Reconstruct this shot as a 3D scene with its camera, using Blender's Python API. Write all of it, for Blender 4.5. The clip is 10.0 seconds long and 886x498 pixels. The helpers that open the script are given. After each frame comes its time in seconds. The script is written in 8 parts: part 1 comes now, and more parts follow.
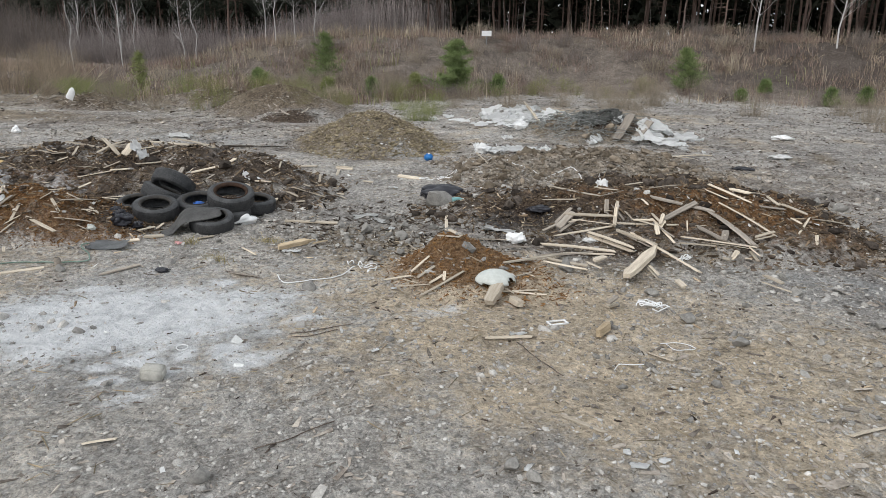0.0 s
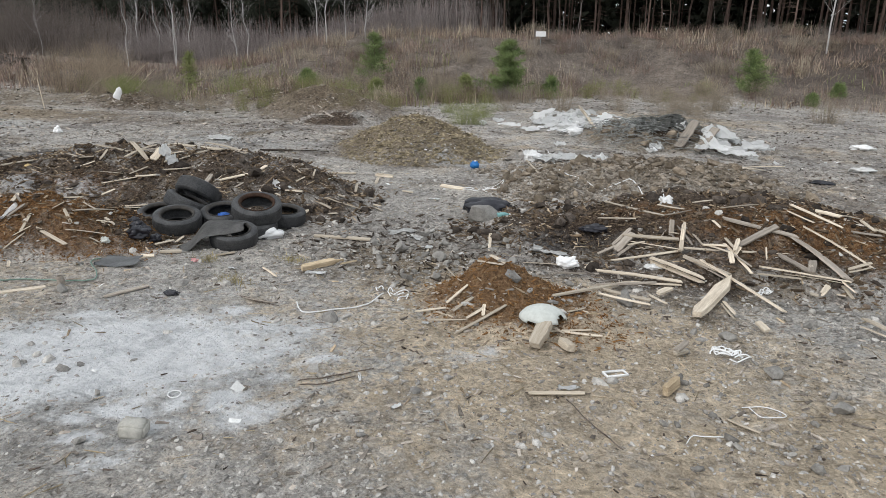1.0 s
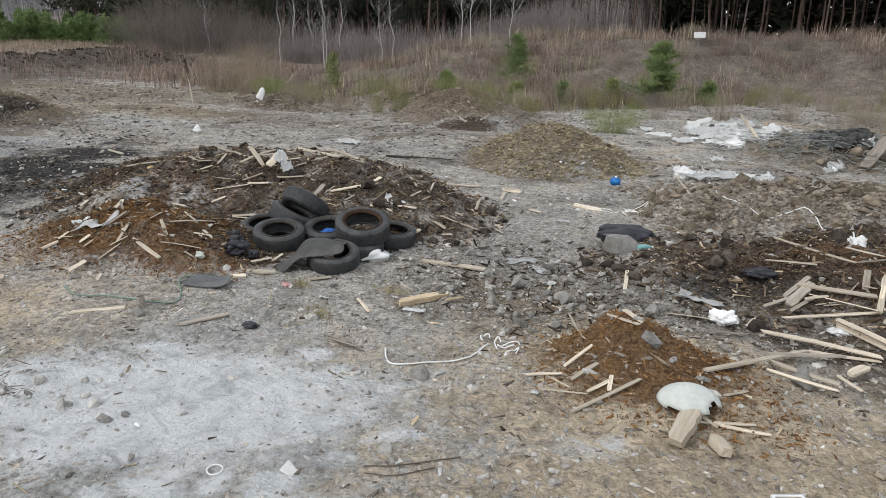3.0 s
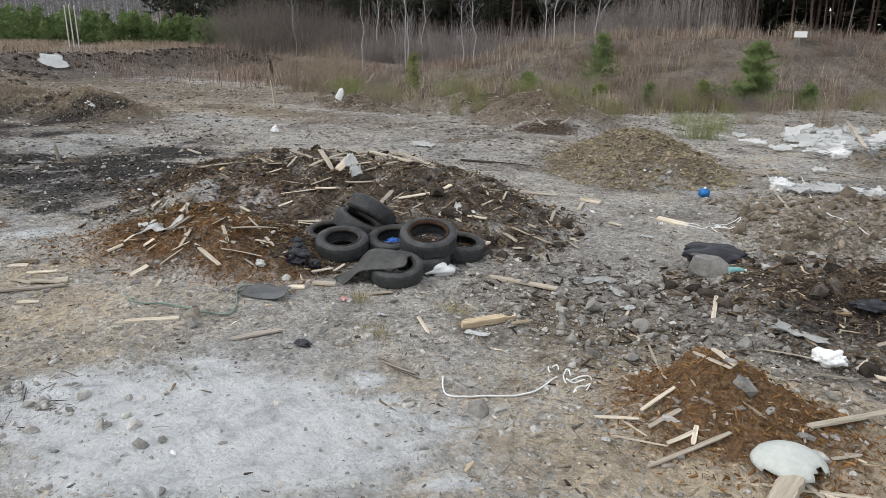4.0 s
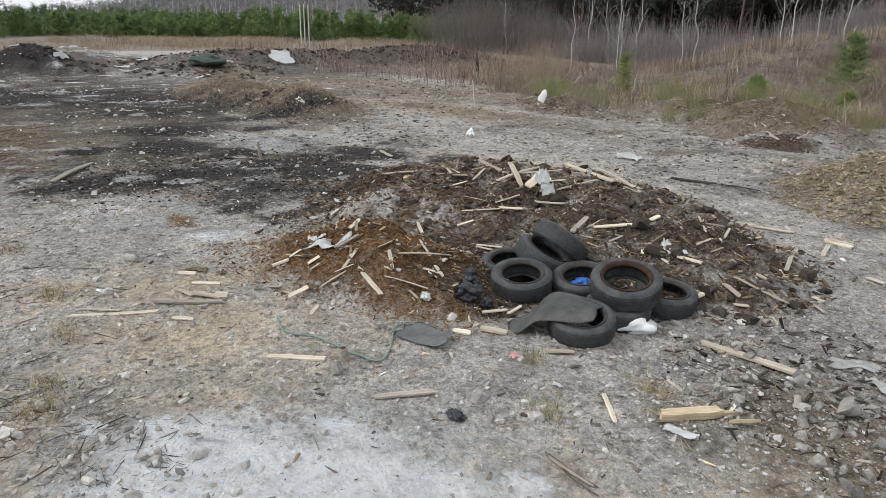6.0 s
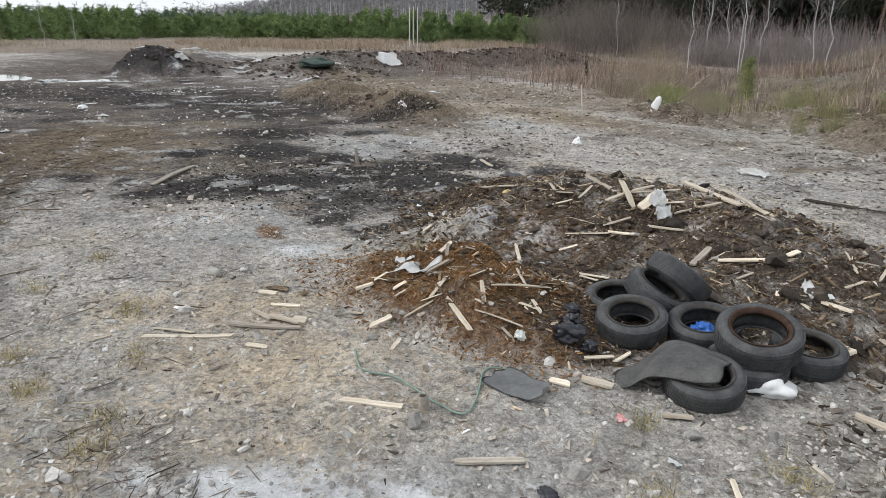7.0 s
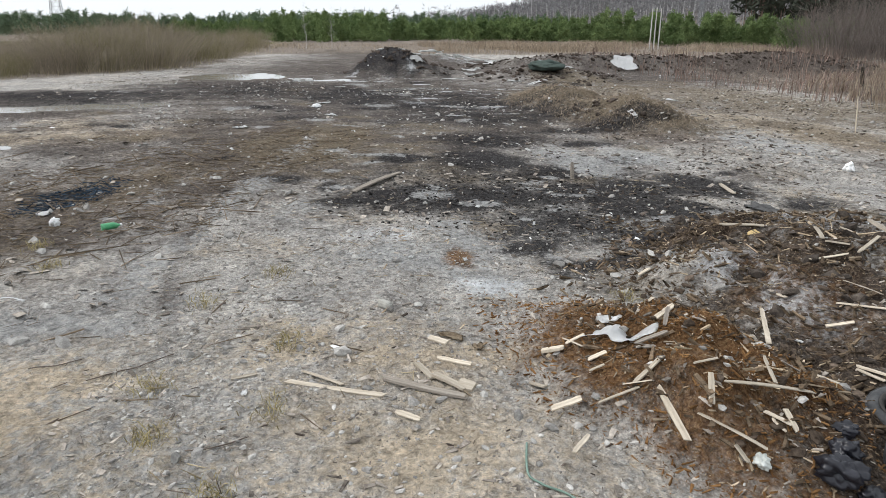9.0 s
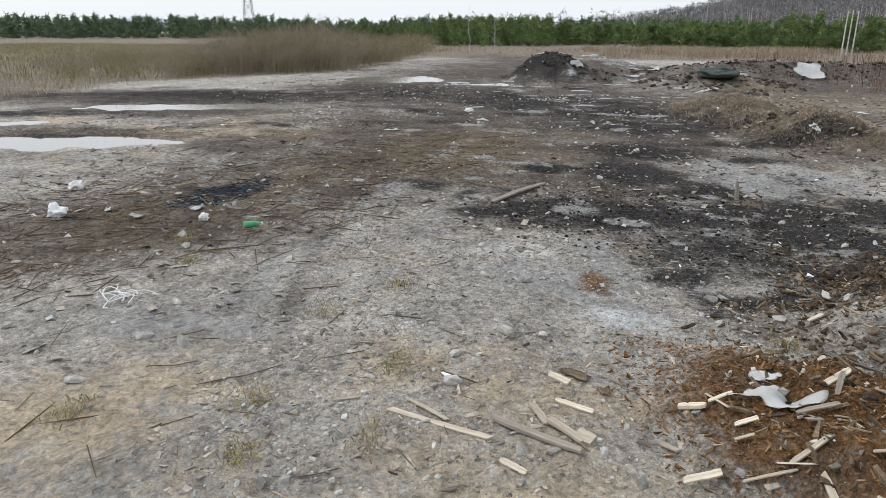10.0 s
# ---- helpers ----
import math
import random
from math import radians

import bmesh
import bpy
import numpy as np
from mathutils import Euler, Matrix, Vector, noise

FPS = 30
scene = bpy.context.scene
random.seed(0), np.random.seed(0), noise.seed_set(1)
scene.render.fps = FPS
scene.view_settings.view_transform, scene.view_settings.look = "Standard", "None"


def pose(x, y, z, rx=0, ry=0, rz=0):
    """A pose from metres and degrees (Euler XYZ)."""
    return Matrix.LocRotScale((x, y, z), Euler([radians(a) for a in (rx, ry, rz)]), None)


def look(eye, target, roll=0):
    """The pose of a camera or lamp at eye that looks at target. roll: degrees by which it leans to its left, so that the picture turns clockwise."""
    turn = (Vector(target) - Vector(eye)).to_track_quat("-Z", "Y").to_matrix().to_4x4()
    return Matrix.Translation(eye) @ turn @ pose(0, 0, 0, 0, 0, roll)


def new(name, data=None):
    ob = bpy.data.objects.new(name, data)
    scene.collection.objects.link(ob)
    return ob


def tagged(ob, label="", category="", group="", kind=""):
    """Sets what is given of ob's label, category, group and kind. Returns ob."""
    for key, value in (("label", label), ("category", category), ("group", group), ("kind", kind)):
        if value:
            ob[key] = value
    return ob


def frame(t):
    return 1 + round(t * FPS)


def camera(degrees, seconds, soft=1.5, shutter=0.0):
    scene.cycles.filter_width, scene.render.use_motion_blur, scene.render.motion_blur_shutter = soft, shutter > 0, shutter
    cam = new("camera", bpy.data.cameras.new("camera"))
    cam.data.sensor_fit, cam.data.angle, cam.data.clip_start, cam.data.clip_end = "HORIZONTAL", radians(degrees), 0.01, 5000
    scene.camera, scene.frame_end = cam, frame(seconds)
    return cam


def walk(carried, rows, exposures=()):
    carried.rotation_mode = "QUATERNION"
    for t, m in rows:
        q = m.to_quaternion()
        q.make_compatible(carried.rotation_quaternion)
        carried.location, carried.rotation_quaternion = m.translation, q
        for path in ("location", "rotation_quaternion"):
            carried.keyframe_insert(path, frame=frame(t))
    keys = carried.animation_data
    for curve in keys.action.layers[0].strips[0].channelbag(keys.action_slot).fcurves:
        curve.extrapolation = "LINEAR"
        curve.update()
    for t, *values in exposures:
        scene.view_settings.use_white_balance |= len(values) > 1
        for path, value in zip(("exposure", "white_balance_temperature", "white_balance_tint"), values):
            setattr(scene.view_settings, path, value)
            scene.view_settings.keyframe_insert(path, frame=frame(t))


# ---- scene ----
cam = camera(65.0, 10.0, 0.75)
PATH = [
    (0, (2.018, -1.699, 2.583), (1.454, 0.125, 1.987), 0.7),
    (0.5, (1.878, -1.163, 2.567), (1.235, 0.635, 1.972), 0.7),
    (1, (1.798, -0.737, 2.556), (1.101, 1.041, 1.96), 0.8),
    (1.5, (1.723, -0.385, 2.542), (0.947, 1.359, 1.947), 0.8),
    (2, (1.62, -0.069, 2.542), (0.76, 1.635, 1.945), 0.7),
    (2.5, (1.52, 0.222, 2.525), (0.569, 1.877, 1.929), 0.7),
    (4, (1.213, 0.963, 2.536), (-0.008, 2.429, 1.938), 0.5),
    (4.5, (1.047, 1.181, 2.549), (-0.261, 2.57, 1.948), 0.5),
    (5, (0.845, 1.441, 2.543), (-0.561, 2.729, 1.939), 0.4),
    (5.5, (0.621, 1.669, 2.532), (-0.873, 2.854, 1.927), 0.5),
    (6, (0.346, 1.898, 2.556), (-1.24, 2.953, 1.948), 0.5),
    (7.5, (-0.612, 2.485, 2.583), (-2.391, 3.171, 1.979), 0.3),
    (8, (-0.946, 2.659, 2.566), (-2.771, 3.211, 1.963), 0.2),
    (8.5, (-1.265, 2.783, 2.549), (-3.129, 3.182, 1.946), 0.2),
    (9, (-1.545, 2.89, 2.537), (-3.44, 3.104, 1.935), 0.2),
    (9.5, (-1.834, 2.995, 2.505), (-3.743, 2.987, 1.908), 0.3),
    (10, (-2.05, 3.1, 2.53), (-3.948, 2.884, 1.937), 0.3),
]
walk(cam, [(t, look(eye, target, roll)) for t, eye, target, roll in PATH], [(0, 0.0), (4.0, 0.03), (5.5, 0.1), (7.5, 0.23), (9.0, 0.23), (10, 0.08)])

# ---- world and light: an even, bright overcast ----
SUN_EL, SUN_AZ = radians(42), radians(205)
world = bpy.data.worlds.new("overcast_sky")
scene.world = world
world.use_nodes = True
wn, wl = world.node_tree.nodes, world.node_tree.links
wn.clear()
w_out = wn.new("ShaderNodeOutputWorld")
w_bg = wn.new("ShaderNodeBackground")
w_sky = wn.new("ShaderNodeTexSky")
w_sky.sky_type = "NISHITA"
w_sky.sun_disc = False
w_sky.sun_elevation, w_sky.sun_rotation = SUN_EL, SUN_AZ
w_sky.dust_density = 4.0
w_mix = wn.new("ShaderNodeMixRGB")
w_mix.inputs[0].default_value = 0.86
w_mix.inputs[2].default_value = (8.6, 9.1, 9.65, 1)
wl.new(w_sky.outputs[0], w_mix.inputs[1])
wl.new(w_mix.outputs[0], w_bg.inputs[0])
w_bg.inputs[1].default_value = 0.108
wl.new(w_bg.outputs[0], w_out.inputs[0])
sun_data = bpy.data.lights.new("sun", "SUN")
sun_data.energy, sun_data.angle, sun_data.color = 1.25, radians(30), (1.0, 0.985, 0.97)
sun = new("sun", sun_data)
sun.matrix_world = look((0, 0, 30), (math.sin(SUN_AZ) * -30 * math.cos(SUN_EL), math.cos(SUN_AZ) * -30 * math.cos(SUN_EL), 30 - 30 * math.sin(SUN_EL)))
scene.view_settings.exposure = 0.0


# ---- terrain ----
def vnoise(x, y, seed=0):
    """Smooth value noise in 0..1 with a period of one unit."""
    x, y = np.asarray(x, float), np.asarray(y, float)
    ix, iy = np.floor(x).astype(np.int64), np.floor(y).astype(np.int64)
    fx, fy = x - ix, y - iy
    fx, fy = fx * fx * (3 - 2 * fx), fy * fy * (3 - 2 * fy)

    def h(a, b):
        n = (a * 374761393 + b * 668265263 + seed * 974634521) & 0x7FFFFFFF
        n = ((n ^ (n >> 13)) * 1274126177) & 0x7FFFFFFF
        return ((n ^ (n >> 16)) & 0xFFFF) / 65535.0

    a, b, c, d = h(ix, iy), h(ix + 1, iy), h(ix, iy + 1), h(ix + 1, iy + 1)
    return (a + (b - a) * fx) * (1 - fy) + (c + (d - c) * fx) * fy


def fbm(x, y, seed=0, octaves=3):
    total, amp = 0.0, 0.5
    for n in range(octaves):
        total = total + amp * vnoise(np.asarray(x) * 2**n, np.asarray(y) * 2**n, seed + n)
        amp *= 0.5
    return total / (1 - 0.5**octaves)


def smooth(a, b, v):
    t = np.clip((v - a) / (b - a), 0, 1)
    return t * t * (3 - 2 * t)


def oval(x, y, cx, cy, rx, ry, rot=0.0, ragged=0.25, seed=3):
    """Squared distance from the middle of a turned oval with a ragged rim; 1 on the rim."""
    c, s = math.cos(math.radians(rot)), math.sin(math.radians(rot))
    dx, dy = np.asarray(x) - cx, np.asarray(y) - cy
    u, v = (dx * c + dy * s) / rx, (-dx * s + dy * c) / ry
    return (u * u + v * v) * (1 + ragged * 2 * (fbm(np.asarray(x) * 1.3 / min(rx, ry, 2) + 7, np.asarray(y) * 1.3 / min(rx, ry, 2), seed) - 0.5))


MOUNDS = [  # middle, half axes, turn, height, fullness
    (-7.1, 8.3, 3.3, 2.5, 20, 0.56, 1.1),
    (-4.7, 8.3, 1.7, 1.6, 30, 0.42, 1.0),
    (-5.9, 5.2, 1.6, 1.0, 35, 0.34, 1.0),
    (-4.75, 14.2, 1.9, 1.9, 0, 0.80, 0.66),
    (-10.3, 19.3, 2.5, 1.5, 10, 0.98, 0.8),
    (-8.9, 17.9, 1.3, 0.8, 27, 0.38, 1.0),
    (-12.6, 21.2, 4.0, 1.8, 15, 0.60, 0.8),
    (-17.0, 17.8, 2.6, 1.2, 0, 0.40, 0.8),
    (2.5, 9.2, 2.7, 2.2, 5, 0.56, 1.0),
    (0.1, 8.9, 1.7, 1.3, 20, 0.26, 0.9),
    (1.0, 12.8, 2.5, 1.5, 10, 0.44, 0.9),
    (-0.9, 11.2, 1.0, 0.8, 20, 0.26, 0.9),
    (0.5, 18.6, 2.7, 1.4, 10, 0.58, 0.8),
    (-2.3, 21.5, 2.4, 1.5, 0, 0.32, 0.8),
    (0.15, 5.45, 1.0, 0.9, 0, 0.24, 0.8),
    (-5.95, 5.2, 0.75, 0.5, 30, 0.52, 0.9),
    (-5.4, 5.0, 0.5, 0.35, 10, 0.44, 0.9),
    (-0.05, 5.6, 0.6, 0.5, 0, 0.40, 0.9),
    (-19.8, 10.0, 2.3, 1.7, 20, 0.72, 0.7),
    (-23.8, 9.3, 3.4, 1.8, 0, 0.60, 0.7),
    (-37.0, 4.3, 2.3, 1.9, 100, 1.25, 1.0),
    (-36.0, 6.4, 1.6, 1.4, 100, 0.5, 0.8),
    (-34.5, 11.5, 3.5, 4.0, 20, 0.60, 0.7),
    (-41.5, 17.0, 2.6, 9.0, -8, 0.95, 0.8),
    (-41.0, 27.0, 3.0, 9.0, 10, 1.15, 0.8),
    (-46.0, 7.0, 3.0, 3.5, 0, 0.70, 0.7),
    (-28.0, 25.0, 5.0, 3.0, 20, 0.50, 0.7),
]
PUDDLES = [(-15.5, -6.9, 2.1, 0.75, 101), (-22.6, -6.4, 2.8, 0.85, 104), (-35.6, -3.2, 2.2, 1.7, 104), (-33.4, 1.2, 1.6, 0.6, 100), (-29.4, 4.8, 1.3, 0.5, 104), (-18.0, -9.6, 0.7, 0.45, 101)]


def field_side(x, y):
    """Falls below about -12 where the grass field begins."""
    x = np.asarray(x, float)
    return y - 0.6 * np.clip(-30 - x, 0, 12) + 4.0 * smooth(-18, -8, x)


def plane(x, y):
    """The gentle fall of the whole yard."""
    v = -0.0140 * (np.asarray(x) + 2.5) - 0.0153 * (np.asarray(y) - 6.0)
    return 0.6 * np.tanh(v / 0.6)


def veg_line(x):
    """Where the weeds begin before the bank."""
    return 19.5 + 14.0 * smooth(-12, -3, np.asarray(x, float))


def bank(x, y):
    """The overgrown bank before the wood."""
    x, y = np.asarray(x, float), np.asarray(y, float)
    foot = 28.0 + 6.0 * smooth(-12, -3, x) + 3.0 * (fbm(x / 5, y / 5, 21) - 0.5)
    deep = 11.5 - 2.0 * smooth(-12, -3, x)
    rise = smooth(0, 1, (y - foot) / deep) * (2.55 + 0.9 * (fbm(x / 5, y / 5, 5) - 0.5) + 0.7 * (fbm(x / 1.7, y / 1.7, 6) - 0.5) + 0.25 * smooth(-14, 6, x))
    return rise * smooth(-36, -22, x - 0.2 * (y - 20))


def height(x, y, rough=True):
    x, y = np.asarray(x, float), np.asarray(y, float)
    z = plane(x, y) + bank(x, y)
    pile = np.zeros_like(z)
    for n, (cx, cy, rx, ry, rot, h, p) in enumerate(MOUNDS):
        d2 = oval(x, y, cx, cy, rx, ry, rot, 0.3, 30 + n)
        hump = h * np.clip(1 - d2**p, 0, 1)
        pile = np.maximum(pile, hump) + 0.3 * np.minimum(pile, hump)
    z = z + pile
    dry = np.ones_like(z)
    for cx, cy, rx, ry, rot in PUDDLES:
        d2 = oval(x, y, cx, cy, rx, ry, rot, 0.8, 8)
        dry = dry * (1 - 0.9 * smooth(5.0, 2.0, d2))
        z = z + (plane(cx, cy) - z) * smooth(7.0, 2.2, d2)
        z = z - 0.13 * smooth(1.9, 0.8, d2)
    # wooded hills far off
    z = z + 25 * np.exp(-((x + 620) / 170) ** 2 - ((y - 225) / 105) ** 2)
    if rough:
        calm = 1 - 0.75 * np.exp(-((x + 4.3) ** 2 + (y - 6.5) ** 2) / 0.8)
        near = dry * np.exp(-np.hypot(x + 3, y - 6) / 60.0)
        z = z + near * (0.20 * np.clip(pile * 3, 0, 1) * calm * (fbm(x / 1.0, y / 1.0, 12, 2) - 0.5) + 0.10 * (fbm(x / 2.2, y / 2.2, 1) - 0.5) + (0.06 + 0.17 * np.clip(pile * 3, 0, 1) * calm) * (fbm(x / 0.4, y / 0.4, 2, 2) - 0.5) + (0.028 + 0.13 * np.clip(pile * 3, 0, 1) * calm) * (fbm(x / 0.16, y / 0.16, 9, 2) - 0.5))
    return z


# ---- end of terrain ----


def zat(x, y):
    return float(height(x, y))


# ---- building helpers ----
def fast_mesh(name, verts, faces):
    """A mesh from arrays of corners and of equal-sided faces."""
    verts, faces = np.asarray(verts, np.float32), np.asarray(faces, np.int32)
    me = bpy.data.meshes.new(name)
    m, k = faces.shape
    me.vertices.add(len(verts))
    me.vertices.foreach_set("co", verts.ravel())
    me.loops.add(m * k)
    me.loops.foreach_set("vertex_index", faces.ravel())
    me.polygons.add(m)
    me.polygons.foreach_set("loop_start", np.arange(0, m * k, k, dtype=np.int32))
    me.update(calc_edges=True)
    return me


def shade(me, flat=False):
    me.polygons.foreach_set("use_smooth", np.full(len(me.polygons), not flat))
    return me


def put(name, me, material, m=None, parent=None, label="", category="", group="", kind="", flat=False):
    """A mesh object with its material, place, parent and tags."""
    ob = new(name, me)
    if material and not me.materials:
        me.materials.append(material)
    shade(me, flat)
    if m is not None:
        ob.matrix_basis = m
    if parent is not None:
        ob.parent = parent
    return tagged(ob, label, category, group, kind)


def group_empty(name, m, label, category, group=""):
    ob = new(name)
    ob.empty_display_size = 0.1
    ob.matrix_basis = m
    return tagged(ob, label, category, group)


def tubes(lines, sides=5):
    """Corners and faces of tapered tubes; each line is a list of (point, radius)."""
    verts, faces = [], []
    for line in lines:
        start = len(verts)
        pts = [Vector(p) for p, _ in line]
        for n, (p, r) in enumerate(line):
            d = (pts[min(n + 1, len(pts) - 1)] - pts[max(n - 1, 0)])
            d = d.normalized() if d.length > 1e-9 else Vector((0, 0, 1))
            u = d.orthogonal().normalized() if abs(d.z) > 0.98 else Vector((0, 0, 1)).cross(d).normalized()
            v = d.cross(u)
            for a in range(sides):
                w = 2 * math.pi * a / sides
                verts.append(Vector(p) + (u * math.cos(w) + v * math.sin(w)) * r)
        for n in range(len(line) - 1):
            for a in range(sides):
                i, j = start + n * sides + a, start + n * sides + (a + 1) % sides
                faces.append((i, j, j + sides, i + sides))
    return np.array([tuple(v) for v in verts]), np.array(faces)


def tube_mesh(name, lines, sides=5):
    return fast_mesh(name, *tubes(lines, sides))


def lathe(name, profile, segs=48):
    """A closed profile of (radius, height) turned round z."""
    a = np.arange(segs) * 2 * math.pi / segs
    r, z = np.array(profile).T
    k = len(profile)
    verts = np.stack([np.outer(np.cos(a), r), np.outer(np.sin(a), r), np.tile(z, (segs, 1))], -1).reshape(-1, 3)
    faces = [(i * k + j, ((i + 1) % segs) * k + j, ((i + 1) % segs) * k + (j + 1) % k, i * k + (j + 1) % k) for i in range(segs) for j in range(k)]
    return fast_mesh(name, verts, faces)


def turned(n, rng, tilt=math.pi):
    """n random turns as 3 x 3 matrices: any way round z, leaning up to tilt."""
    a, b, c = rng.uniform(0, 2 * math.pi, n), rng.uniform(-tilt, tilt, n), rng.uniform(-tilt, tilt, n)
    ca, sa, cb, sb, cc, sc = np.cos(a), np.sin(a), np.cos(b), np.sin(b), np.cos(c), np.sin(c)
    o, i = np.zeros(n), np.ones(n)
    rz = np.stack([ca, -sa, o, sa, ca, o, o, o, i], -1).reshape(n, 3, 3)
    ry = np.stack([cb, o, sb, o, i, o, -sb, o, cb], -1).reshape(n, 3, 3)
    rx = np.stack([i, o, o, o, cc, -sc, o, sc, cc], -1).reshape(n, 3, 3)
    return rz @ ry @ rx


def scatter(name, shapes, faces, places, turns, scales):
    """One mesh of many copies: shapes (variants, k, 3), taken in turn, at places with turns and scales (n, 3)."""
    n, k = len(places), shapes.shape[1]
    local = shapes[np.arange(n) % len(shapes)] * scales[:, None, :]
    verts = np.einsum("nij,nkj->nki", turns, local) + places[:, None, :]
    every = (faces[None] + (np.arange(n) * k)[:, None, None]).reshape(-1, faces.shape[1])
    return fast_mesh(name, verts.reshape(-1, 3), every)


def ball(sub):
    bm = bmesh.new()
    bmesh.ops.create_icosphere(bm, subdivisions=sub, radius=1)
    v = np.array([tuple(p.co) for p in bm.verts])
    f = np.array([[p.index for p in q.verts] for q in bm.faces])
    bm.free()
    return v, f


ICO_V, ICO_F = ball(1)
BALL_V, BALL_F = ball(3)
FINE_V, FINE_F = ball(4)


# ---- materials ----
def nodes_of(name, rough=0.9, spec=0.3):
    m = bpy.data.materials.new(name)
    m.use_nodes = True
    n, l = m.node_tree.nodes, m.node_tree.links
    b = n["Principled BSDF"]
    b.inputs["Roughness"].default_value = rough
    b.inputs["Specular IOR Level"].default_value = spec
    return m, n, l, b


def noise_tex(n, l, scale, detail=4, rough=0.6, vec=None, dist=0.0):
    t = n.new("ShaderNodeTexNoise")
    t.inputs["Scale"].default_value, t.inputs["Detail"].default_value = scale, detail
    t.inputs["Roughness"].default_value, t.inputs["Distortion"].default_value = rough, dist
    if vec is not None:
        l.new(vec, t.inputs["Vector"])
    return t.outputs["Fac"]


def ramp(n, l, fac, stops):
    r = n.new("ShaderNodeValToRGB")
    e = r.color_ramp.elements
    while len(e) < len(stops):
        e.new(0.5)
    for q, (p, c) in zip(e, stops):
        q.position, q.color = p, (*c, 1) if len(c) == 3 else c
    l.new(fac, r.inputs[0])
    return r.outputs[0]


def mixed(n, l, fac, a, b, mode="MIX"):
    x = n.new("ShaderNodeMixRGB")
    x.blend_type = mode
    for s, v in zip(x.inputs, (fac, a, b)):
        if isinstance(v, (int, float)):
            s.default_value = v
        elif isinstance(v, tuple):
            s.default_value = (*v, 1)
        else:
            l.new(v, s)
    return x.outputs[0]


def calc(n, l, op, a, b=0.0, clamp=False):
    x = n.new("ShaderNodeMath")
    x.operation, x.use_clamp = op, clamp
    for s, v in zip(x.inputs, (a, b)):
        if isinstance(v, (int, float)):
            s.default_value = v
        else:
            l.new(v, s)
    return x.outputs[0]


def bumped(n, l, b, fac, strength, dist):
    x = n.new("ShaderNodeBump")
    x.inputs["Strength"].default_value, x.inputs["Distance"].default_value = strength, dist
    l.new(fac, x.inputs["Height"])
    l.new(x.outputs[0], b.inputs["Normal"])


def g(v):
    return (v, v, v)


def simple(name, lo, hi, scale=12.0, rough=0.85, bump=0.3, dist=0.01, stretch=None, spec=0.3, per="", vary=0.25, metal=0.0):
    """A surface between two colours with two scales of grain; per: 'object' or 'island' shifts each piece a little."""
    m, n, l, b = nodes_of(name, rough, spec if rough < 0.8 else min(spec, 0.06))
    co = n.new("ShaderNodeTexCoord").outputs["Object"]
    if stretch:
        mp = n.new("ShaderNodeMapping")
        mp.inputs["Scale"].default_value = stretch
        l.new(co, mp.inputs[0])
        co = mp.outputs[0]
    big, fine = noise_tex(n, l, scale, 5, 0.65, co), noise_tex(n, l, scale * 7, 3, 0.7, co)
    fac = calc(n, l, "ADD", calc(n, l, "MULTIPLY", big, 0.65), calc(n, l, "MULTIPLY", fine, 0.35))
    col = ramp(n, l, fac, [(0.36, lo), (0.64, hi)])
    if per:
        rnd = n.new("ShaderNodeObjectInfo").outputs["Random"] if per == "object" else n.new("ShaderNodeNewGeometry").outputs["Random Per Island"]
        col = mixed(n, l, 1.0, col, ramp(n, l, rnd, [(0.0, g(1 - vary)), (1.0, g(1 + vary * 0.6))]), "MULTIPLY")
    l.new(col, b.inputs["Base Color"])
    b.inputs["Metallic"].default_value = metal
    if bump:
        bumped(n, l, b, fac, bump, dist)
    return m


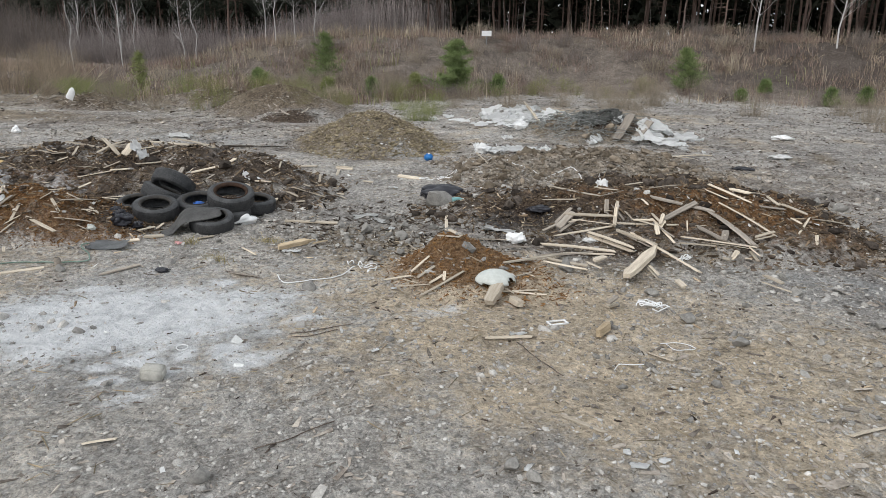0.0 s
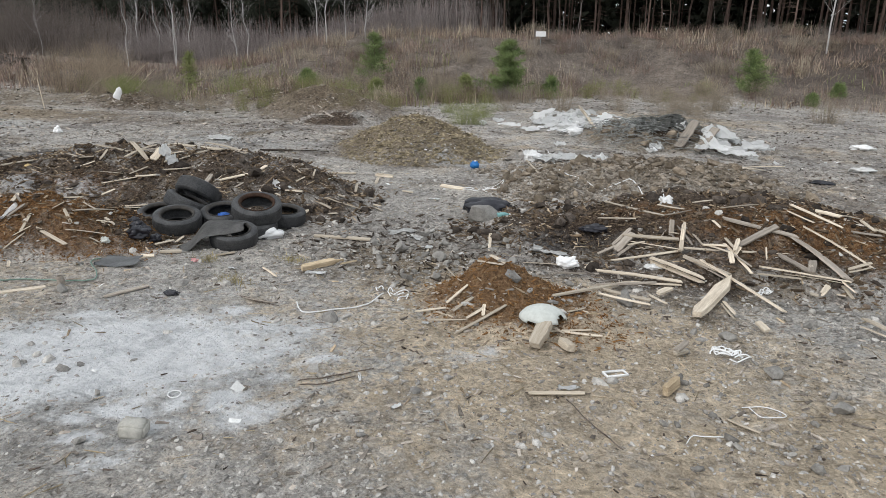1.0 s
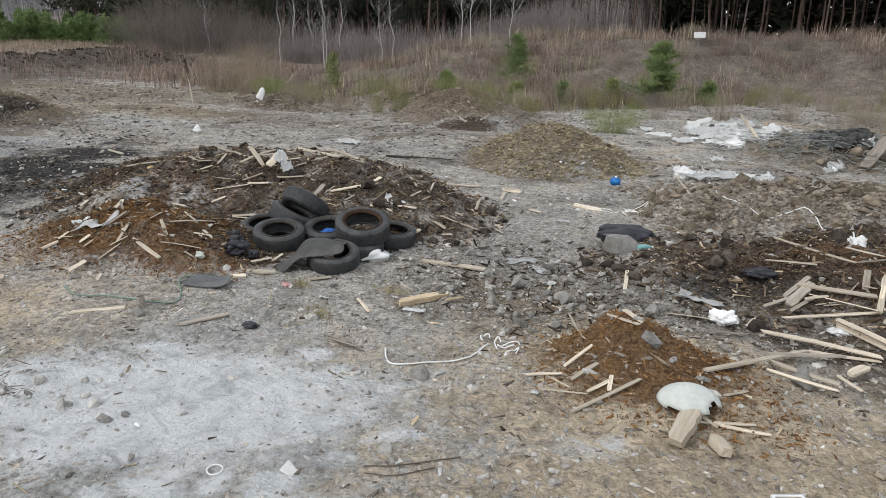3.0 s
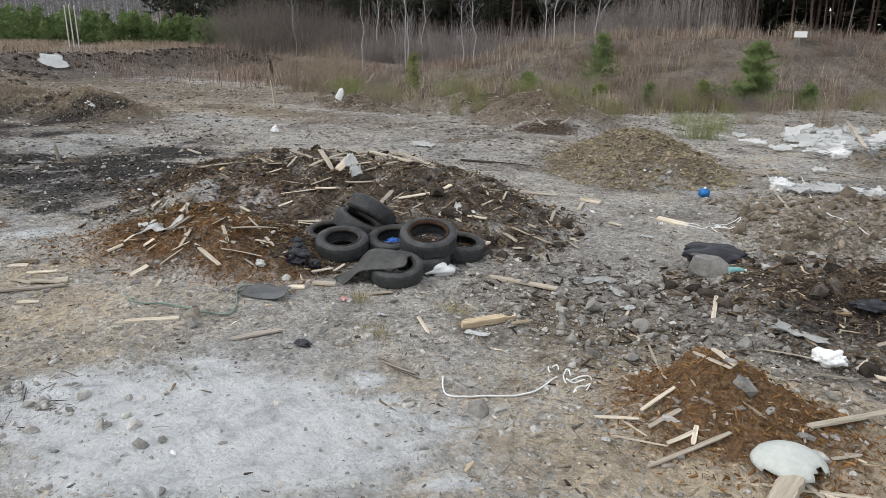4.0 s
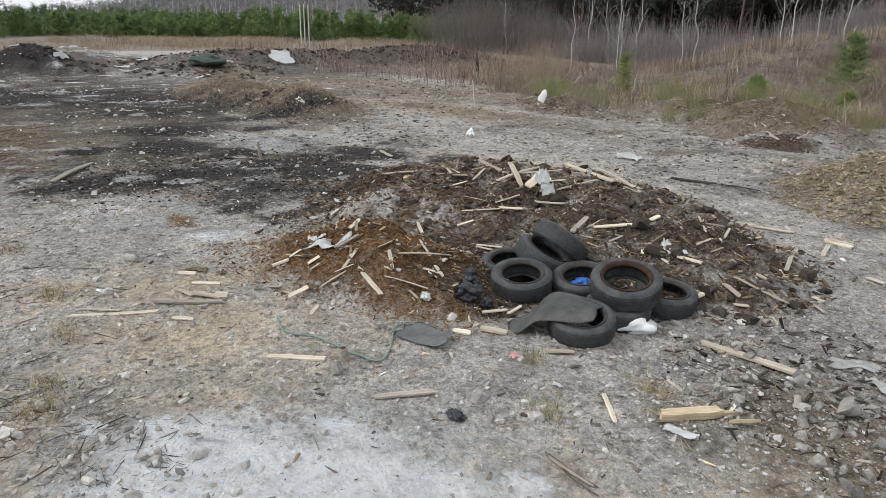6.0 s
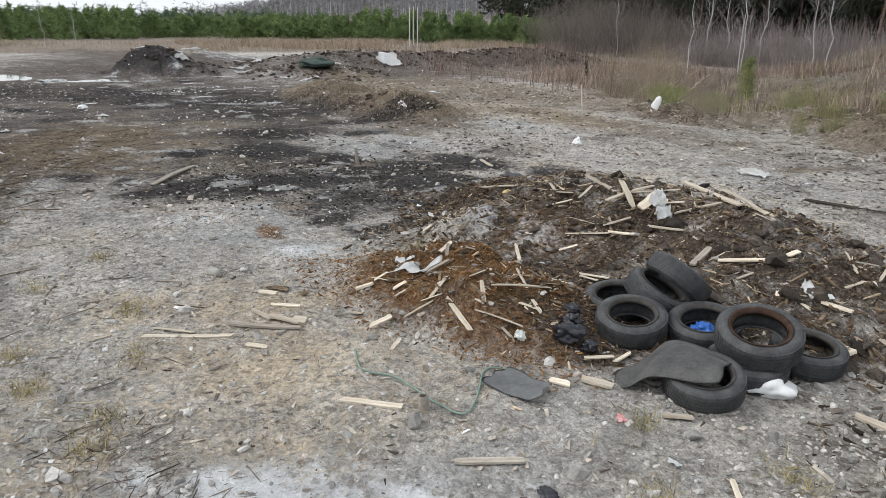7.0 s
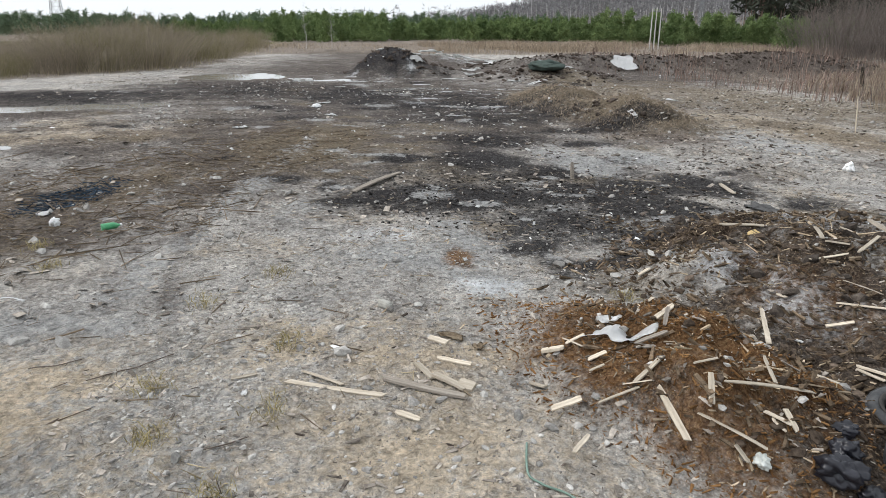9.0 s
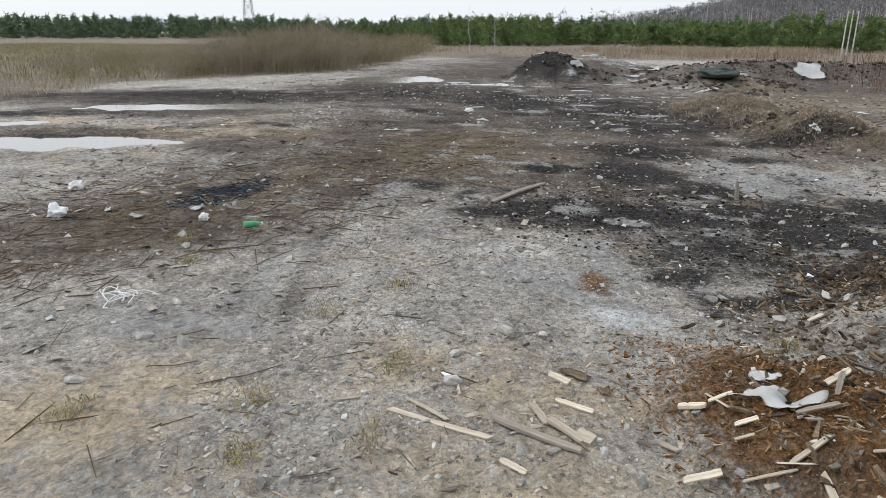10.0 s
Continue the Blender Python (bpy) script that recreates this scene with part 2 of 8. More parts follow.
def ground_material():
    m, n, l, b = nodes_of("ground_soil", 1.0, 0.03)
    co = n.new("ShaderNodeTexCoord").outputs["Object"]

    def mask(name, lo, hi, scale, seed):
        a = n.new("ShaderNodeAttribute")
        a.attribute_name = name
        mp = n.new("ShaderNodeMapping")
        mp.inputs["Location"].default_value = (seed, seed * 1.7, 0)
        l.new(co, mp.inputs[0])
        both = calc(n, l, "ADD", calc(n, l, "MULTIPLY", calc(n, l, "SUBTRACT", noise_tex(n, l, scale, 8, 0.72, mp.outputs[0]), 0.5), 1.5), calc(n, l, "MULTIPLY", calc(n, l, "SUBTRACT", noise_tex(n, l, scale * 9, 4, 0.7, mp.outputs[0]), 0.5), 0.9))
        e = calc(n, l, "ADD", a.outputs["Fac"], both)
        r = n.new("ShaderNodeMapRange")
        r.interpolation_type = "SMOOTHSTEP"
        r.inputs[1].default_value, r.inputs[2].default_value = lo, hi
        l.new(e, r.inputs[0])
        return calc(n, l, "MULTIPLY", r.outputs[0], calc(n, l, "GREATER_THAN", a.outputs["Fac"], 0.01))

    # grit: stones at two sizes, by cells, over silty grey
    v1, v2 = n.new("ShaderNodeTexVoronoi"), n.new("ShaderNodeTexVoronoi")
    v1.inputs["Scale"].default_value, v2.inputs["Scale"].default_value = 26, 75
    warp = n.new("ShaderNodeVectorMath")
    warp.operation = "ADD"
    wn_ = n.new("ShaderNodeTexNoise")
    wn_.inputs["Scale"].default_value = 30
    l.new(co, wn_.inputs["Vector"])
    sc = n.new("ShaderNodeVectorMath")
    sc.operation = "SCALE"
    sc.inputs["Scale"].default_value = 0.03
    l.new(wn_.outputs["Color"], sc.inputs[0])
    l.new(co, warp.inputs[0])
    l.new(sc.outputs[0], warp.inputs[1])
    l.new(warp.outputs[0], v1.inputs["Vector"])
    l.new(warp.outputs[0], v2.inputs["Vector"])
    big = noise_tex(n, l, 0.55, 6, 0.6, co)
    mid = noise_tex(n, l, 3.1, 6, 0.7, co)
    fine = noise_tex(n, l, 60, 4, 0.75, co)
    base = ramp(n, l, big, [(0.3, (0.435, 0.412, 0.388)), (0.5, (0.515, 0.48, 0.44)), (0.7, (0.61, 0.555, 0.485))])
    base = mixed(n, l, 1.0, base, ramp(n, l, mid, [(0.28, g(0.62)), (0.5, g(0.98)), (0.72, g(1.25))]), "MULTIPLY")
    base = mixed(n, l, 1.0, base, ramp(n, l, fine, [(0.3, g(0.66)), (0.7, g(1.3))]), "MULTIPLY")
    patch = noise_tex(n, l, 9.0, 5, 0.7, co, 0.6)
    base = mixed(n, l, ramp(n, l, patch, [(0.54, g(0)), (0.68, g(0.5))]), base, (0.21, 0.18, 0.15))
    stone = n.new("ShaderNodeSeparateColor")
    l.new(v1.outputs["Color"], stone.inputs[0])
    grain = n.new("ShaderNodeSeparateColor")
    l.new(v2.outputs["Color"], grain.inputs[0])
    base = mixed(n, l, ramp(n, l, stone.outputs[0], [(0.70, g(0)), (0.74, g(0.6))]), base, ramp(n, l, stone.outputs[1], [(0, (0.22, 0.207, 0.19)), (0.55, (0.44, 0.425, 0.40)), (1, (0.68, 0.66, 0.62))]))
    base = mixed(n, l, ramp(n, l, grain.outputs[0], [(0.74, g(0)), (0.78, g(0.55))]), base, ramp(n, l, grain.outputs[1], [(0, (0.16, 0.148, 0.13)), (0.5, (0.44, 0.42, 0.385)), (1, (0.74, 0.72, 0.67))]))
    col = base
    fibre = noise_tex(n, l, 24, 6, 0.75, co, 1.5)
    # mud, char and mulch also carry some painted shade, placed in SOILS
    layers = [
        ("sand", 0.15, 0.8, 1.6, 3, [(0.3, (0.455, 0.355, 0.245)), (0.7, (0.73, 0.61, 0.455))], 0.85),
        ("straw", 0.25, 0.85, 2.2, 11, [(0.3, (0.095, 0.075, 0.06)), (0.5, (0.21, 0.165, 0.13)), (0.7, (0.34, 0.275, 0.21))], 0.8),
        ("moss", 0.4, 0.95, 3.0, 17, [(0.3, (0.17, 0.16, 0.09)), (0.7, (0.30, 0.275, 0.16))], 0.5),
        ("mud", 0.08, 0.88, 1.1, 23, [(0.3, (0.04, 0.033, 0.029)), (0.5, (0.098, 0.081, 0.071)), (0.7, (0.24, 0.20, 0.175))], 0.9),
        ("earth", 0.2, 0.8, 1.9, 71, [(0.3, (0.095, 0.075, 0.052)), (0.5, (0.22, 0.178, 0.128)), (0.7, (0.38, 0.32, 0.235))], 0.88),
        ("char", 0.12, 0.80, 1.7, 31, [(0.3, (0.010, 0.010, 0.010)), (0.5, (0.034, 0.032, 0.033)), (0.7, (0.17, 0.162, 0.16))], 0.95),
        ("dust", 0.35, 0.7, 1.7, 37, [(0.3, (0.33, 0.325, 0.315)), (0.7, (0.52, 0.515, 0.50))], 0.85),
        ("mulch", 0.22, 0.75, 2.0, 53, [(0.3, (0.012, 0.009, 0.008)), (0.5, (0.066, 0.046, 0.033)), (0.7, (0.27, 0.205, 0.145))], 0.92),
        ("saw", 0.2, 0.8, 2.8, 61, [(0.3, (0.07, 0.034, 0.016)), (0.5, (0.19, 0.10, 0.046)), (0.7, (0.38, 0.25, 0.13))], 0.9),
    ]
    for name, lo, hi, scale, seed, stops, most in layers:
        k = calc(n, l, "MULTIPLY", mask(name, lo, hi, scale, seed), most)
        col = mixed(n, l, k, col, ramp(n, l, fibre, stops))
    clod, blotch = noise_tex(n, l, 13.0, 6, 0.75, co, 0.8), noise_tex(n, l, 1.7, 6, 0.7, co, 0.4)
    col = mixed(n, l, 1.0, col, ramp(n, l, clod, [(0.32, g(0.42)), (0.5, g(1.0)), (0.68, g(1.5))]), "MULTIPLY")
    col = mixed(n, l, 1.0, col, ramp(n, l, blotch, [(0.3, g(0.72)), (0.5, g(1.0)), (0.7, g(1.22))]), "MULTIPLY")
    streak = noise_tex(n, l, 3.5, 7, 0.7, co, 1.2)
    col = mixed(n, l, calc(n, l, "MULTIPLY", mask("ash", 0.10, 0.80, 2.1, 41), 0.92), col, ramp(n, l, streak, [(0.27, (0.42, 0.425, 0.43)), (0.42, (0.76, 0.77, 0.78)), (0.55, (0.95, 0.955, 0.96))]))
    l.new(col, b.inputs["Base Color"])
    relief = calc(n, l, "ADD", calc(n, l, "MULTIPLY", v1.outputs["Distance"], -0.5), calc(n, l, "ADD", calc(n, l, "MULTIPLY", fibre, 0.9), calc(n, l, "MULTIPLY", fine, 0.4)))
    bumped(n, l, b, relief, 1.0, 0.045)
    return m


M_GROUND = ground_material()
M_WOOD = simple("split_pine", (0.46, 0.38, 0.285), (0.79, 0.70, 0.57), 3.0, 0.75, 0.4, 0.004, (1, 12, 12), per="object", vary=0.4)
M_OLD = simple("grey_board", (0.24, 0.205, 0.17), (0.46, 0.41, 0.35), 3.0, 0.85, 0.5, 0.004, (1, 12, 12), per="object", vary=0.3)
M_DARKWOOD = simple("charred_board", (0.02, 0.018, 0.016), (0.09, 0.075, 0.06), 4.0, 0.85, 0.5, 0.005, (1, 10, 10))
M_CHIP = simple("wood_chip", (0.27, 0.195, 0.125), (0.66, 0.54, 0.39), 9.0, 0.85, 0.2, 0.003, per="island", vary=0.5)
M_FIBRE = simple("bark_fibre", (0.035, 0.026, 0.019), (0.27, 0.20, 0.135), 9.0, 0.95, 0.2, 0.003, per="island", vary=0.6)
M_SAWFIBRE = simple("sawdust_fibre", (0.10, 0.045, 0.018), (0.36, 0.205, 0.09), 9.0, 0.95, 0.2, 0.003, per="island", vary=0.5)
M_STONE = simple("grey_stone", (0.25, 0.236, 0.217), (0.60, 0.575, 0.535), 14.0, 0.9, 0.4, 0.006, per="island", vary=0.5)
M_ROCK = simple("broken_rock", (0.20, 0.19, 0.175), (0.40, 0.385, 0.355), 9.0, 0.9, 0.8, 0.015, per="object", vary=0.25)
M_RUBBER = simple("tyre_rubber", (0.020, 0.021, 0.023), (0.088, 0.088, 0.088), 7.0, 0.62, 0.25, 0.003, spec=0.4)
M_MAT = simple("rubber_mat", (0.12, 0.118, 0.115), (0.25, 0.244, 0.235), 6.0, 0.75, 0.3, 0.004)
M_WHITE = simple("white_plastic", (0.80, 0.80, 0.79), (0.92, 0.92, 0.91), 5.0, 0.5, 0.2, 0.004, spec=0.4, per="object", vary=0.12)
M_DIRTYWHITE = simple("grimy_white_plastic", (0.5, 0.52, 0.48), (0.68, 0.7, 0.66), 4.0, 0.5, 0.2, 0.004, spec=0.4)
M_SHEET = simple("dirty_film", (0.55, 0.54, 0.51), (0.86, 0.86, 0.85), 4.0, 0.55, 0.5, 0.015, spec=0.4, per="object", vary=0.15)
M_BLACKBAG = simple("black_film", (0.008, 0.008, 0.012), (0.022, 0.022, 0.03), 6.0, 0.35, 0.4, 0.01, spec=0.5)
M_BARK = simple("pine_bark", (0.07, 0.052, 0.045), (0.21, 0.15, 0.125), 5.0, 0.95, 0.8, 0.03, (1, 1, 0.25), per="object", vary=0.5)
M_BIRCH = simple("birch_bark", (0.34, 0.32, 0.31), (0.66, 0.64, 0.62), 6.0, 0.85, 0.4, 0.01, (0.4, 0.4, 2.5), per="object", vary=0.15)
M_TWIG = simple("bare_twig", (0.14, 0.12, 0.105), (0.30, 0.26, 0.23), 5.0, 0.9, 0.0, per="island", vary=0.3)
M_NEEDLE = simple("pine_needles", (0.11, 0.165, 0.055), (0.30, 0.37, 0.15), 2.0, 0.75, 0.0, per="island", vary=0.45)
# near-black needles: the shade inside the wood is put into their colour
M_DARKNEEDLE = simple("wood_shade_needles", (0.034, 0.040, 0.033), (0.082, 0.090, 0.066), 1.0, 0.85, 0.0, per="island", vary=0.4)
M_DRYGRASS = simple("dry_grass", (0.24, 0.188, 0.14), (0.56, 0.46, 0.345), 0.6, 0.9, 0.0, per="island", vary=0.45)
M_REDGRASS = simple("dry_weed", (0.13, 0.092, 0.078), (0.44, 0.325, 0.27), 0.8, 0.9, 0.0, per="island", vary=0.5)
M_GREEN = simple("fresh_grass", (0.20, 0.23, 0.09), (0.40, 0.42, 0.19), 1.0, 0.85, 0.0, per="island", vary=0.35)
M_SHRUB = simple("willow_stem", (0.27, 0.225, 0.175), (0.46, 0.39, 0.30), 0.4, 0.9, 0.0, per="island", vary=0.35)
M_STEEL = simple("galvanised_steel", (0.16, 0.17, 0.18), (0.3, 0.31, 0.32), 2.0, 0.6, 0.0, metal=0.4)
M_POLE = simple("pale_pole", (0.5, 0.48, 0.45), (0.7, 0.68, 0.64), 2.0, 0.8, 0.0)


def water_material():
    m, n, l, b = nodes_of("puddle_water", 0.03, 0.6)
    b.inputs["Base Color"].default_value = (0.24, 0.23, 0.21, 1)
    b.inputs["IOR"].default_value = 2.6
    co = n.new("ShaderNodeTexCoord").outputs["Object"]
    bumped(n, l, b, noise_tex(n, l, 3, 2, 0.5, co), 0.02, 0.02)
    return m


M_WATER = water_material()


# ---- ground: one sheet, fine where the camera passes ----
def graded(parts, far):
    """Coordinates with even steps inside the given stretches and growing steps beyond."""
    lo, hi, step = parts
    mid = list(np.arange(lo, hi, step))
    out, s, v = [], step, mid[-1]
    while v < far:
        s *= 1.06 if abs(v) < 30 else 1.12
        v += s
        out.append(v)
    left, s, v = [], step, mid[0]
    while v > -far:
        s *= 1.035 if abs(v) < 40 else 1.13
        v -= s
        left.append(v)
    return np.array(left[::-1] + mid + out)


gx, gy = graded((-13.0, 6.5, 0.05), 4200.0), graded((1.2, 15.5, 0.05), 4200.0)
GX, GY = np.meshgrid(gx, gy, indexing="ij")
GZ = height(GX, GY)
ni, nj = GX.shape
ids = np.arange(ni * nj).reshape(ni, nj)
ground_me = fast_mesh("ground", np.stack([GX, GY, GZ], -1).reshape(-1, 3), np.stack([ids[:-1, :-1], ids[1:, :-1], ids[1:, 1:], ids[:-1, 1:]], -1).reshape(-1, 4))


def blot(rows, seed):
    """Soil patches: the strongest of several ovals (middle, half axes, turn, strength)."""
    total = np.zeros_like(GX)
    for n, (cx, cy, rx, ry, rot, k) in enumerate(rows):
        far = 2.0 * max(rx, ry)
        i, j = slice(*np.searchsorted(gx, (cx - far, cx + far))), slice(*np.searchsorted(gy, (cy - far, cy + far)))
        d2 = oval(GX[i, j], GY[i, j], cx, cy, rx, ry, rot, 0.5, seed + n)
        total[i, j] = np.maximum(total[i, j], k * np.clip(1.0 - d2 * 0.6, 0, 1.0))
    return total


def sprinkle(n, cx, cy, sx, sy, r0, r1, k0, k1, seed, rot=100, east=99):
    """Small soil patches round a middle, as rows for blot()."""
    r = random.Random(seed)
    rows = [(r.gauss(cx, sx), r.gauss(cy, sy), r.uniform(r0, r1), r.uniform(r0, r1) * 0.6, rot + r.uniform(-30, 30), r.uniform(k0, k1)) for _ in range(n)]
    return [q for q in rows if q[0] < east]


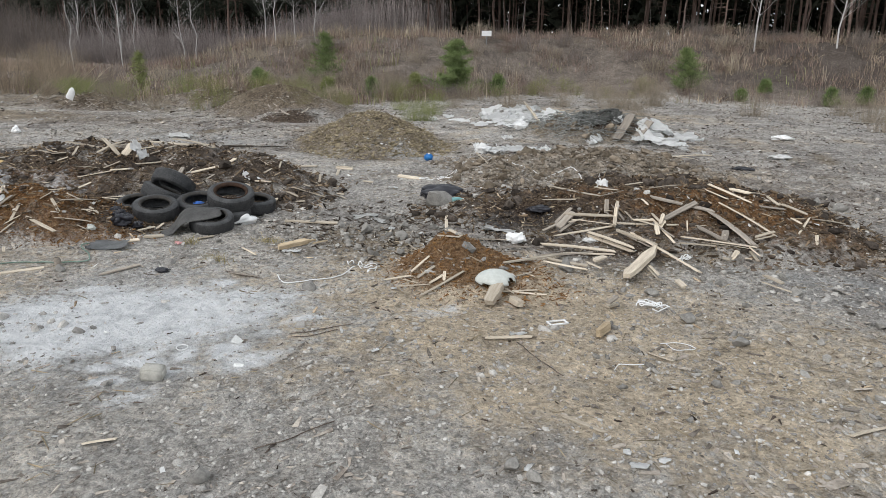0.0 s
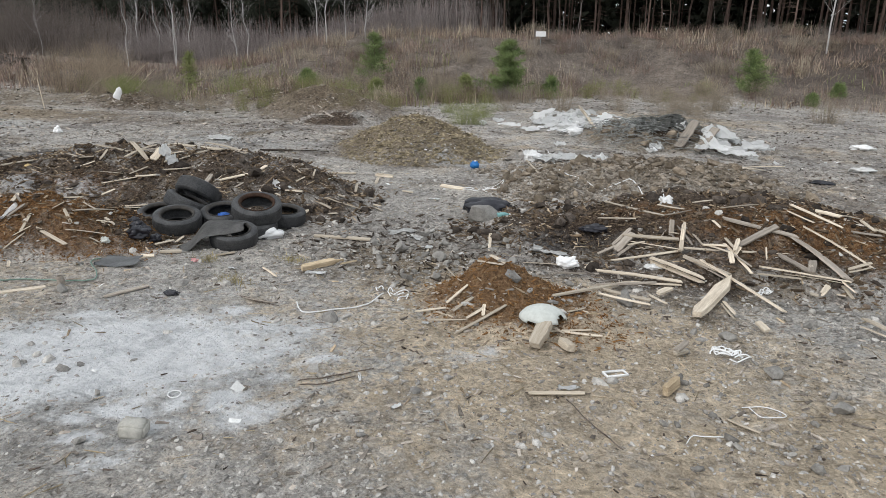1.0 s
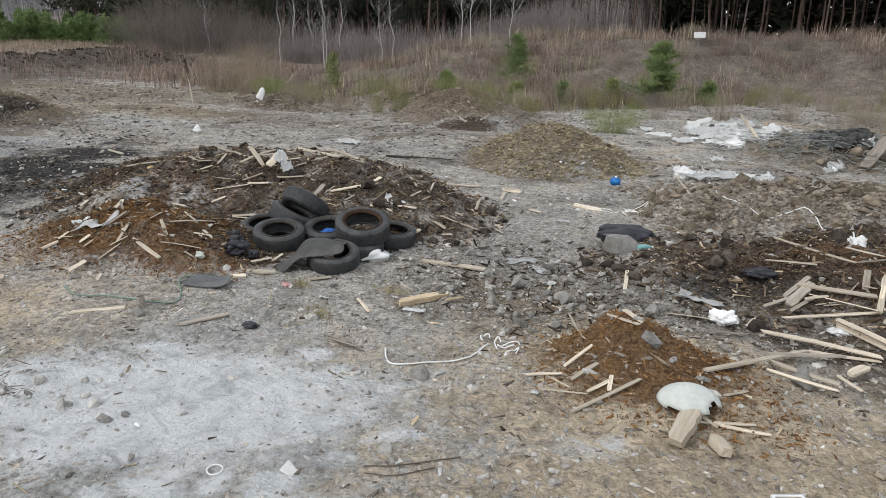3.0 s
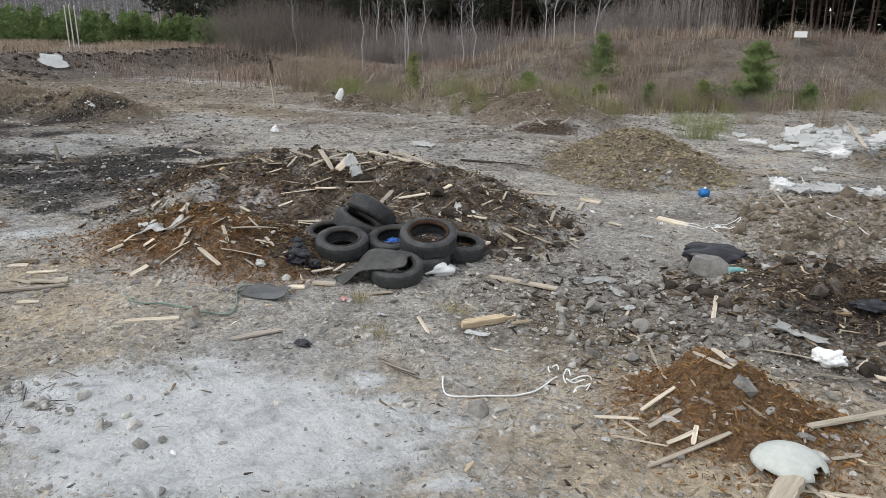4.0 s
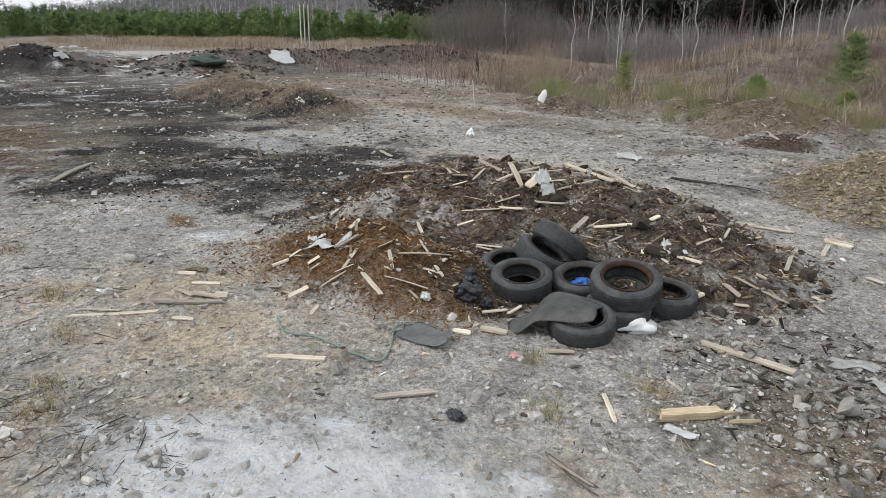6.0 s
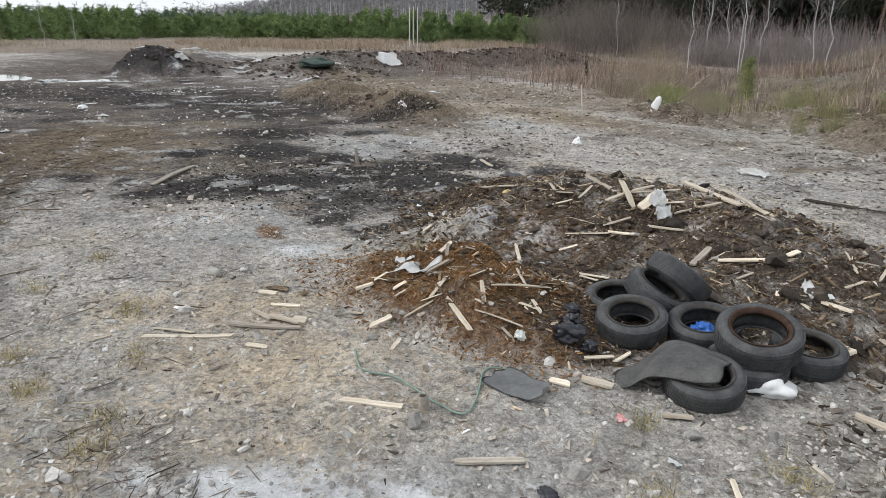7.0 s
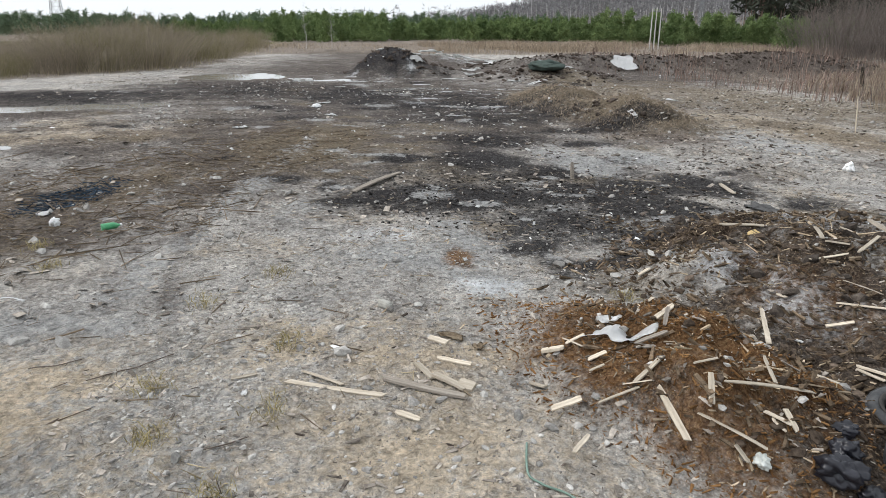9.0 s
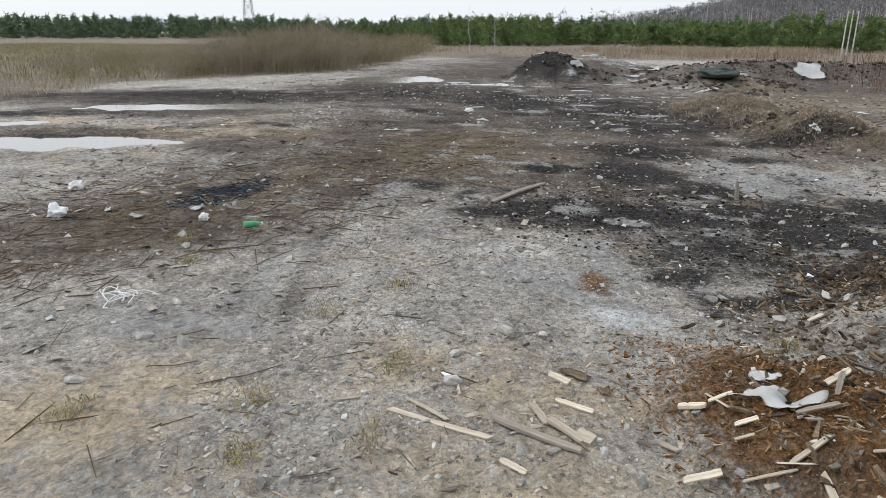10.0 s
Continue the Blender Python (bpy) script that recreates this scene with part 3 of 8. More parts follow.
# two worn wheel tracks across the yard
WHEEL_TRACKS = [(-7.86, 1.06, 0.91, 0.17, -169, 0.62), (-9.75, 0.77, 1.2, 0.17, -173, 0.62), (-12.11, 0.52, 1.41, 0.17, -175, 0.62), (-14.82, 0.57, 1.58, 0.17, 174, 0.62), (-8.37, 0.41, 1.06, 0.17, -170, 0.5), (-10.52, 0.1, 1.32, 0.17, -173, 0.5), (-12.99, -0.06, 1.4, 0.17, -179, 0.5), (-15.67, 0.06, 1.55, 0.17, 174, 0.5)]
SOILS = {
    "sand": blot([*sprinkle(40, -14, 1, 6, 4, 0.4, 1.4, 0.3, 0.5, 12), *sprinkle(30, -3, 13, 6, 4, 0.4, 1.4, 0.35, 0.6, 13), (-19.0, -3.9, 1.4, 1.9, 102, 0.6), (-5.8, 0.4, 0.9, 0.9, 99, 0.95), (-4.6, 1.2, 2.2, 1.2, 20, 0.6), (0.8, 3.0, 2.4, 1.0, 10, 0.5), (-6.8, 2.2, 0.5, 0.45, 98, 0.8), (-6.4, 3.5, 0.8, 0.4, 92, 0.7), (-18.6, -8.6, 1.4, 1.0, 100, 0.7), (0.3, 4.5, 2.8, 1.5, 20, 1.0), (0.0, 5.3, 1.8, 1.4, 0, 1.0), (2.6, 3.6, 2.8, 1.7, 10, 0.75), (-5.6, 3.4, 2.0, 0.9, 20, 0.6), (-0.6, 25, 5, 2.5, 0, 0.7), (-4.4, 0.9, 1.9, 1.3, 0, 0.6), (-6.0, 1.6, 1.5, 1.2, 30, 0.4), (-5.2, 3.0, 1.6, 1.0, 0, 0.6), (-17, -4.6, 7, 1.6, 105, 0.65), (-19, 13.5, 5, 2, 20, 0.6)], 100),
    "straw": np.maximum(blot([(-16, 14.5, 7, 2.2, 10, 0.55), (-7, 16.5, 5, 2.0, 0, 0.5), (2, 15.5, 5, 1.6, 0, 0.45), (4.5, 12, 3, 3, 0, 0.5), (-11, -1.5, 5.5, 2.2, 150, 0.75), (-16, 1.5, 4, 2, 130, 0.6), (-15, 0.5, 9, 1.0, 172, 0.55), (-22, 14, 7, 4, 10, 0.5), (-12.5, 21.2, 4.6, 2.2, 15, 0.9), (-10.3, 19.3, 3.0, 2.0, 10, 1.0), (-21, 9.7, 5.5, 2.2, 5, 1.0), (-17, 17.8, 4, 1.6, 0, 0.85), (-4.7, 14.2, 2.4, 2.4, 0, 0.62)], 120), np.maximum(0.9 * smooth(-1.5, 2.5, GY - veg_line(GX) - 3 * (fbm(GX / 3, GY / 3, 62) - 0.5)) * smooth(-62, -50, GX), np.maximum(0.9 * smooth(-58, -66, GX), 0.95 * smooth(-11.5, -14.5, field_side(GX, GY) + 3 * (fbm(GX / 3, GY / 3, 72) - 0.5))))),
    "moss": blot([(-4.9, 1.3, 1.0, 0.7, 0, 0.55), (-20, 13, 6, 3, 20, 0.5), (-13.5, 17.5, 4, 1.5, 0, 0.6), (-14, 3.0, 2.0, 1.0, 0, 0.5), (-3.2, 5.0, 1.0, 0.5, 0, 0.5)], 140),
    # the last term darkens the bank's soil, painting the shade between its weeds
    "mud": np.maximum(blot([*WHEEL_TRACKS, (7, 18, 6, 10, 0, 0.36), (0, 27, 12, 6, 0, 0.36), (-12, 15.5, 6, 3, 10, 0.36), (3.5, 12.5, 3, 2, 0, 0.4), (5, 7.5, 2, 3, 0, 0.4), (-0.8, 7.3, 1.7, 1.2, 0, 0.5), (-2.2, 7.2, 1.3, 1.4, 0, 0.42), *sprinkle(60, -22, 1, 9, 5, 0.5, 2.2, 0.5, 0.95, 9, east=-12.5), *sprinkle(40, -3, 16, 7, 3.5, 0.3, 1.2, 0.35, 0.6, 10), *sprinkle(30, -12, 14, 5, 3, 0.4, 1.2, 0.4, 0.65, 14), *sprinkle(24, 0, 7.2, 4, 0.6, 0.2, 0.6, 0.35, 0.55, 11), (-27, 3, 15, 9, 5, 0.85), (-17, 1.0, 6.5, 5, 0, 0.8), (-45, 4, 16, 9, 10, 0.8), (-12.5, 6.0, 2.6, 1.6, 60, 0.5), (-21.8, -6.9, 4.4, 2.2, 101, 1.0), (-25.0, -9.0, 6.0, 3.0, 104, 1.0), (-28, 6, 6, 5, 0, 0.9), (-20, 6.2, 4.0, 2.6, 10, 0.9), (-29.7, -1.3, 4.4, 6.3, 104, 1.0), (-16.0, -2.4, 1.7, 1.5, 93, 0.85), (-19.3, 0.8, 3.8, 2.6, 102, 0.8), (-12.5, 0.1, 2.2, 1.5, 100, 0.66), (-10.3, -1.7, 1.9, 1.7, 100, 0.72), (-25.2, 6.8, 2.6, 4.2, 71, 1.0), (-24.5, 12.5, 3, 3, 0, 0.6), (-50, 6, 6, 22, 105, 0.95), (-40, 3, 8, 8, 0, 0.95), (-33, 4, 7, 6, 0, 0.8), (-16.5, 4.0, 3.0, 2.0, 100, 0.85), (-36, 14, 7, 9, 0, 0.9), (-41, 22, 4, 15, 0, 1.0), (-46, 20, 10, 16, 0, 0.7), (-12.2, -0.9, 3.5, 0.3, 165, 0.55), (-11.0, 0.9, 3.0, 0.25, 162, 0.5), (-14.0, 2.6, 3.5, 0.3, 165, 0.6), (-16.5, -7.6, 3.2, 1.6, 101, 0.8), (-16.6, -5.2, 2.6, 0.8, 101, 0.7)], 160), (0.46 + 0.4 * smooth(-2, 9, GX)) * smooth(1.0, 4.0, GY - veg_line(GX)) * smooth(-36, -24, GX) * smooth(60, 50, GY)),
    "earth": blot([(-1.6, 6.4, 1.2, 0.9, 10, 0.8), (-1.1, 5.7, 0.7, 0.4, 20, 0.6), (-4.0, 2.2, 0.9, 0.4, 30, 0.5), (0.3, 18.4, 2.3, 1.3, 10, 1.0), (-4.75, 14.2, 2.2, 2.1, 0, 1.0), (0.9, 12.8, 2.8, 1.7, 10, 0.8), (-0.9, 11.2, 1.1, 0.9, 20, 0.7), (-10.3, 19.3, 2.7, 1.6, 10, 0.9), (-12.6, 21.2, 4.2, 1.9, 15, 0.8), (-17.0, 17.8, 2.7, 1.3, 0, 0.8), (-20.2, 10.4, 3.0, 2.0, 15, 1.0), (-24.5, 9.8, 4.6, 2.2, 10, 1.0), (-30, 13, 5, 2.5, 20, 0.8), (-25, 17, 9, 4, 10, 0.75), (-17, 14.5, 5, 1.6, 10, 0.6), (-16.5, 1.8, 3.5, 1.6, 172, 0.8), (-14.2, 4.0, 2.0, 1.2, 20, 0.6), (-13.0, -0.4, 2.2, 1.0, 172, 0.5), (-9.8, -1.6, 2.0, 1.2, 20, 0.5), *sprinkle(34, -6, 14.5, 7, 3.5, 0.3, 1.1, 0.4, 0.7, 21), *sprinkle(26, 3.5, 9, 3, 4, 0.3, 0.9, 0.4, 0.7, 22), *sprinkle(24, -18, 3, 5, 4, 0.4, 1.3, 0.45, 0.75, 23, east=-10.5), *sprinkle(30, -24, 16, 6, 4, 0.5, 1.8, 0.45, 0.8, 24)], 300),
    # the oval at (0.35, 8.2) paints the shade of a hollow in the heap
    "char": blot([(-24.8, -6.0, 5.0, 1.6, 104, 0.62), (-10.2, 5.6, 1.7, 1.1, 100, 0.75), (-9.3, 6.9, 1.5, 1.0, 60, 0.75), *sprinkle(24, -9.2, 6.2, 1.1, 1.0, 0.2, 0.6, 0.5, 0.9, 37), (-26.0, -7.8, 6.0, 1.8, 104, 0.75), (-19.6, -10.6, 3.0, 0.9, 101, 0.7), (-13.2, 5.0, 3.0, 1.4, 100, 0.55), (-20.5, 6.6, 3.4, 1.6, 100, 0.7), (-27, 5, 5, 2, 60, 0.6), (-37.0, 4.3, 2.4, 2.2, 100, 0.9), (-28.5, -1.5, 4.0, 4.0, 104, 0.58), (-16.3, -7.4, 2.2, 0.5, 101, 0.5), (-11.7, 4.3, 1.7, 1.1, 100, 1.0), (-14.4, 5.1, 1.1, 1.0, 101, 0.95), (-18.5, 9.0, 2.4, 0.6, 103, 0.8), (-11.8, 6.6, 1.9, 0.9, 100, 1.0), (-10.7, 7.2, 0.9, 1.0, 99, 1.0), (-11.4, 2.8, 0.8, 0.35, 100, 0.9), (-9.2, 6.5, 0.9, 0.6, 48, 1.0), (-12.2, 8.4, 1.2, 0.8, 30, 0.9), (-16.8, 5.6, 1.5, 1.2, 101, 0.85), (-12.0, -1.33, 0.7, 0.4, 100, 0.9), (-23.5, 6.2, 3.0, 1.5, 100, 0.8), (-21, 11, 1.6, 0.7, 100, 0.7), *sprinkle(26, -12.3, 5.6, 2.0, 1.7, 0.25, 0.8, 0.6, 1.0, 5, east=-10.3), *sprinkle(30, -22, 4, 6, 4, 0.4, 1.4, 0.5, 0.9, 6, east=-15), *sprinkle(8, -5.6, 6.6, 0.8, 0.6, 0.2, 0.5, 0.5, 0.9, 7), *sprinkle(14, -8.2, 7.2, 1.2, 1.0, 0.25, 0.6, 0.5, 0.8, 8), (-36.9, 4.6, 4.0, 2.6, 40, 0.6), (-26, 3, 6, 2, 20, 0.7), (0.35, 8.2, 0.8, 0.5, 20, 1.0), (-5.2, 6.1, 0.9, 0.5, 30, 0.7), (0.6, 18.5, 1.4, 0.8, 10, 0.7)], 180),
    "dust": blot([(-8.6, 0.6, 1.8, 0.45, 172, 0.6), (-11.9, 1.1, 2.2, 0.4, 172, 0.62), (-15.4, 1.5, 2.4, 0.4, 172, 0.55), (-12.0, -0.1, 2.0, 0.3, 170, 0.5), (-11.0, 2.0, 1.2, 0.4, 172, 0.6), (-15.2, 6.7, 1.1, 0.7, 175, 0.75), *sprinkle(30, -11.6, 5.4, 1.3, 1.3, 0.12, 0.4, 0.5, 0.8, 25), *sprinkle(26, -15.5, 3.0, 3.0, 2.5, 0.15, 0.6, 0.45, 0.75, 26), (-5.0, 1.3, 2.6, 1.6, 20, 0.5), (-14.1, 7.0, 0.8, 1.2, 101, 0.85), (-15.0, 8.2, 0.8, 1.3, 101, 0.8), (-9.0, 3.6, 1.3, 0.7, 99, 0.75), (-7.3, 0.3, 1.4, 0.6, 99, 0.6), (-16.5, 12, 2.8, 1.4, 0, 0.7), (-9.3, 4.0, 1.0, 0.6, 0, 0.7), (-8.2, 4.0, 0.7, 0.4, 0, 0.7), *sprinkle(60, -27, 5, 7, 4.5, 0.2, 1.1, 0.4, 0.75, 33, east=-15), (0.3, 15.5, 3.2, 1.0, 10, 0.6), (-3.0, 13.0, 1.2, 0.5, 0, 0.7), (1.9, 10.8, 3.0, 0.8, 0, 0.5), (-9.0, 13.0, 3, 1.2, 0, 0.6), (-2.2, 3.3, 2.8, 2.0, 40, 0.6), (4, 6.5, 2.5, 1.0, 20, 0.5)], 200),
    "ash": blot([(0.08, 4.22, 0.26, 0.16, 20, 0.5), (0.2, 4.42, 0.16, 0.1, 60, 0.5), (-7.7, 6.3, 0.7, 0.4, 30, 0.36), (-6.6, 6.6, 0.5, 0.25, 20, 0.32), (-4.6, 8.6, 0.8, 0.3, 30, 0.3), (-8.6, 8.0, 0.8, 0.4, 20, 0.34), (-9.74, 3.03, 0.5, 0.36, 100, 0.42), (-7.93, 4.07, 0.4, 0.3, 99, 0.45), (-2.6, 3.0, 1.4, 0.8, 35, 1.0), (-3.15, 2.72, 0.9, 0.62, 25, 1.0), (-2.0, 3.6, 1.2, 0.5, 40, 0.75), (-2.3, 3.3, 1.9, 1.3, 40, 0.36), *sprinkle(46, -2.5, 3.1, 0.75, 0.5, 0.12, 0.4, 0.5, 0.95, 27, 35), *sprinkle(20, -1.9, 2.6, 0.5, 0.4, 0.08, 0.25, 0.45, 0.8, 28, 35), *sprinkle(34, -31, 6, 3.5, 3, 0.15, 0.7, 0.3, 0.6, 29), (-46, 10, 4, 1.2, 90, 0.5)], 260),
    # the oval at (-8.85, 17.35) paints the shade under a heap's overhang
    "mulch": blot([(-10.3, 19.0, 2.2, 1.3, 10, 0.42), (-7.0, 7.6, 3.3, 2.3, 20, 0.62), *sprinkle(26, -6.6, 7.5, 1.5, 1.0, 0.3, 0.8, 0.7, 1.0, 35), (-4.6, 8.0, 1.9, 1.6, 30, 0.66), *sprinkle(16, -4.6, 7.9, 0.9, 0.7, 0.25, 0.6, 0.7, 1.0, 36), (-5.6, 5.7, 1.7, 1.1, 30, 1.0), (2.4, 9.1, 2.7, 1.9, 5, 1.0), (0.2, 8.7, 1.6, 0.9, 20, 0.9), (-0.7, 10.6, 1.1, 0.6, 20, 0.4), (0.5, 12.8, 1.5, 0.7, 10, 0.55), (1.2, 7.0, 1.4, 0.5, 0, 0.7), (0.5, 18.5, 1.6, 0.9, 10, 0.9), (-8.85, 17.35, 1.0, 0.35, 27, 1.0), (-12.0, 20.6, 2.6, 0.8, 15, 0.5), (-16.7, 17.2, 2.2, 0.7, 0, 0.5)], 220),
    "saw": blot([(-6.0, 5.0, 1.4, 0.8, 35, 0.95), (-5.0, 5.0, 0.9, 0.5, 20, 0.7), (0.12, 5.45, 0.85, 0.75, 0, 1.0), (-6.9, 6.6, 1.2, 0.5, 10, 0.5), (3.0, 8.4, 1.9, 1.0, 0, 0.72), (1.6, 8.9, 1.2, 0.4, 10, 0.6), (-8.8, 3.9, 0.35, 0.2, 0, 0.9)], 240),
}
for soil, values in SOILS.items():
    at = ground_me.attributes.new(soil, "FLOAT", "POINT")
    at.data.foreach_set("value", np.asarray(values, np.float32).ravel())
ground = put("ground", ground_me, M_GROUND, label="bare gravel and soil yard with heaps and burnt patches", category="ground", kind="structure")

for cx, cy, rx, ry, rot in PUDDLES:
    a = np.arange(40) * 2 * math.pi / 40
    c, s_ = math.cos(radians(rot)), math.sin(radians(rot))
    u, v = 1.45 * rx * np.cos(a), 1.6 * ry * np.sin(a)
    ring = np.stack([u * c - v * s_, u * s_ + v * c, 0 * a], -1)
    vv = np.concatenate([[[0, 0, 0]], ring])
    ff = [(0, n + 1, (n + 1) % 40 + 1) for n in range(40)]
    put("water", fast_mesh("water", vv, ff), M_WATER, pose(cx, cy, float(plane(cx, cy)) - 0.040), label="shallow rain puddle reflecting the white sky", category="puddle", kind="structure")


def soil_at(name, x, y):
    """Strength of a soil patch near a place."""
    i = np.clip(np.searchsorted(gx, x), 0, len(gx) - 1)
    j = np.clip(np.searchsorted(gy, y), 0, len(gy) - 1)
    return SOILS[name][i, j]


def dark_soil(x, y):
    return smooth(0.25, 0.7, np.maximum(soil_at("mud", x, y), soil_at("char", x, y)))


def ashen(x, y):
    return smooth(0.35, 0.75, np.maximum(soil_at("ash", x, y), 0.8 * soil_at("dust", x, y)))



rng = np.random.default_rng(7)


# ---- tyres ----
def tyre_meshes():
    r, w, b = 0.31, 0.10, 0.185
    prof = [(b, -w * 0.62), (b + 0.012, -w * 0.8), (b + 0.04, -w * 0.97), (b + 0.075, -w * 1.0), (r - 0.035, -w * 0.9), (r - 0.012, -w * 0.74), (r - 0.008, -w * 0.3), (r - 0.008, w * 0.3),
            (r - 0.012, w * 0.74), (r - 0.035, w * 0.9), (b + 0.075, w * 1.0), (b + 0.04, w * 0.97), (b + 0.012, w * 0.8), (b, w * 0.62),
            (b + 0.012, w * 0.55), (b + 0.05, w * 0.82), (r - 0.05, w * 0.72), (r - 0.026, w * 0.3), (r - 0.026, -w * 0.3), (r - 0.05, -w * 0.72), (b + 0.05, -w * 0.82), (b + 0.012, -w * 0.55)]
    casing = lathe("casing", prof, 56)
    verts, faces = [], []
    box = [(0, 1, 2, 3), (7, 6, 5, 4), (0, 4, 5, 1), (1, 5, 6, 2), (2, 6, 7, 3), (3, 7, 4, 0)]
    for row, (z0, z1, skew) in enumerate(((-0.079, -0.050, 0.5), (-0.046, -0.018, 0.35), (-0.014, 0.014, 0.0), (0.018, 0.046, -0.35), (0.050, 0.079, -0.5))):
        for n in range(62):
            a0 = 2 * math.pi * (n + 0.5 * (row % 2)) / 62
            a1 = a0 + 2 * math.pi / 62 * 0.8
            k = len(verts)
            for rr in (r - 0.014, r - 0.0045):
                for aa, zz in ((a0, z0), (a1, z0), (a1 + skew * 0.12, z1), (a0 + skew * 0.12, z1)):
                    q = rr - (0.006 if abs(zz) > 0.07 else 0)
                    verts.append((q * math.cos(aa), q * math.sin(aa), zz))
            faces += [tuple(k + v for v in f) for f in box]
    tread = fast_mesh("tread", verts, faces)
    rings = lathe("bead_ring", [(0.183, 0.056), (0.19, 0.082), (0.205, 0.101), (0.222, 0.1035), (0.222, 0.0985), (0.2, 0.09), (0.188, 0.06)], 48)
    return casing, tread, rings


CASING, TREAD, RING = tyre_meshes()
M_RING = simple("sidewall_rim_grime", (0.03, 0.028, 0.026), (0.075, 0.068, 0.06), 14.0, 0.7, 0.2, 0.002)
M_RUST = simple("rusty_bead", (0.025, 0.020, 0.017), (0.085, 0.05, 0.035), 14.0, 0.85, 0.3, 0.003)


def tyre(x, y, z, az, tilt, label, rust=False, scale=1.0):
    axis = Vector((math.cos(radians(az)) * math.sin(radians(tilt)), math.sin(radians(az)) * math.sin(radians(tilt)), math.cos(radians(tilt))))
    m = Matrix.Translation((x, y, zat(x, y) + z)) @ axis.to_track_quat("Z", "Y").to_matrix().to_4x4() @ Matrix.Rotation(x * 9, 4, "Z") @ Matrix.Scale(scale, 4)
    t = group_empty("tyre", m, label, "tyre", "dumped tyres")
    put("casing", CASING, M_RUBBER, parent=t)
    put("tread", TREAD, M_RUBBER, parent=t, flat=True)
    ring = put("bead_ring", RING.copy() if rust else RING, M_RUST if rust else M_RING, parent=t)
    if rust:
        ring.data.materials.clear()
        ring.data.materials.append(M_RUST)
        ring["label"] = "rust-stained bead of the tyre"


tyre(-4.615, 6.135, 0.165, -45, 13, "worn black car tyre lying flat in a heap of tyres")
tyre(-4.30, 6.66, 0.13, -60, 12, "black car tyre holding a blue plastic scrap")
tyre(-3.725, 6.63, 0.325, -45, 17, "large car tyre with a rusty bead lying on others", True, 1.06)
tyre(-3.635, 7.11, 0.105, -20, 8, "black car tyre lying flat at the edge of the heap", False, 0.95)
tyre(-5.19, 6.44, 0.09, -70, 9, "dusty car tyre sunk flat in dark soil")
tyre(-4.90, 6.67, 0.225, 48, 28, "smooth black tyre leaning on the other tyres", False, 1.04)
tyre(-4.84, 6.84, 0.315, 84, 42, "worn tyre with zigzag tread perched on the heap", False, 1.02)
tyre(-3.60, 5.97, 0.10, -50, 12, "dusty car tyre half covered by a rubber mat", False, 0.95)
tyre(-3.72, 6.54, 0.075, 0, 3, "black car tyre underneath the heap")


def drape(name, w, h, material, m, bend, label, category, nx=18, ny=14, ragged=0.12, thick=0.006, seed=1, group="", conform=False):
    """A thin sheet with a ragged outline, shaped by bend(u, v) in metres, with real thickness."""
    bm = bmesh.new()
    grid = {}
    for i in range(nx + 1):
        for j in range(ny + 1):
            u, v = i / nx * 2 - 1, j / ny * 2 - 1
            r = max(abs(u), abs(v))
            a = math.atan2(v, u)
            k = 1 - ragged * r * (0.5 + noise.noise((math.cos(a) * 1.7 + seed * 3.1, math.sin(a) * 1.7, seed)))
            ru, rv = u * math.sqrt(max(0, 1 - 0.22 * v * v)) * k, v * math.sqrt(max(0, 1 - 0.22 * u * u)) * k
            grid[i, j] = bm.verts.new((ru * w / 2, rv * h / 2, bend(ru, rv)))
    for i in range(nx):
        for j in range(ny):
            bm.faces.new((grid[i, j], grid[i + 1, j], grid[i + 1, j + 1], grid[i, j + 1]))
    if conform:
        at = np.array([tuple(m @ v.co) for v in bm.verts])
        for v, dz in zip(bm.verts, np.clip(height(at[:, 0], at[:, 1]) - m.translation.z, -0.4, 0.4)):
            v.co.z += float(dz)
    bmesh.ops.solidify(bm, geom=bm.faces[:], thickness=thick)
    me = bpy.data.meshes.new(name)
    bm.to_mesh(me)
    bm.free()
    return put(name, me, material, m, label=label, category=category, group=group)


def crinkle(seed, amp, scale):
    return lambda u, v: 0.55 * amp * (abs(noise.noise((u * scale * 0.7 + seed * 5.3, v * scale * 0.7, seed))) * 1.5 + 0.35 * abs(noise.noise((u * scale * 2, v * scale * 2 + seed, 2.0)))) + 0.012


M_FLAP = simple("dusty_rubber", (0.20, 0.205, 0.21), (0.34, 0.345, 0.345), 6.0, 0.8, 0.3, 0.004)
drape("rubber_mat", 0.84, 0.62, M_MAT, pose(-3.84, 5.88, zat(-3.84, 5.88) + 0.015, 0, 0, 36), lambda u, v: 0.235 / (1 + math.exp(-9 * (u + 0.45))) - 0.06 * max(0, -v - 0.3) - 0.05 * max(0, v - 0.5) + 0.018 * math.sin(3.2 * u + 2 * v), "dusty grey rubber mat draped over a tyre", "rubber mat", 26, 18, 0.12, 0.012, 4)
drape("rubber_flap", 0.50, 0.36, M_FLAP, pose(-4.18, 4.74, zat(-4.18, 4.74) + 0.012, 0, 0, 25), lambda u, v: 0.03 * (u * u + 0.4 * v) + 0.015, "flat grey rubber sheet lying on gravel", "rubber sheet", seed=9, ragged=0.3, thick=0.01)


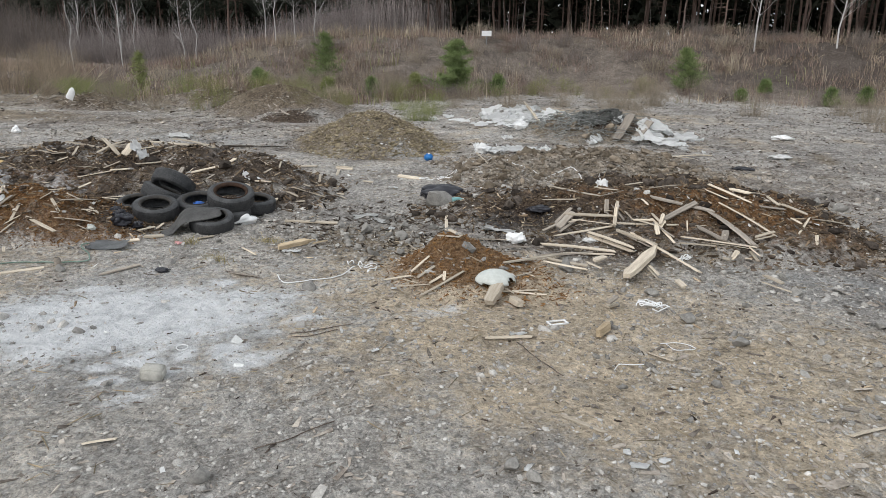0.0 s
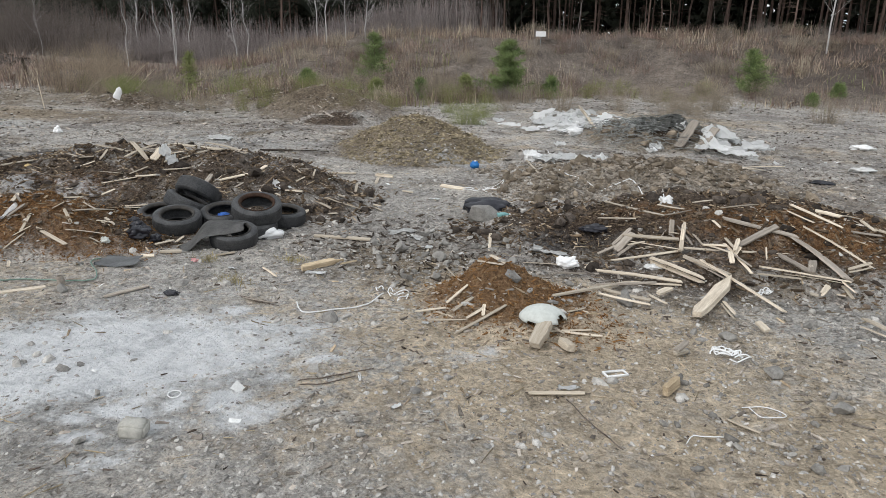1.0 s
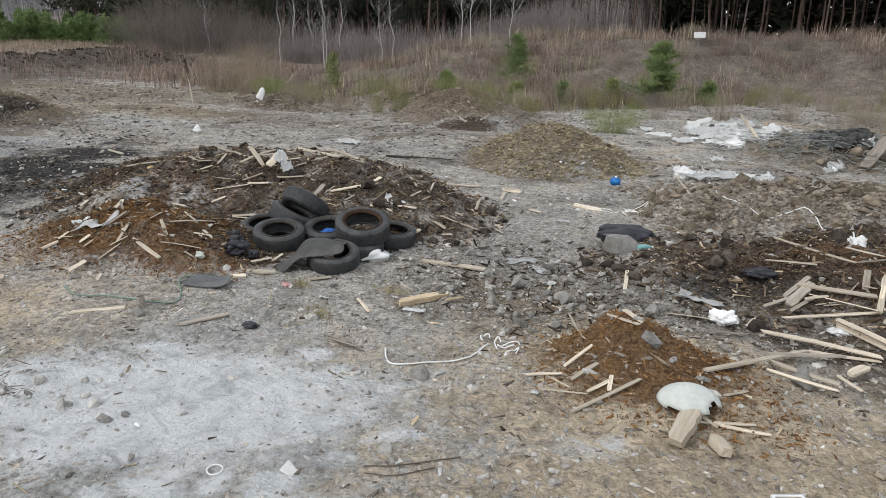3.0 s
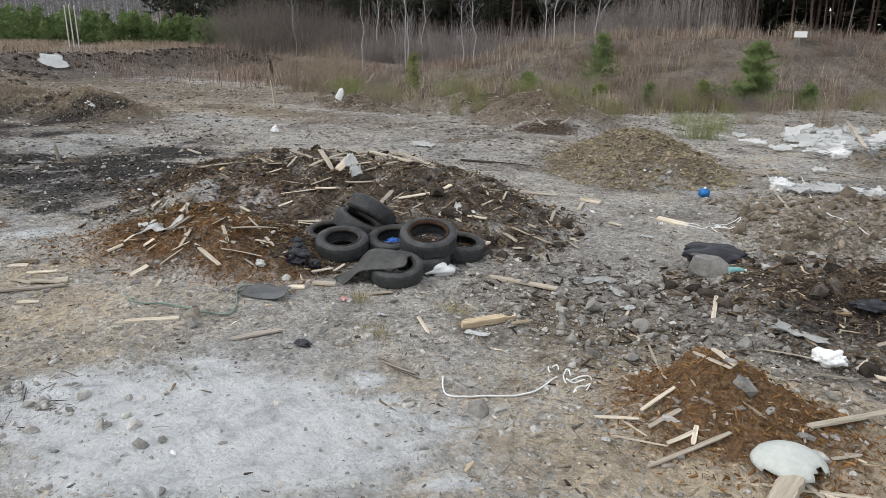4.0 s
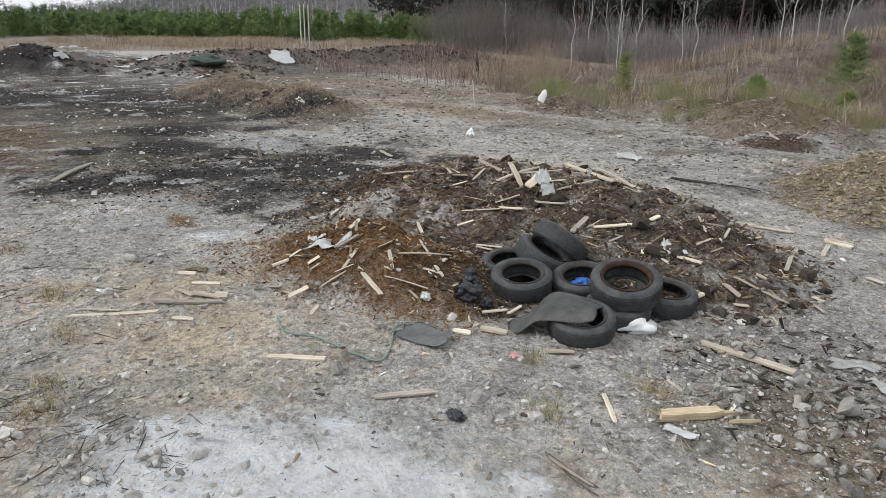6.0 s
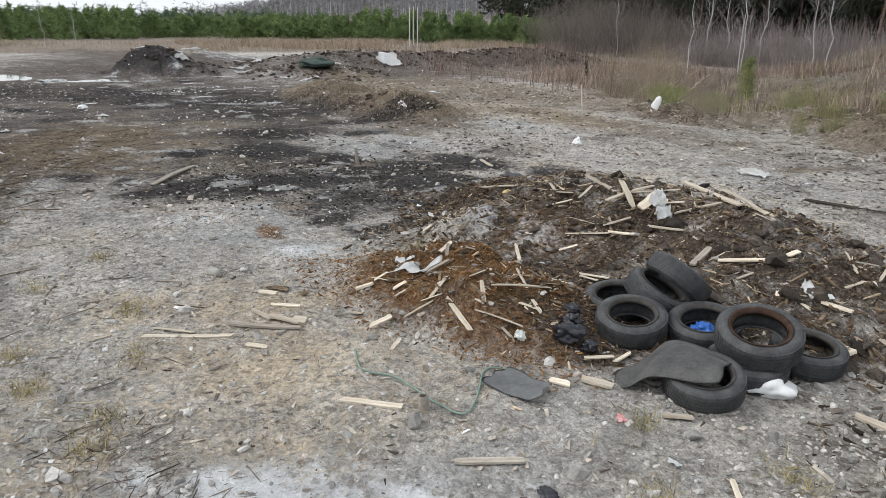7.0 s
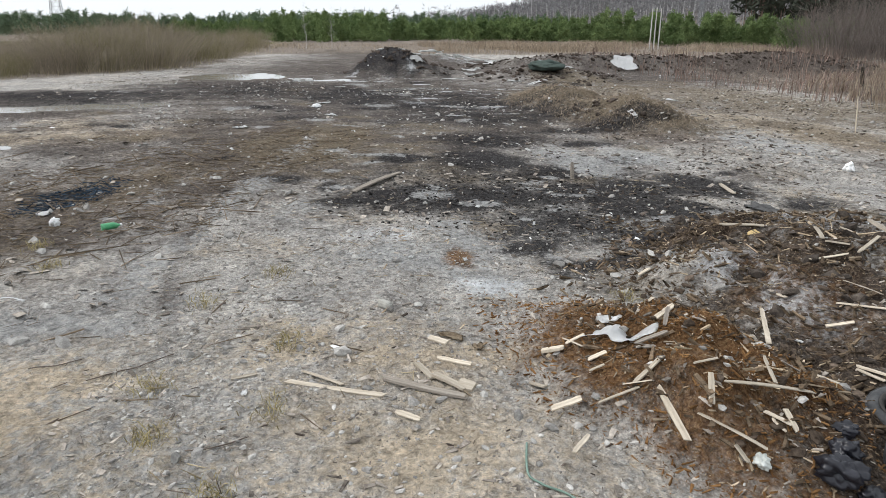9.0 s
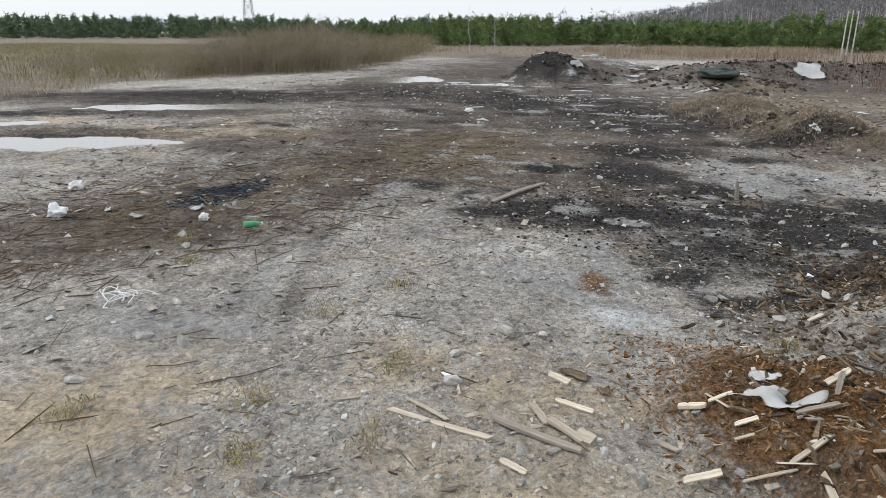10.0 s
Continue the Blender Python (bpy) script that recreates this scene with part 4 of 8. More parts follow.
def blob(name, size, material, x, y, label, category, seed=1, rough=0.35, freq=1.6, rz=0, lift=0.3, ridged=False, group="", z=None):
    """An irregular lump: a ball pushed in and out by noise at two scales, flattened where it rests."""
    v, f = (FINE_V.copy(), FINE_F) if ridged else (BALL_V.copy(), BALL_F)
    for n, p in enumerate(v):
        q = Vector(p) * freq + Vector((seed * 7.1, seed * 3.3, seed))
        if ridged:
            d = 0.8 * noise.noise(q * 0.6) - 0.9 * noise.voronoi(q)[0][0] - 0.5 * noise.voronoi(q * 2.2)[0][0] - 0.22 * noise.voronoi(q * 4.7)[0][0] + 0.9
        else:
            d = noise.noise(q) + 0.5 * noise.noise(q * 2.3)
        v[n] = p * (1 + rough * d)
    v = v / (np.abs(v).max(0) if ridged else 1.0) * np.array(size) / 2
    v[:, 2] = np.maximum(v[:, 2], -size[2] * 0.32)
    zz = zat(x, y) if z is None else z
    return put(name, fast_mesh(name, v, f), material, pose(x, y, zz + size[2] * lift, 0, 0, rz), label=label, category=category, group=group)


blob("flattened_canister", (0.36, 0.30, 0.17), M_WHITE, -3.50, 6.52, "white plastic canister flattened beside the tyres", "canister", 3, 0.5, 1.5, 30)
for k, (x, y, s) in enumerate(((-4.78, 5.62, 0.24), (-4.64, 5.50, 0.32), (-4.95, 5.74, 0.18), (-4.50, 5.62, 0.2))):
    blob("black_bag", (s, s * 0.8, s * 0.62), M_BLACKBAG, x, y, "crumpled black plastic bag next to the tyres", "plastic bag", 11 + k, 0.6, 2.2, 40 * k, ridged=True, group="black bags")
blob("blue_scrap", (0.26, 0.2, 0.12), simple("blue_film", (0.03, 0.09, 0.35), (0.06, 0.2, 0.6), 8, 0.5, 0.2), -4.30, 6.66, "blue plastic film scrap inside a tyre", "plastic scrap", 5, 0.6, 2.5, 0, ridged=True, z=zat(-4.30, 6.66) + 0.08)


# ---- boards and broken wood ----
def plank(x1, y1, x2, y2, w, material, label, category="plank", group="", lift=0.015, thick=0.0, rise=None, point=False):
    length = math.hypot(x2 - x1, y2 - y1)
    if length > 2.6:
        return None
    z1, z2 = zat(x1, y1) + lift, zat(x2, y2) + lift
    if rise:
        z2 += rise
    else:  # long pieces rest on the bumps between their ends
        q = np.linspace(0.1, 0.9, 9)
        bump = float(np.max(height(x1 + (x2 - x1) * q, y1 + (y2 - y1) * q) - z1 - (z2 - z1) * q))
        z1, z2 = z1 + 0.85 * max(0.0, bump), z2 + 0.85 * max(0.0, bump)
    full = math.sqrt(length**2 + (z2 - z1) ** 2)
    t = thick or min(0.022, max(0.007, w * 0.26))
    r = random.Random(int(x1 * 913 + y2 * 377) & 0xFFFF)
    n = 7
    verts, faces = [], []
    bend = r.uniform(-0.012, 0.02) * full
    for i in range(n + 1):
        s = i / n
        ww = w / 2 * (1 + r.uniform(-0.08, 0.08))
        if point and i >= n - 1:
            ww *= 0.55 if i == n - 1 else 0.12
        elif i in (0, n):
            ww *= r.uniform(0.55, 1.0)
        off = r.uniform(-0.04, 0.04) * w
        c = bend * (1 - (2 * s - 1) ** 2)
        jag = [(r.uniform(-0.05, 0.05) * min(full, 0.6) if i in (0, n) and not point else 0) for _ in range(2)]
        x = (s - 0.5) * full
        verts += [(x + jag[0], -ww + off, -t / 2 + c), (x + jag[1], ww + off, -t / 2 + c), (x + jag[1], ww * 0.94 + off, t / 2 + c), (x + jag[0], -ww * 0.94 + off, t / 2 + c)]
    for i in range(n):
        a = i * 4
        faces += [(a + j, a + (j + 1) % 4, a + 4 + (j + 1) % 4, a + 4 + j) for j in range(4)]
    faces += [(3, 2, 1, 0), (n * 4, n * 4 + 1, n * 4 + 2, n * 4 + 3)]
    d = Vector((x2 - x1, y2 - y1, z2 - z1)).normalized()
    side = Vector((0, 0, 1)).cross(d).normalized()
    up = d.cross(side)
    m = Matrix((d, side, up)).transposed().to_4x4()
    m = m @ Matrix.Rotation(r.uniform(-0.35, 0.35), 4, "X")
    m.translation = Vector(((x1 + x2) / 2, (y1 + y2) / 2, (z1 + z2) / 2 + t * 0.4))
    return put("plank" if category == "plank" else category.replace(" ", "_"), fast_mesh("plank", verts, faces), material, m, label=label, category=category, group=group, flat=True)


# the heap of broken wood, then its grey boards
HEAP_LATHS = [
    (1.77, 7.42, 2.61, 6.45, 0.057), (2.88, 8.32, 3.54, 7.76, 0.045), (2.73, 8.74, 3.29, 8.35, 0.037), (2.72, 8.65, 3.00, 8.43, 0.041),
    (1.95, 8.43, 2.38, 8.88, 0.031), (1.58, 9.07, 1.82, 9.32, 0.029), (3.68, 8.62, 4.04, 8.52, 0.056), (3.55, 8.80, 3.67, 8.56, 0.056),
    (3.84, 7.86, 4.03, 8.36, 0.028), (4.09, 8.41, 4.59, 8.83, 0.032), (2.38, 7.24, 2.83, 7.29, 0.040), (2.68, 7.35, 3.25, 7.31, 0.033),
    (3.20, 7.37, 3.32, 7.15, 0.041), (3.29, 7.51, 3.53, 7.75, 0.029), (0.84, 7.96, 1.49, 7.87, 0.061), (0.80, 7.41, 1.54, 7.65, 0.037),
    (1.54, 7.64, 2.34, 7.61, 0.034), (0.96, 7.84, 1.57, 7.63, 0.039),
]
HEAP_SPLINTERS = [
    (1.24, 7.37, 1.83, 7.00, 0.066), (0.70, 6.91, 1.61, 6.92, 0.047), (0.87, 5.90, 1.37, 5.99, 0.028), (2.02, 7.71, 2.32, 7.26, 0.034),
    (2.13, 7.49, 2.19, 7.63, 0.040), (1.77, 7.70, 2.09, 7.50, 0.029), (2.03, 6.38, 2.15, 6.02, 0.019), (0.42, 9.13, 1.26, 8.32, 0.034),
    (1.15, 8.75, 1.49, 8.45, 0.023), (0.45, 8.32, 0.95, 8.23, 0.027), (3.26, 6.26, 3.52, 6.00, 0.029), (3.78, 8.22, 3.88, 8.01, 0.036),
    (3.28, 8.69, 3.56, 8.91, 0.032), (2.90, 7.10, 2.98, 7.08, 0.048), (3.01, 7.07, 3.09, 7.21, 0.031), (3.16, 7.17, 3.24, 7.18, 0.057),
]
GREY_BOARDS = [
    (1.59, 7.47, 2.06, 7.14, 0.066), (2.78, 8.11, 3.27, 7.40, 0.158), (1.99, 8.15, 2.80, 8.10, 0.070), (2.16, 7.65, 2.58, 8.17, 0.075),
    (2.59, 7.66, 3.04, 7.30, 0.059), (0.73, 7.83, 0.91, 8.10, 0.060), (0.58, 7.65, 0.83, 7.83, 0.038), (0.83, 7.60, 1.01, 7.86, 0.038),
    (3.41, 8.49, 3.73, 8.52, 0.041), (0.28, 6.68, 0.58, 6.80, 0.039), (-5.15, 7.30, -5.35, 7.74, 0.067), (-5.89, 4.77, -5.81, 4.96, 0.036),
]
SAWDUST_LATHS = [
    (-0.89, 7.86, -0.70, 7.23, 0.040), (-0.16, 5.54, 0.04, 5.41, 0.037), (-0.44, 5.07, -0.31, 5.32, 0.033), (-0.16, 4.60, 0.16, 5.04, 0.034),
    (-0.14, 4.81, -0.02, 4.96, 0.029), (-0.30, 4.90, -0.18, 5.14, 0.035), (-0.68, 4.88, -0.39, 4.98, 0.025), (-0.48, 4.75, -0.13, 4.79, 0.013),
    (-0.88, 6.20, -0.40, 5.38, 0.025), (-0.32, 5.62, 0.02, 5.36, 0.029), (-0.14, 6.85, 0.44, 7.00, 0.037), (0.53, 5.42, 1.07, 6.80, 0.056),
    (0.70, 5.24, 0.83, 5.43, 0.033), (0.44, 4.78, 0.96, 5.12, 0.031), (0.60, 4.95, 0.74, 4.93, 0.034), (0.74, 4.95, 1.05, 5.11, 0.032),
    (0.54, 7.01, 0.57, 7.26, 0.026), (1.07, 6.80, 1.61, 6.91, 0.046),
]
MULCH_BOARDS = [
    (-8.10, 8.17, -6.89, 7.86, 0.086), (-6.80, 7.51, -7.17, 8.56, 0.066), (-6.95, 7.91, -7.03, 8.86, 0.044), (-6.51, 8.16, -6.39, 8.34, 0.048),
    (-6.45, 7.24, -6.56, 7.70, 0.063), (-6.57, 6.80, -6.21, 7.10, 0.053), (-6.21, 7.10, -6.01, 7.29, 0.052), (-6.25, 7.68, -5.83, 7.83, 0.064),
    (-8.76, 6.88, -8.56, 7.28, 0.043), (-7.32, 7.48, -7.52, 7.83, 0.039), (-7.26, 6.96, -7.32, 7.39, 0.028), (-8.15, 7.60, -7.63, 7.33, 0.044),
    (-7.61, 7.35, -7.46, 7.49, 0.060), (-6.35, 6.55, -6.31, 6.76, 0.034), (-6.74, 6.94, -6.50, 7.12, 0.027),
]
MULCH_SPLINTERS = [
    (-5.32, 4.91, -5.27, 5.04, 0.034), (-5.18, 4.96, -5.07, 4.93, 0.036), (-6.82, 6.28, -5.60, 5.59, 0.037), (-5.48, 5.49, -5.20, 5.41, 0.026),
    (-5.12, 5.00, -5.17, 5.64, 0.023), (-5.39, 4.73, -5.02, 4.78, 0.044), (-5.08, 4.85, -4.82, 5.16, 0.040), (-5.02, 5.24, -4.93, 5.36, 0.034),
    (-4.96, 5.26, -4.90, 5.32, 0.040), (-4.90, 5.01, -4.79, 5.04, 0.033), (-5.56, 4.08, -5.61, 4.30, 0.048), (-5.80, 4.41, -5.80, 4.51, 0.028),
    (-5.07, 4.09, -5.25, 4.24, 0.031), (-5.85, 6.48, -5.59, 6.66, 0.049), (-5.81, 6.46, -5.64, 6.55, 0.032), (-4.40, 5.49, -4.33, 5.74, 0.039),
    (-4.26, 5.69, -4.32, 5.90, 0.044), (-6.29, 4.36, -6.08, 4.44, 0.026), (-8.03, 5.65, -8.03, 5.76, 0.048), (-12.14, 8.65, -11.51, 8.56, 0.058),
]
CREST_LATHS = [
    (-7.95, 9.84, -6.16, 9.02, 0.087), (-6.86, 9.45, -5.33, 8.62, 0.048), (-6.28, 9.18, -5.38, 8.67, 0.068), (-6.27, 8.09, -6.38, 8.93, 0.052),
    (-5.05, 7.57, -4.51, 7.93, 0.051), (-4.61, 7.96, -4.58, 8.08, 0.056), (-4.61, 9.19, -4.97, 10.56, 0.032), (-4.97, 10.56, -4.47, 10.72, 0.052),
    (-4.66, 8.89, -4.13, 8.32, 0.020), (-3.47, 8.85, -3.69, 9.32, 0.049), (-4.08, 10.81, -3.78, 10.91, 0.090), (-3.73, 10.06, -3.91, 10.53, 0.053),
    (-3.48, 7.97, -3.03, 8.17, 0.057), (-3.50, 7.81, -3.28, 7.76, 0.070), (-4.02, 7.75, -3.78, 7.80, 0.096), (-3.45, 8.26, -3.38, 8.33, 0.058),
    (-3.57, 7.40, -3.53, 7.52, 0.135), (-3.26, 7.65, -3.17, 7.74, 0.054), (-2.91, 8.44, -2.75, 8.34, 0.047), (-3.06, 8.68, -2.93, 8.68, 0.045),
    (-3.05, 9.73, -2.85, 9.73, 0.050), (-4.07, 8.57, -4.11, 8.71, 0.033), (-4.02, 8.94, -4.23, 9.55, 0.029), (-6.07, 10.15, -6.42, 11.53, 0.040),
]
LOOSE_STICKS = [
    (-4.49, 3.49, -4.24, 3.87, 0.055), (-2.77, 5.39, -2.42, 5.14, 0.038), (-2.97, 6.81, -2.14, 7.00, 0.078), (-4.09, 10.78, -3.75, 10.80, 0.095),
    (-2.69, 10.52, -2.21, 10.51, 0.100), (-1.34, 6.69, -1.45, 7.05, 0.028), (-2.07, 5.84, -2.20, 6.18, 0.023), (3.45, 3.07, 3.73, 3.30, 0.031),
    (1.54, 2.67, 1.88, 2.55, 0.032), (-1.29, 1.29, -1.14, 1.42, 0.032),  
    (2.10, 4.07, 2.31, 4.00, 0.035), (0.70, 3.80, 1.12, 3.97, 0.034), (1.68, 5.02, 1.76, 5.15, 0.072),
]
YARD_STICKS = [
    (-6.11, 2.29, -5.88, 2.96, 0.043), (-6.27, 2.39, -6.03, 2.69, 0.035), (-6.13, 3.34, -5.90, 3.56, 0.068), (-6.30, 3.23, -6.08, 3.33, 0.053),
    (-5.65, 3.04, -5.56, 3.19, 0.043), (-6.35, 3.40, -6.25, 3.64, 0.043), (-6.18, 1.88, -6.25, 2.06, 0.032), 
     (-6.24, 4.18, -6.17, 4.33, 0.081), (-6.03, 4.96, -6.13, 5.13, 0.047), (-5.96, 4.45, -5.97, 4.58, 0.033),
    (-5.99, 3.51, -5.92, 3.61, 0.102),
]
WEATHERED_STICKS = [
    (-3.55, 3.92, -3.37, 4.31, 0.056), (-2.38, 4.50, -2.04, 4.55, 0.020), (-6.10, 2.97, -5.81, 3.51, 0.069), (-6.36, 5.14, -7.05, 5.84, 0.044),
    (-11.86, 2.69, -13.40, 3.49, 0.111),
]
CROSSED_LATHS = [
    (0.8, 7.66, 0.94, 8.02, 0.1), (0.92, 7.71, 1.11, 7.82, 0.05), (1.23, 7.38, 1.84, 7.01, 0.06), (1.6, 7.44, 2.1, 7.17, 0.09),
    (0.81, 6.37, 1.36, 6.71, 0.08), (0.87, 6.17, 1.37, 6.04, 0.05), (1.34, 6.26, 1.52, 6.11, 0.03), (1.55, 7.59, 1.54, 8.06, 0.05),
    (1.47, 8.06, 1.67, 7.64, 0.03), (1.79, 7.68, 2.04, 7.6, 0.04), (2.02, 7.77, 2.14, 7.56, 0.04), (2.13, 7.52, 2.16, 7.74, 0.05),
    (2.08, 7.52, 2.32, 7.34, 0.03), (2.38, 7.33, 3.27, 7.33, 0.05), (3.21, 7.31, 3.33, 7.2, 0.04), (3.29, 7.58, 3.54, 7.8, 0.04),
    (2.91, 7.33, 2.94, 7.58, 0.09), (3.02, 8.71, 3.29, 8.59, 0.06), (2.05, 6.4, 2.16, 6.09, 0.03), (2.35, 5.91, 2.43, 5.75, 0.07),
    (1.69, 4.92, 1.76, 5.15, 0.06), (3.02, 7.11, 3.07, 7.22, 0.06), (1.42, 6.32, 1.52, 6.59, 0.08), (3.28, 6.39, 3.44, 6.15, 0.06),
    (1.58, 8.36, 1.3, 8.4, 0.05), (1.86, 8.13, 1.96, 7.95, 0.03), (2.08, 7.47, 2.12, 7.34, 0.06),
]
for k, row in enumerate(HEAP_LATHS + HEAP_SPLINTERS):
    plank(*row, M_WOOD, "pale split pine lath in a heap of broken wood", group="broken laths", lift=0.04 + 0.012 * (k % 3))
for k, row in enumerate(CROSSED_LATHS):
    plank(*row, M_WOOD if k % 4 else M_OLD, "split pine lath lying across broken wood", group="broken laths", lift=0.06 + 0.015 * (k % 3))
for row in GREY_BOARDS:
    plank(*row, M_OLD, "weathered grey board on a heap of scrap wood", group="grey boards", lift=0.04)
for row in SAWDUST_LATHS:
    plank(*row, M_WOOD, "pale wood offcut round an orange sawdust heap", group="wood offcuts", lift=0.02)
for row in MULCH_BOARDS:
    plank(*row, M_WOOD, "pale broken board on a dark mulch heap", group="mulch heap boards", lift=0.03)
for row in MULCH_SPLINTERS:
    plank(*row, M_WOOD, "pale wood splinter on a brown sawdust heap", group="wood offcuts", lift=0.03)
for row in CREST_LATHS:
    plank(*row, M_WOOD, "pale broken lath along the edge of a mulch heap", group="mulch heap boards", lift=0.02)
for row in LOOSE_STICKS:
    plank(*row, M_WOOD, "pale wood splinter lying on stony ground", group="wood offcuts", lift=0.01)
for row in YARD_STICKS:
    plank(*row, M_WOOD, "dry pale stick lying on bare gravel", group="wood offcuts", lift=0.01)
for row in WEATHERED_STICKS:
    plank(*row, M_OLD, "weathered grey stick on the ground", group="grey boards", lift=0.01)
STANDING = [(1.40, 8.05, 1.39, 8.15, 0.065, 0.10), (1.54, 7.69, 1.54, 7.79, 0.044, 0.22), (2.95, 7.33, 2.91, 7.44, 0.048, 0.10), (4.07, 7.86, 4.07, 7.96, 0.039, 0.04)]
for k, (x1, y1, x2, y2, w, up) in enumerate(STANDING):
    plank(x1, y1, x2, y2, w, M_WOOD if k % 2 else M_OLD, ("grey" if k % 2 == 0 else "pale") + " board end standing up in a wood heap", group="standing board ends", lift=0.0, rise=up)
PROPPED = [(-6.66, 7.82, -7.04, 7.91, 0.070, 0.13), (-6.61, 7.87, -6.71, 8.20, 0.119, 0.06), (-6.42, 7.95, -6.57, 8.24, 0.049, 0.04)]
for x1, y1, x2, y2, w, up in PROPPED:
    plank(x1, y1, x2, y2, w, M_WOOD, "pale broken board propped on a mulch heap", group="propped boards", lift=0.02, rise=up)
plank(1.81, 5.91, 2.11, 7.08, 0.15, M_WOOD, "wide pale board with a sawn pointed end", thick=0.05, lift=0.05, rise=0.05, point=True)
plank(0.56, 4.58, 0.58, 4.88, 0.13, M_WOOD, "short thick pine block on a sawdust heap", "wood block", thick=0.05, lift=0.04, rise=0.03)
plank(0.86, 4.65, 0.75, 4.78, 0.085, M_WOOD, "short pine block lying on sandy soil", "wood block", thick=0.06, lift=0.03)
for x1, y1, x2, y2 in ((-7.71, 12.17, -6.99, 12.43), (-6.99, 12.43, -6.26, 12.69)):
    plank(x1, y1, x2, y2, 0.07, M_DARKWOOD, "long dark charred stick lying on gravel", lift=0.02, group="charred sticks")
M_LOG = simple("split_log", (0.36, 0.27, 0.17), (0.70, 0.57, 0.40), 4.0, 0.8, 0.5, 0.006, (1, 10, 10), per="object", vary=0.3)
for x1, y1, x2, y2, w, th, tip in ((-2.30, 5.44, -2.13, 5.86, 0.075, 0.055, False), (-2.02, 5.82, -1.92, 6.02, 0.03, 0.02, True), (-2.28, 5.62, -2.05, 5.95, 0.04, 0.03, True)):
    plank(x1, y1, x2, y2, w, M_LOG, "yellow splintered log chunk on stony ground", "split log", thick=th, lift=0.02, point=tip, group="log splinters")
plank(1.66, 4.22, 1.74, 4.44, 0.055, M_LOG, "short round stub of a pale branch on sandy gravel", "wood block", thick=0.07, lift=0.03)
FAR_STICKS = [(2.14, 13.25, 2.8, 15.5, 0.065), (-2.20, 14.4, -1.4, 12.5, 0.050), (2.19, 15.35, 3.25, 16.34, 0.069)]
for row in FAR_STICKS:
    plank(*row, M_WOOD, "thin pale stick on a rubbish heap", group="wood offcuts")
# small splinters strewn through the heaps
for k in range(50):
    cx, cy, sx, sy = ((2.4, 8.0, 0.9, 0.6), (-6.6, 7.6, 1.2, 0.8), (-5.6, 5.0, 0.6, 0.4), (0.1, 5.3, 0.6, 0.45), (-4.2, 8.2, 0.8, 0.6))[k % 5]
    x, y = cx + rng.normal() * sx, cy + rng.normal() * sy
    a, ln = rng.uniform(0, math.pi), rng.uniform(0.07, 0.26)
    if math.hypot(x + 4.3, y - 6.5) < 0.95:
        continue
    plank(x, y, x + ln * math.cos(a), y + ln * math.sin(a), rng.uniform(0.012, 0.035), M_WOOD if k % 3 else M_OLD, "small broken splinter strewn on a heap", group="small splinters", lift=rng.uniform(0.0, 0.04))


# ---- rocks and lumps ----
def rock(x, y, s, label="grey angular rock on gravel", seed=1, flat=0.7):
    v = BALL_V.copy()
    r = np.random.default_rng(seed)
    for _ in range(17):
        d = r.normal(size=3)
        d /= np.linalg.norm(d)
        c = r.uniform(0.42, 0.75)
        k = v @ d
        v = v - np.outer(np.maximum(k - c, 0), d)
    v = v * np.array([s, s * r.uniform(0.65, 0.9), s * flat]) / 2 * 1.25
    put("rock", fast_mesh("rock", v, BALL_F), M_ROCK, pose(x, y, zat(x, y) + s * 0.2, 0, 0, seed * 47), label=label, category="rock", group="loose rocks", flat=True)


rock(-1.19, 8.30, 0.46, "large grey rock beside dark rubbish", 1)
for k, (x, y, s) in enumerate(((-1.11, 6.6, 0.2), (-1.68, 6.72, 0.24), (1.1, 6.1, 0.24), (2.11, 5.56, 0.17), (2.45, 4.99, 0.19), (-0.36, 1.22, 0.12), (1.35, 1.95, 0.12), (1.5, 1.85, 0.13), (2.9, 4.56, 0.17), (-2.12, 6.85, 0.15), (-2.2, 6.2, 0.12),
                               (-1.3, 7.2, 0.14), (-0.3, 6.9, 0.15), (-4.02, 3.85, 0.13), (-5.23, 1.73, 0.08), (-7.34, 3.07, 0.085), (-3.2, 5.5, 0.12), (-0.6, 7.6, 0.13), (-3.0, 6.0, 0.12), (-2.6, 6.9, 0.13), (3.6, 6.1, 0.16), (4.2, 5.4, 0.14), (0.5, 6.35, 0.12),
                               (-0.9, 6.0, 0.12), (2.8, 6.2, 0.13), (-2.14, 2.52, 0.08), (-3.5, 5.2, 0.1), (-6.6, 1.5, 0.09), (4.4, 9.9, 0.2), (5.2, 8.4, 0.18), (5.0, 11, 0.25), (-1.5, 9.5, 0.16))):
    rock(x, y, s, seed=20 + k)
# a squared concrete lump
bm = bmesh.new()
bmesh.ops.create_cube(bm, size=1)
bmesh.ops.scale(bm, vec=(0.17, 0.13, 0.11), verts=bm.verts)
bmesh.ops.bevel(bm, geom=bm.edges[:], offset=0.014, segments=2, affect="EDGES")
bmesh.ops.subdivide_edges(bm, edges=bm.edges[:], cuts=2, use_grid_fill=True)
for v in bm.verts:
    v.co += Vector(noise.noise_vector(v.co * 22)) * 0.008
me = bpy.data.meshes.new("concrete_lump")
bm.to_mesh(me)
bm.free()
put("concrete_lump", me, simple("pale_concrete", (0.36, 0.35, 0.31), (0.56, 0.54, 0.49), 9, 0.9, 0.4, 0.006), pose(-1.5, 2.22, zat(-1.5, 2.22) + 0.04, 3, 8, 24), label="broken square lump of pale concrete", category="concrete lump")
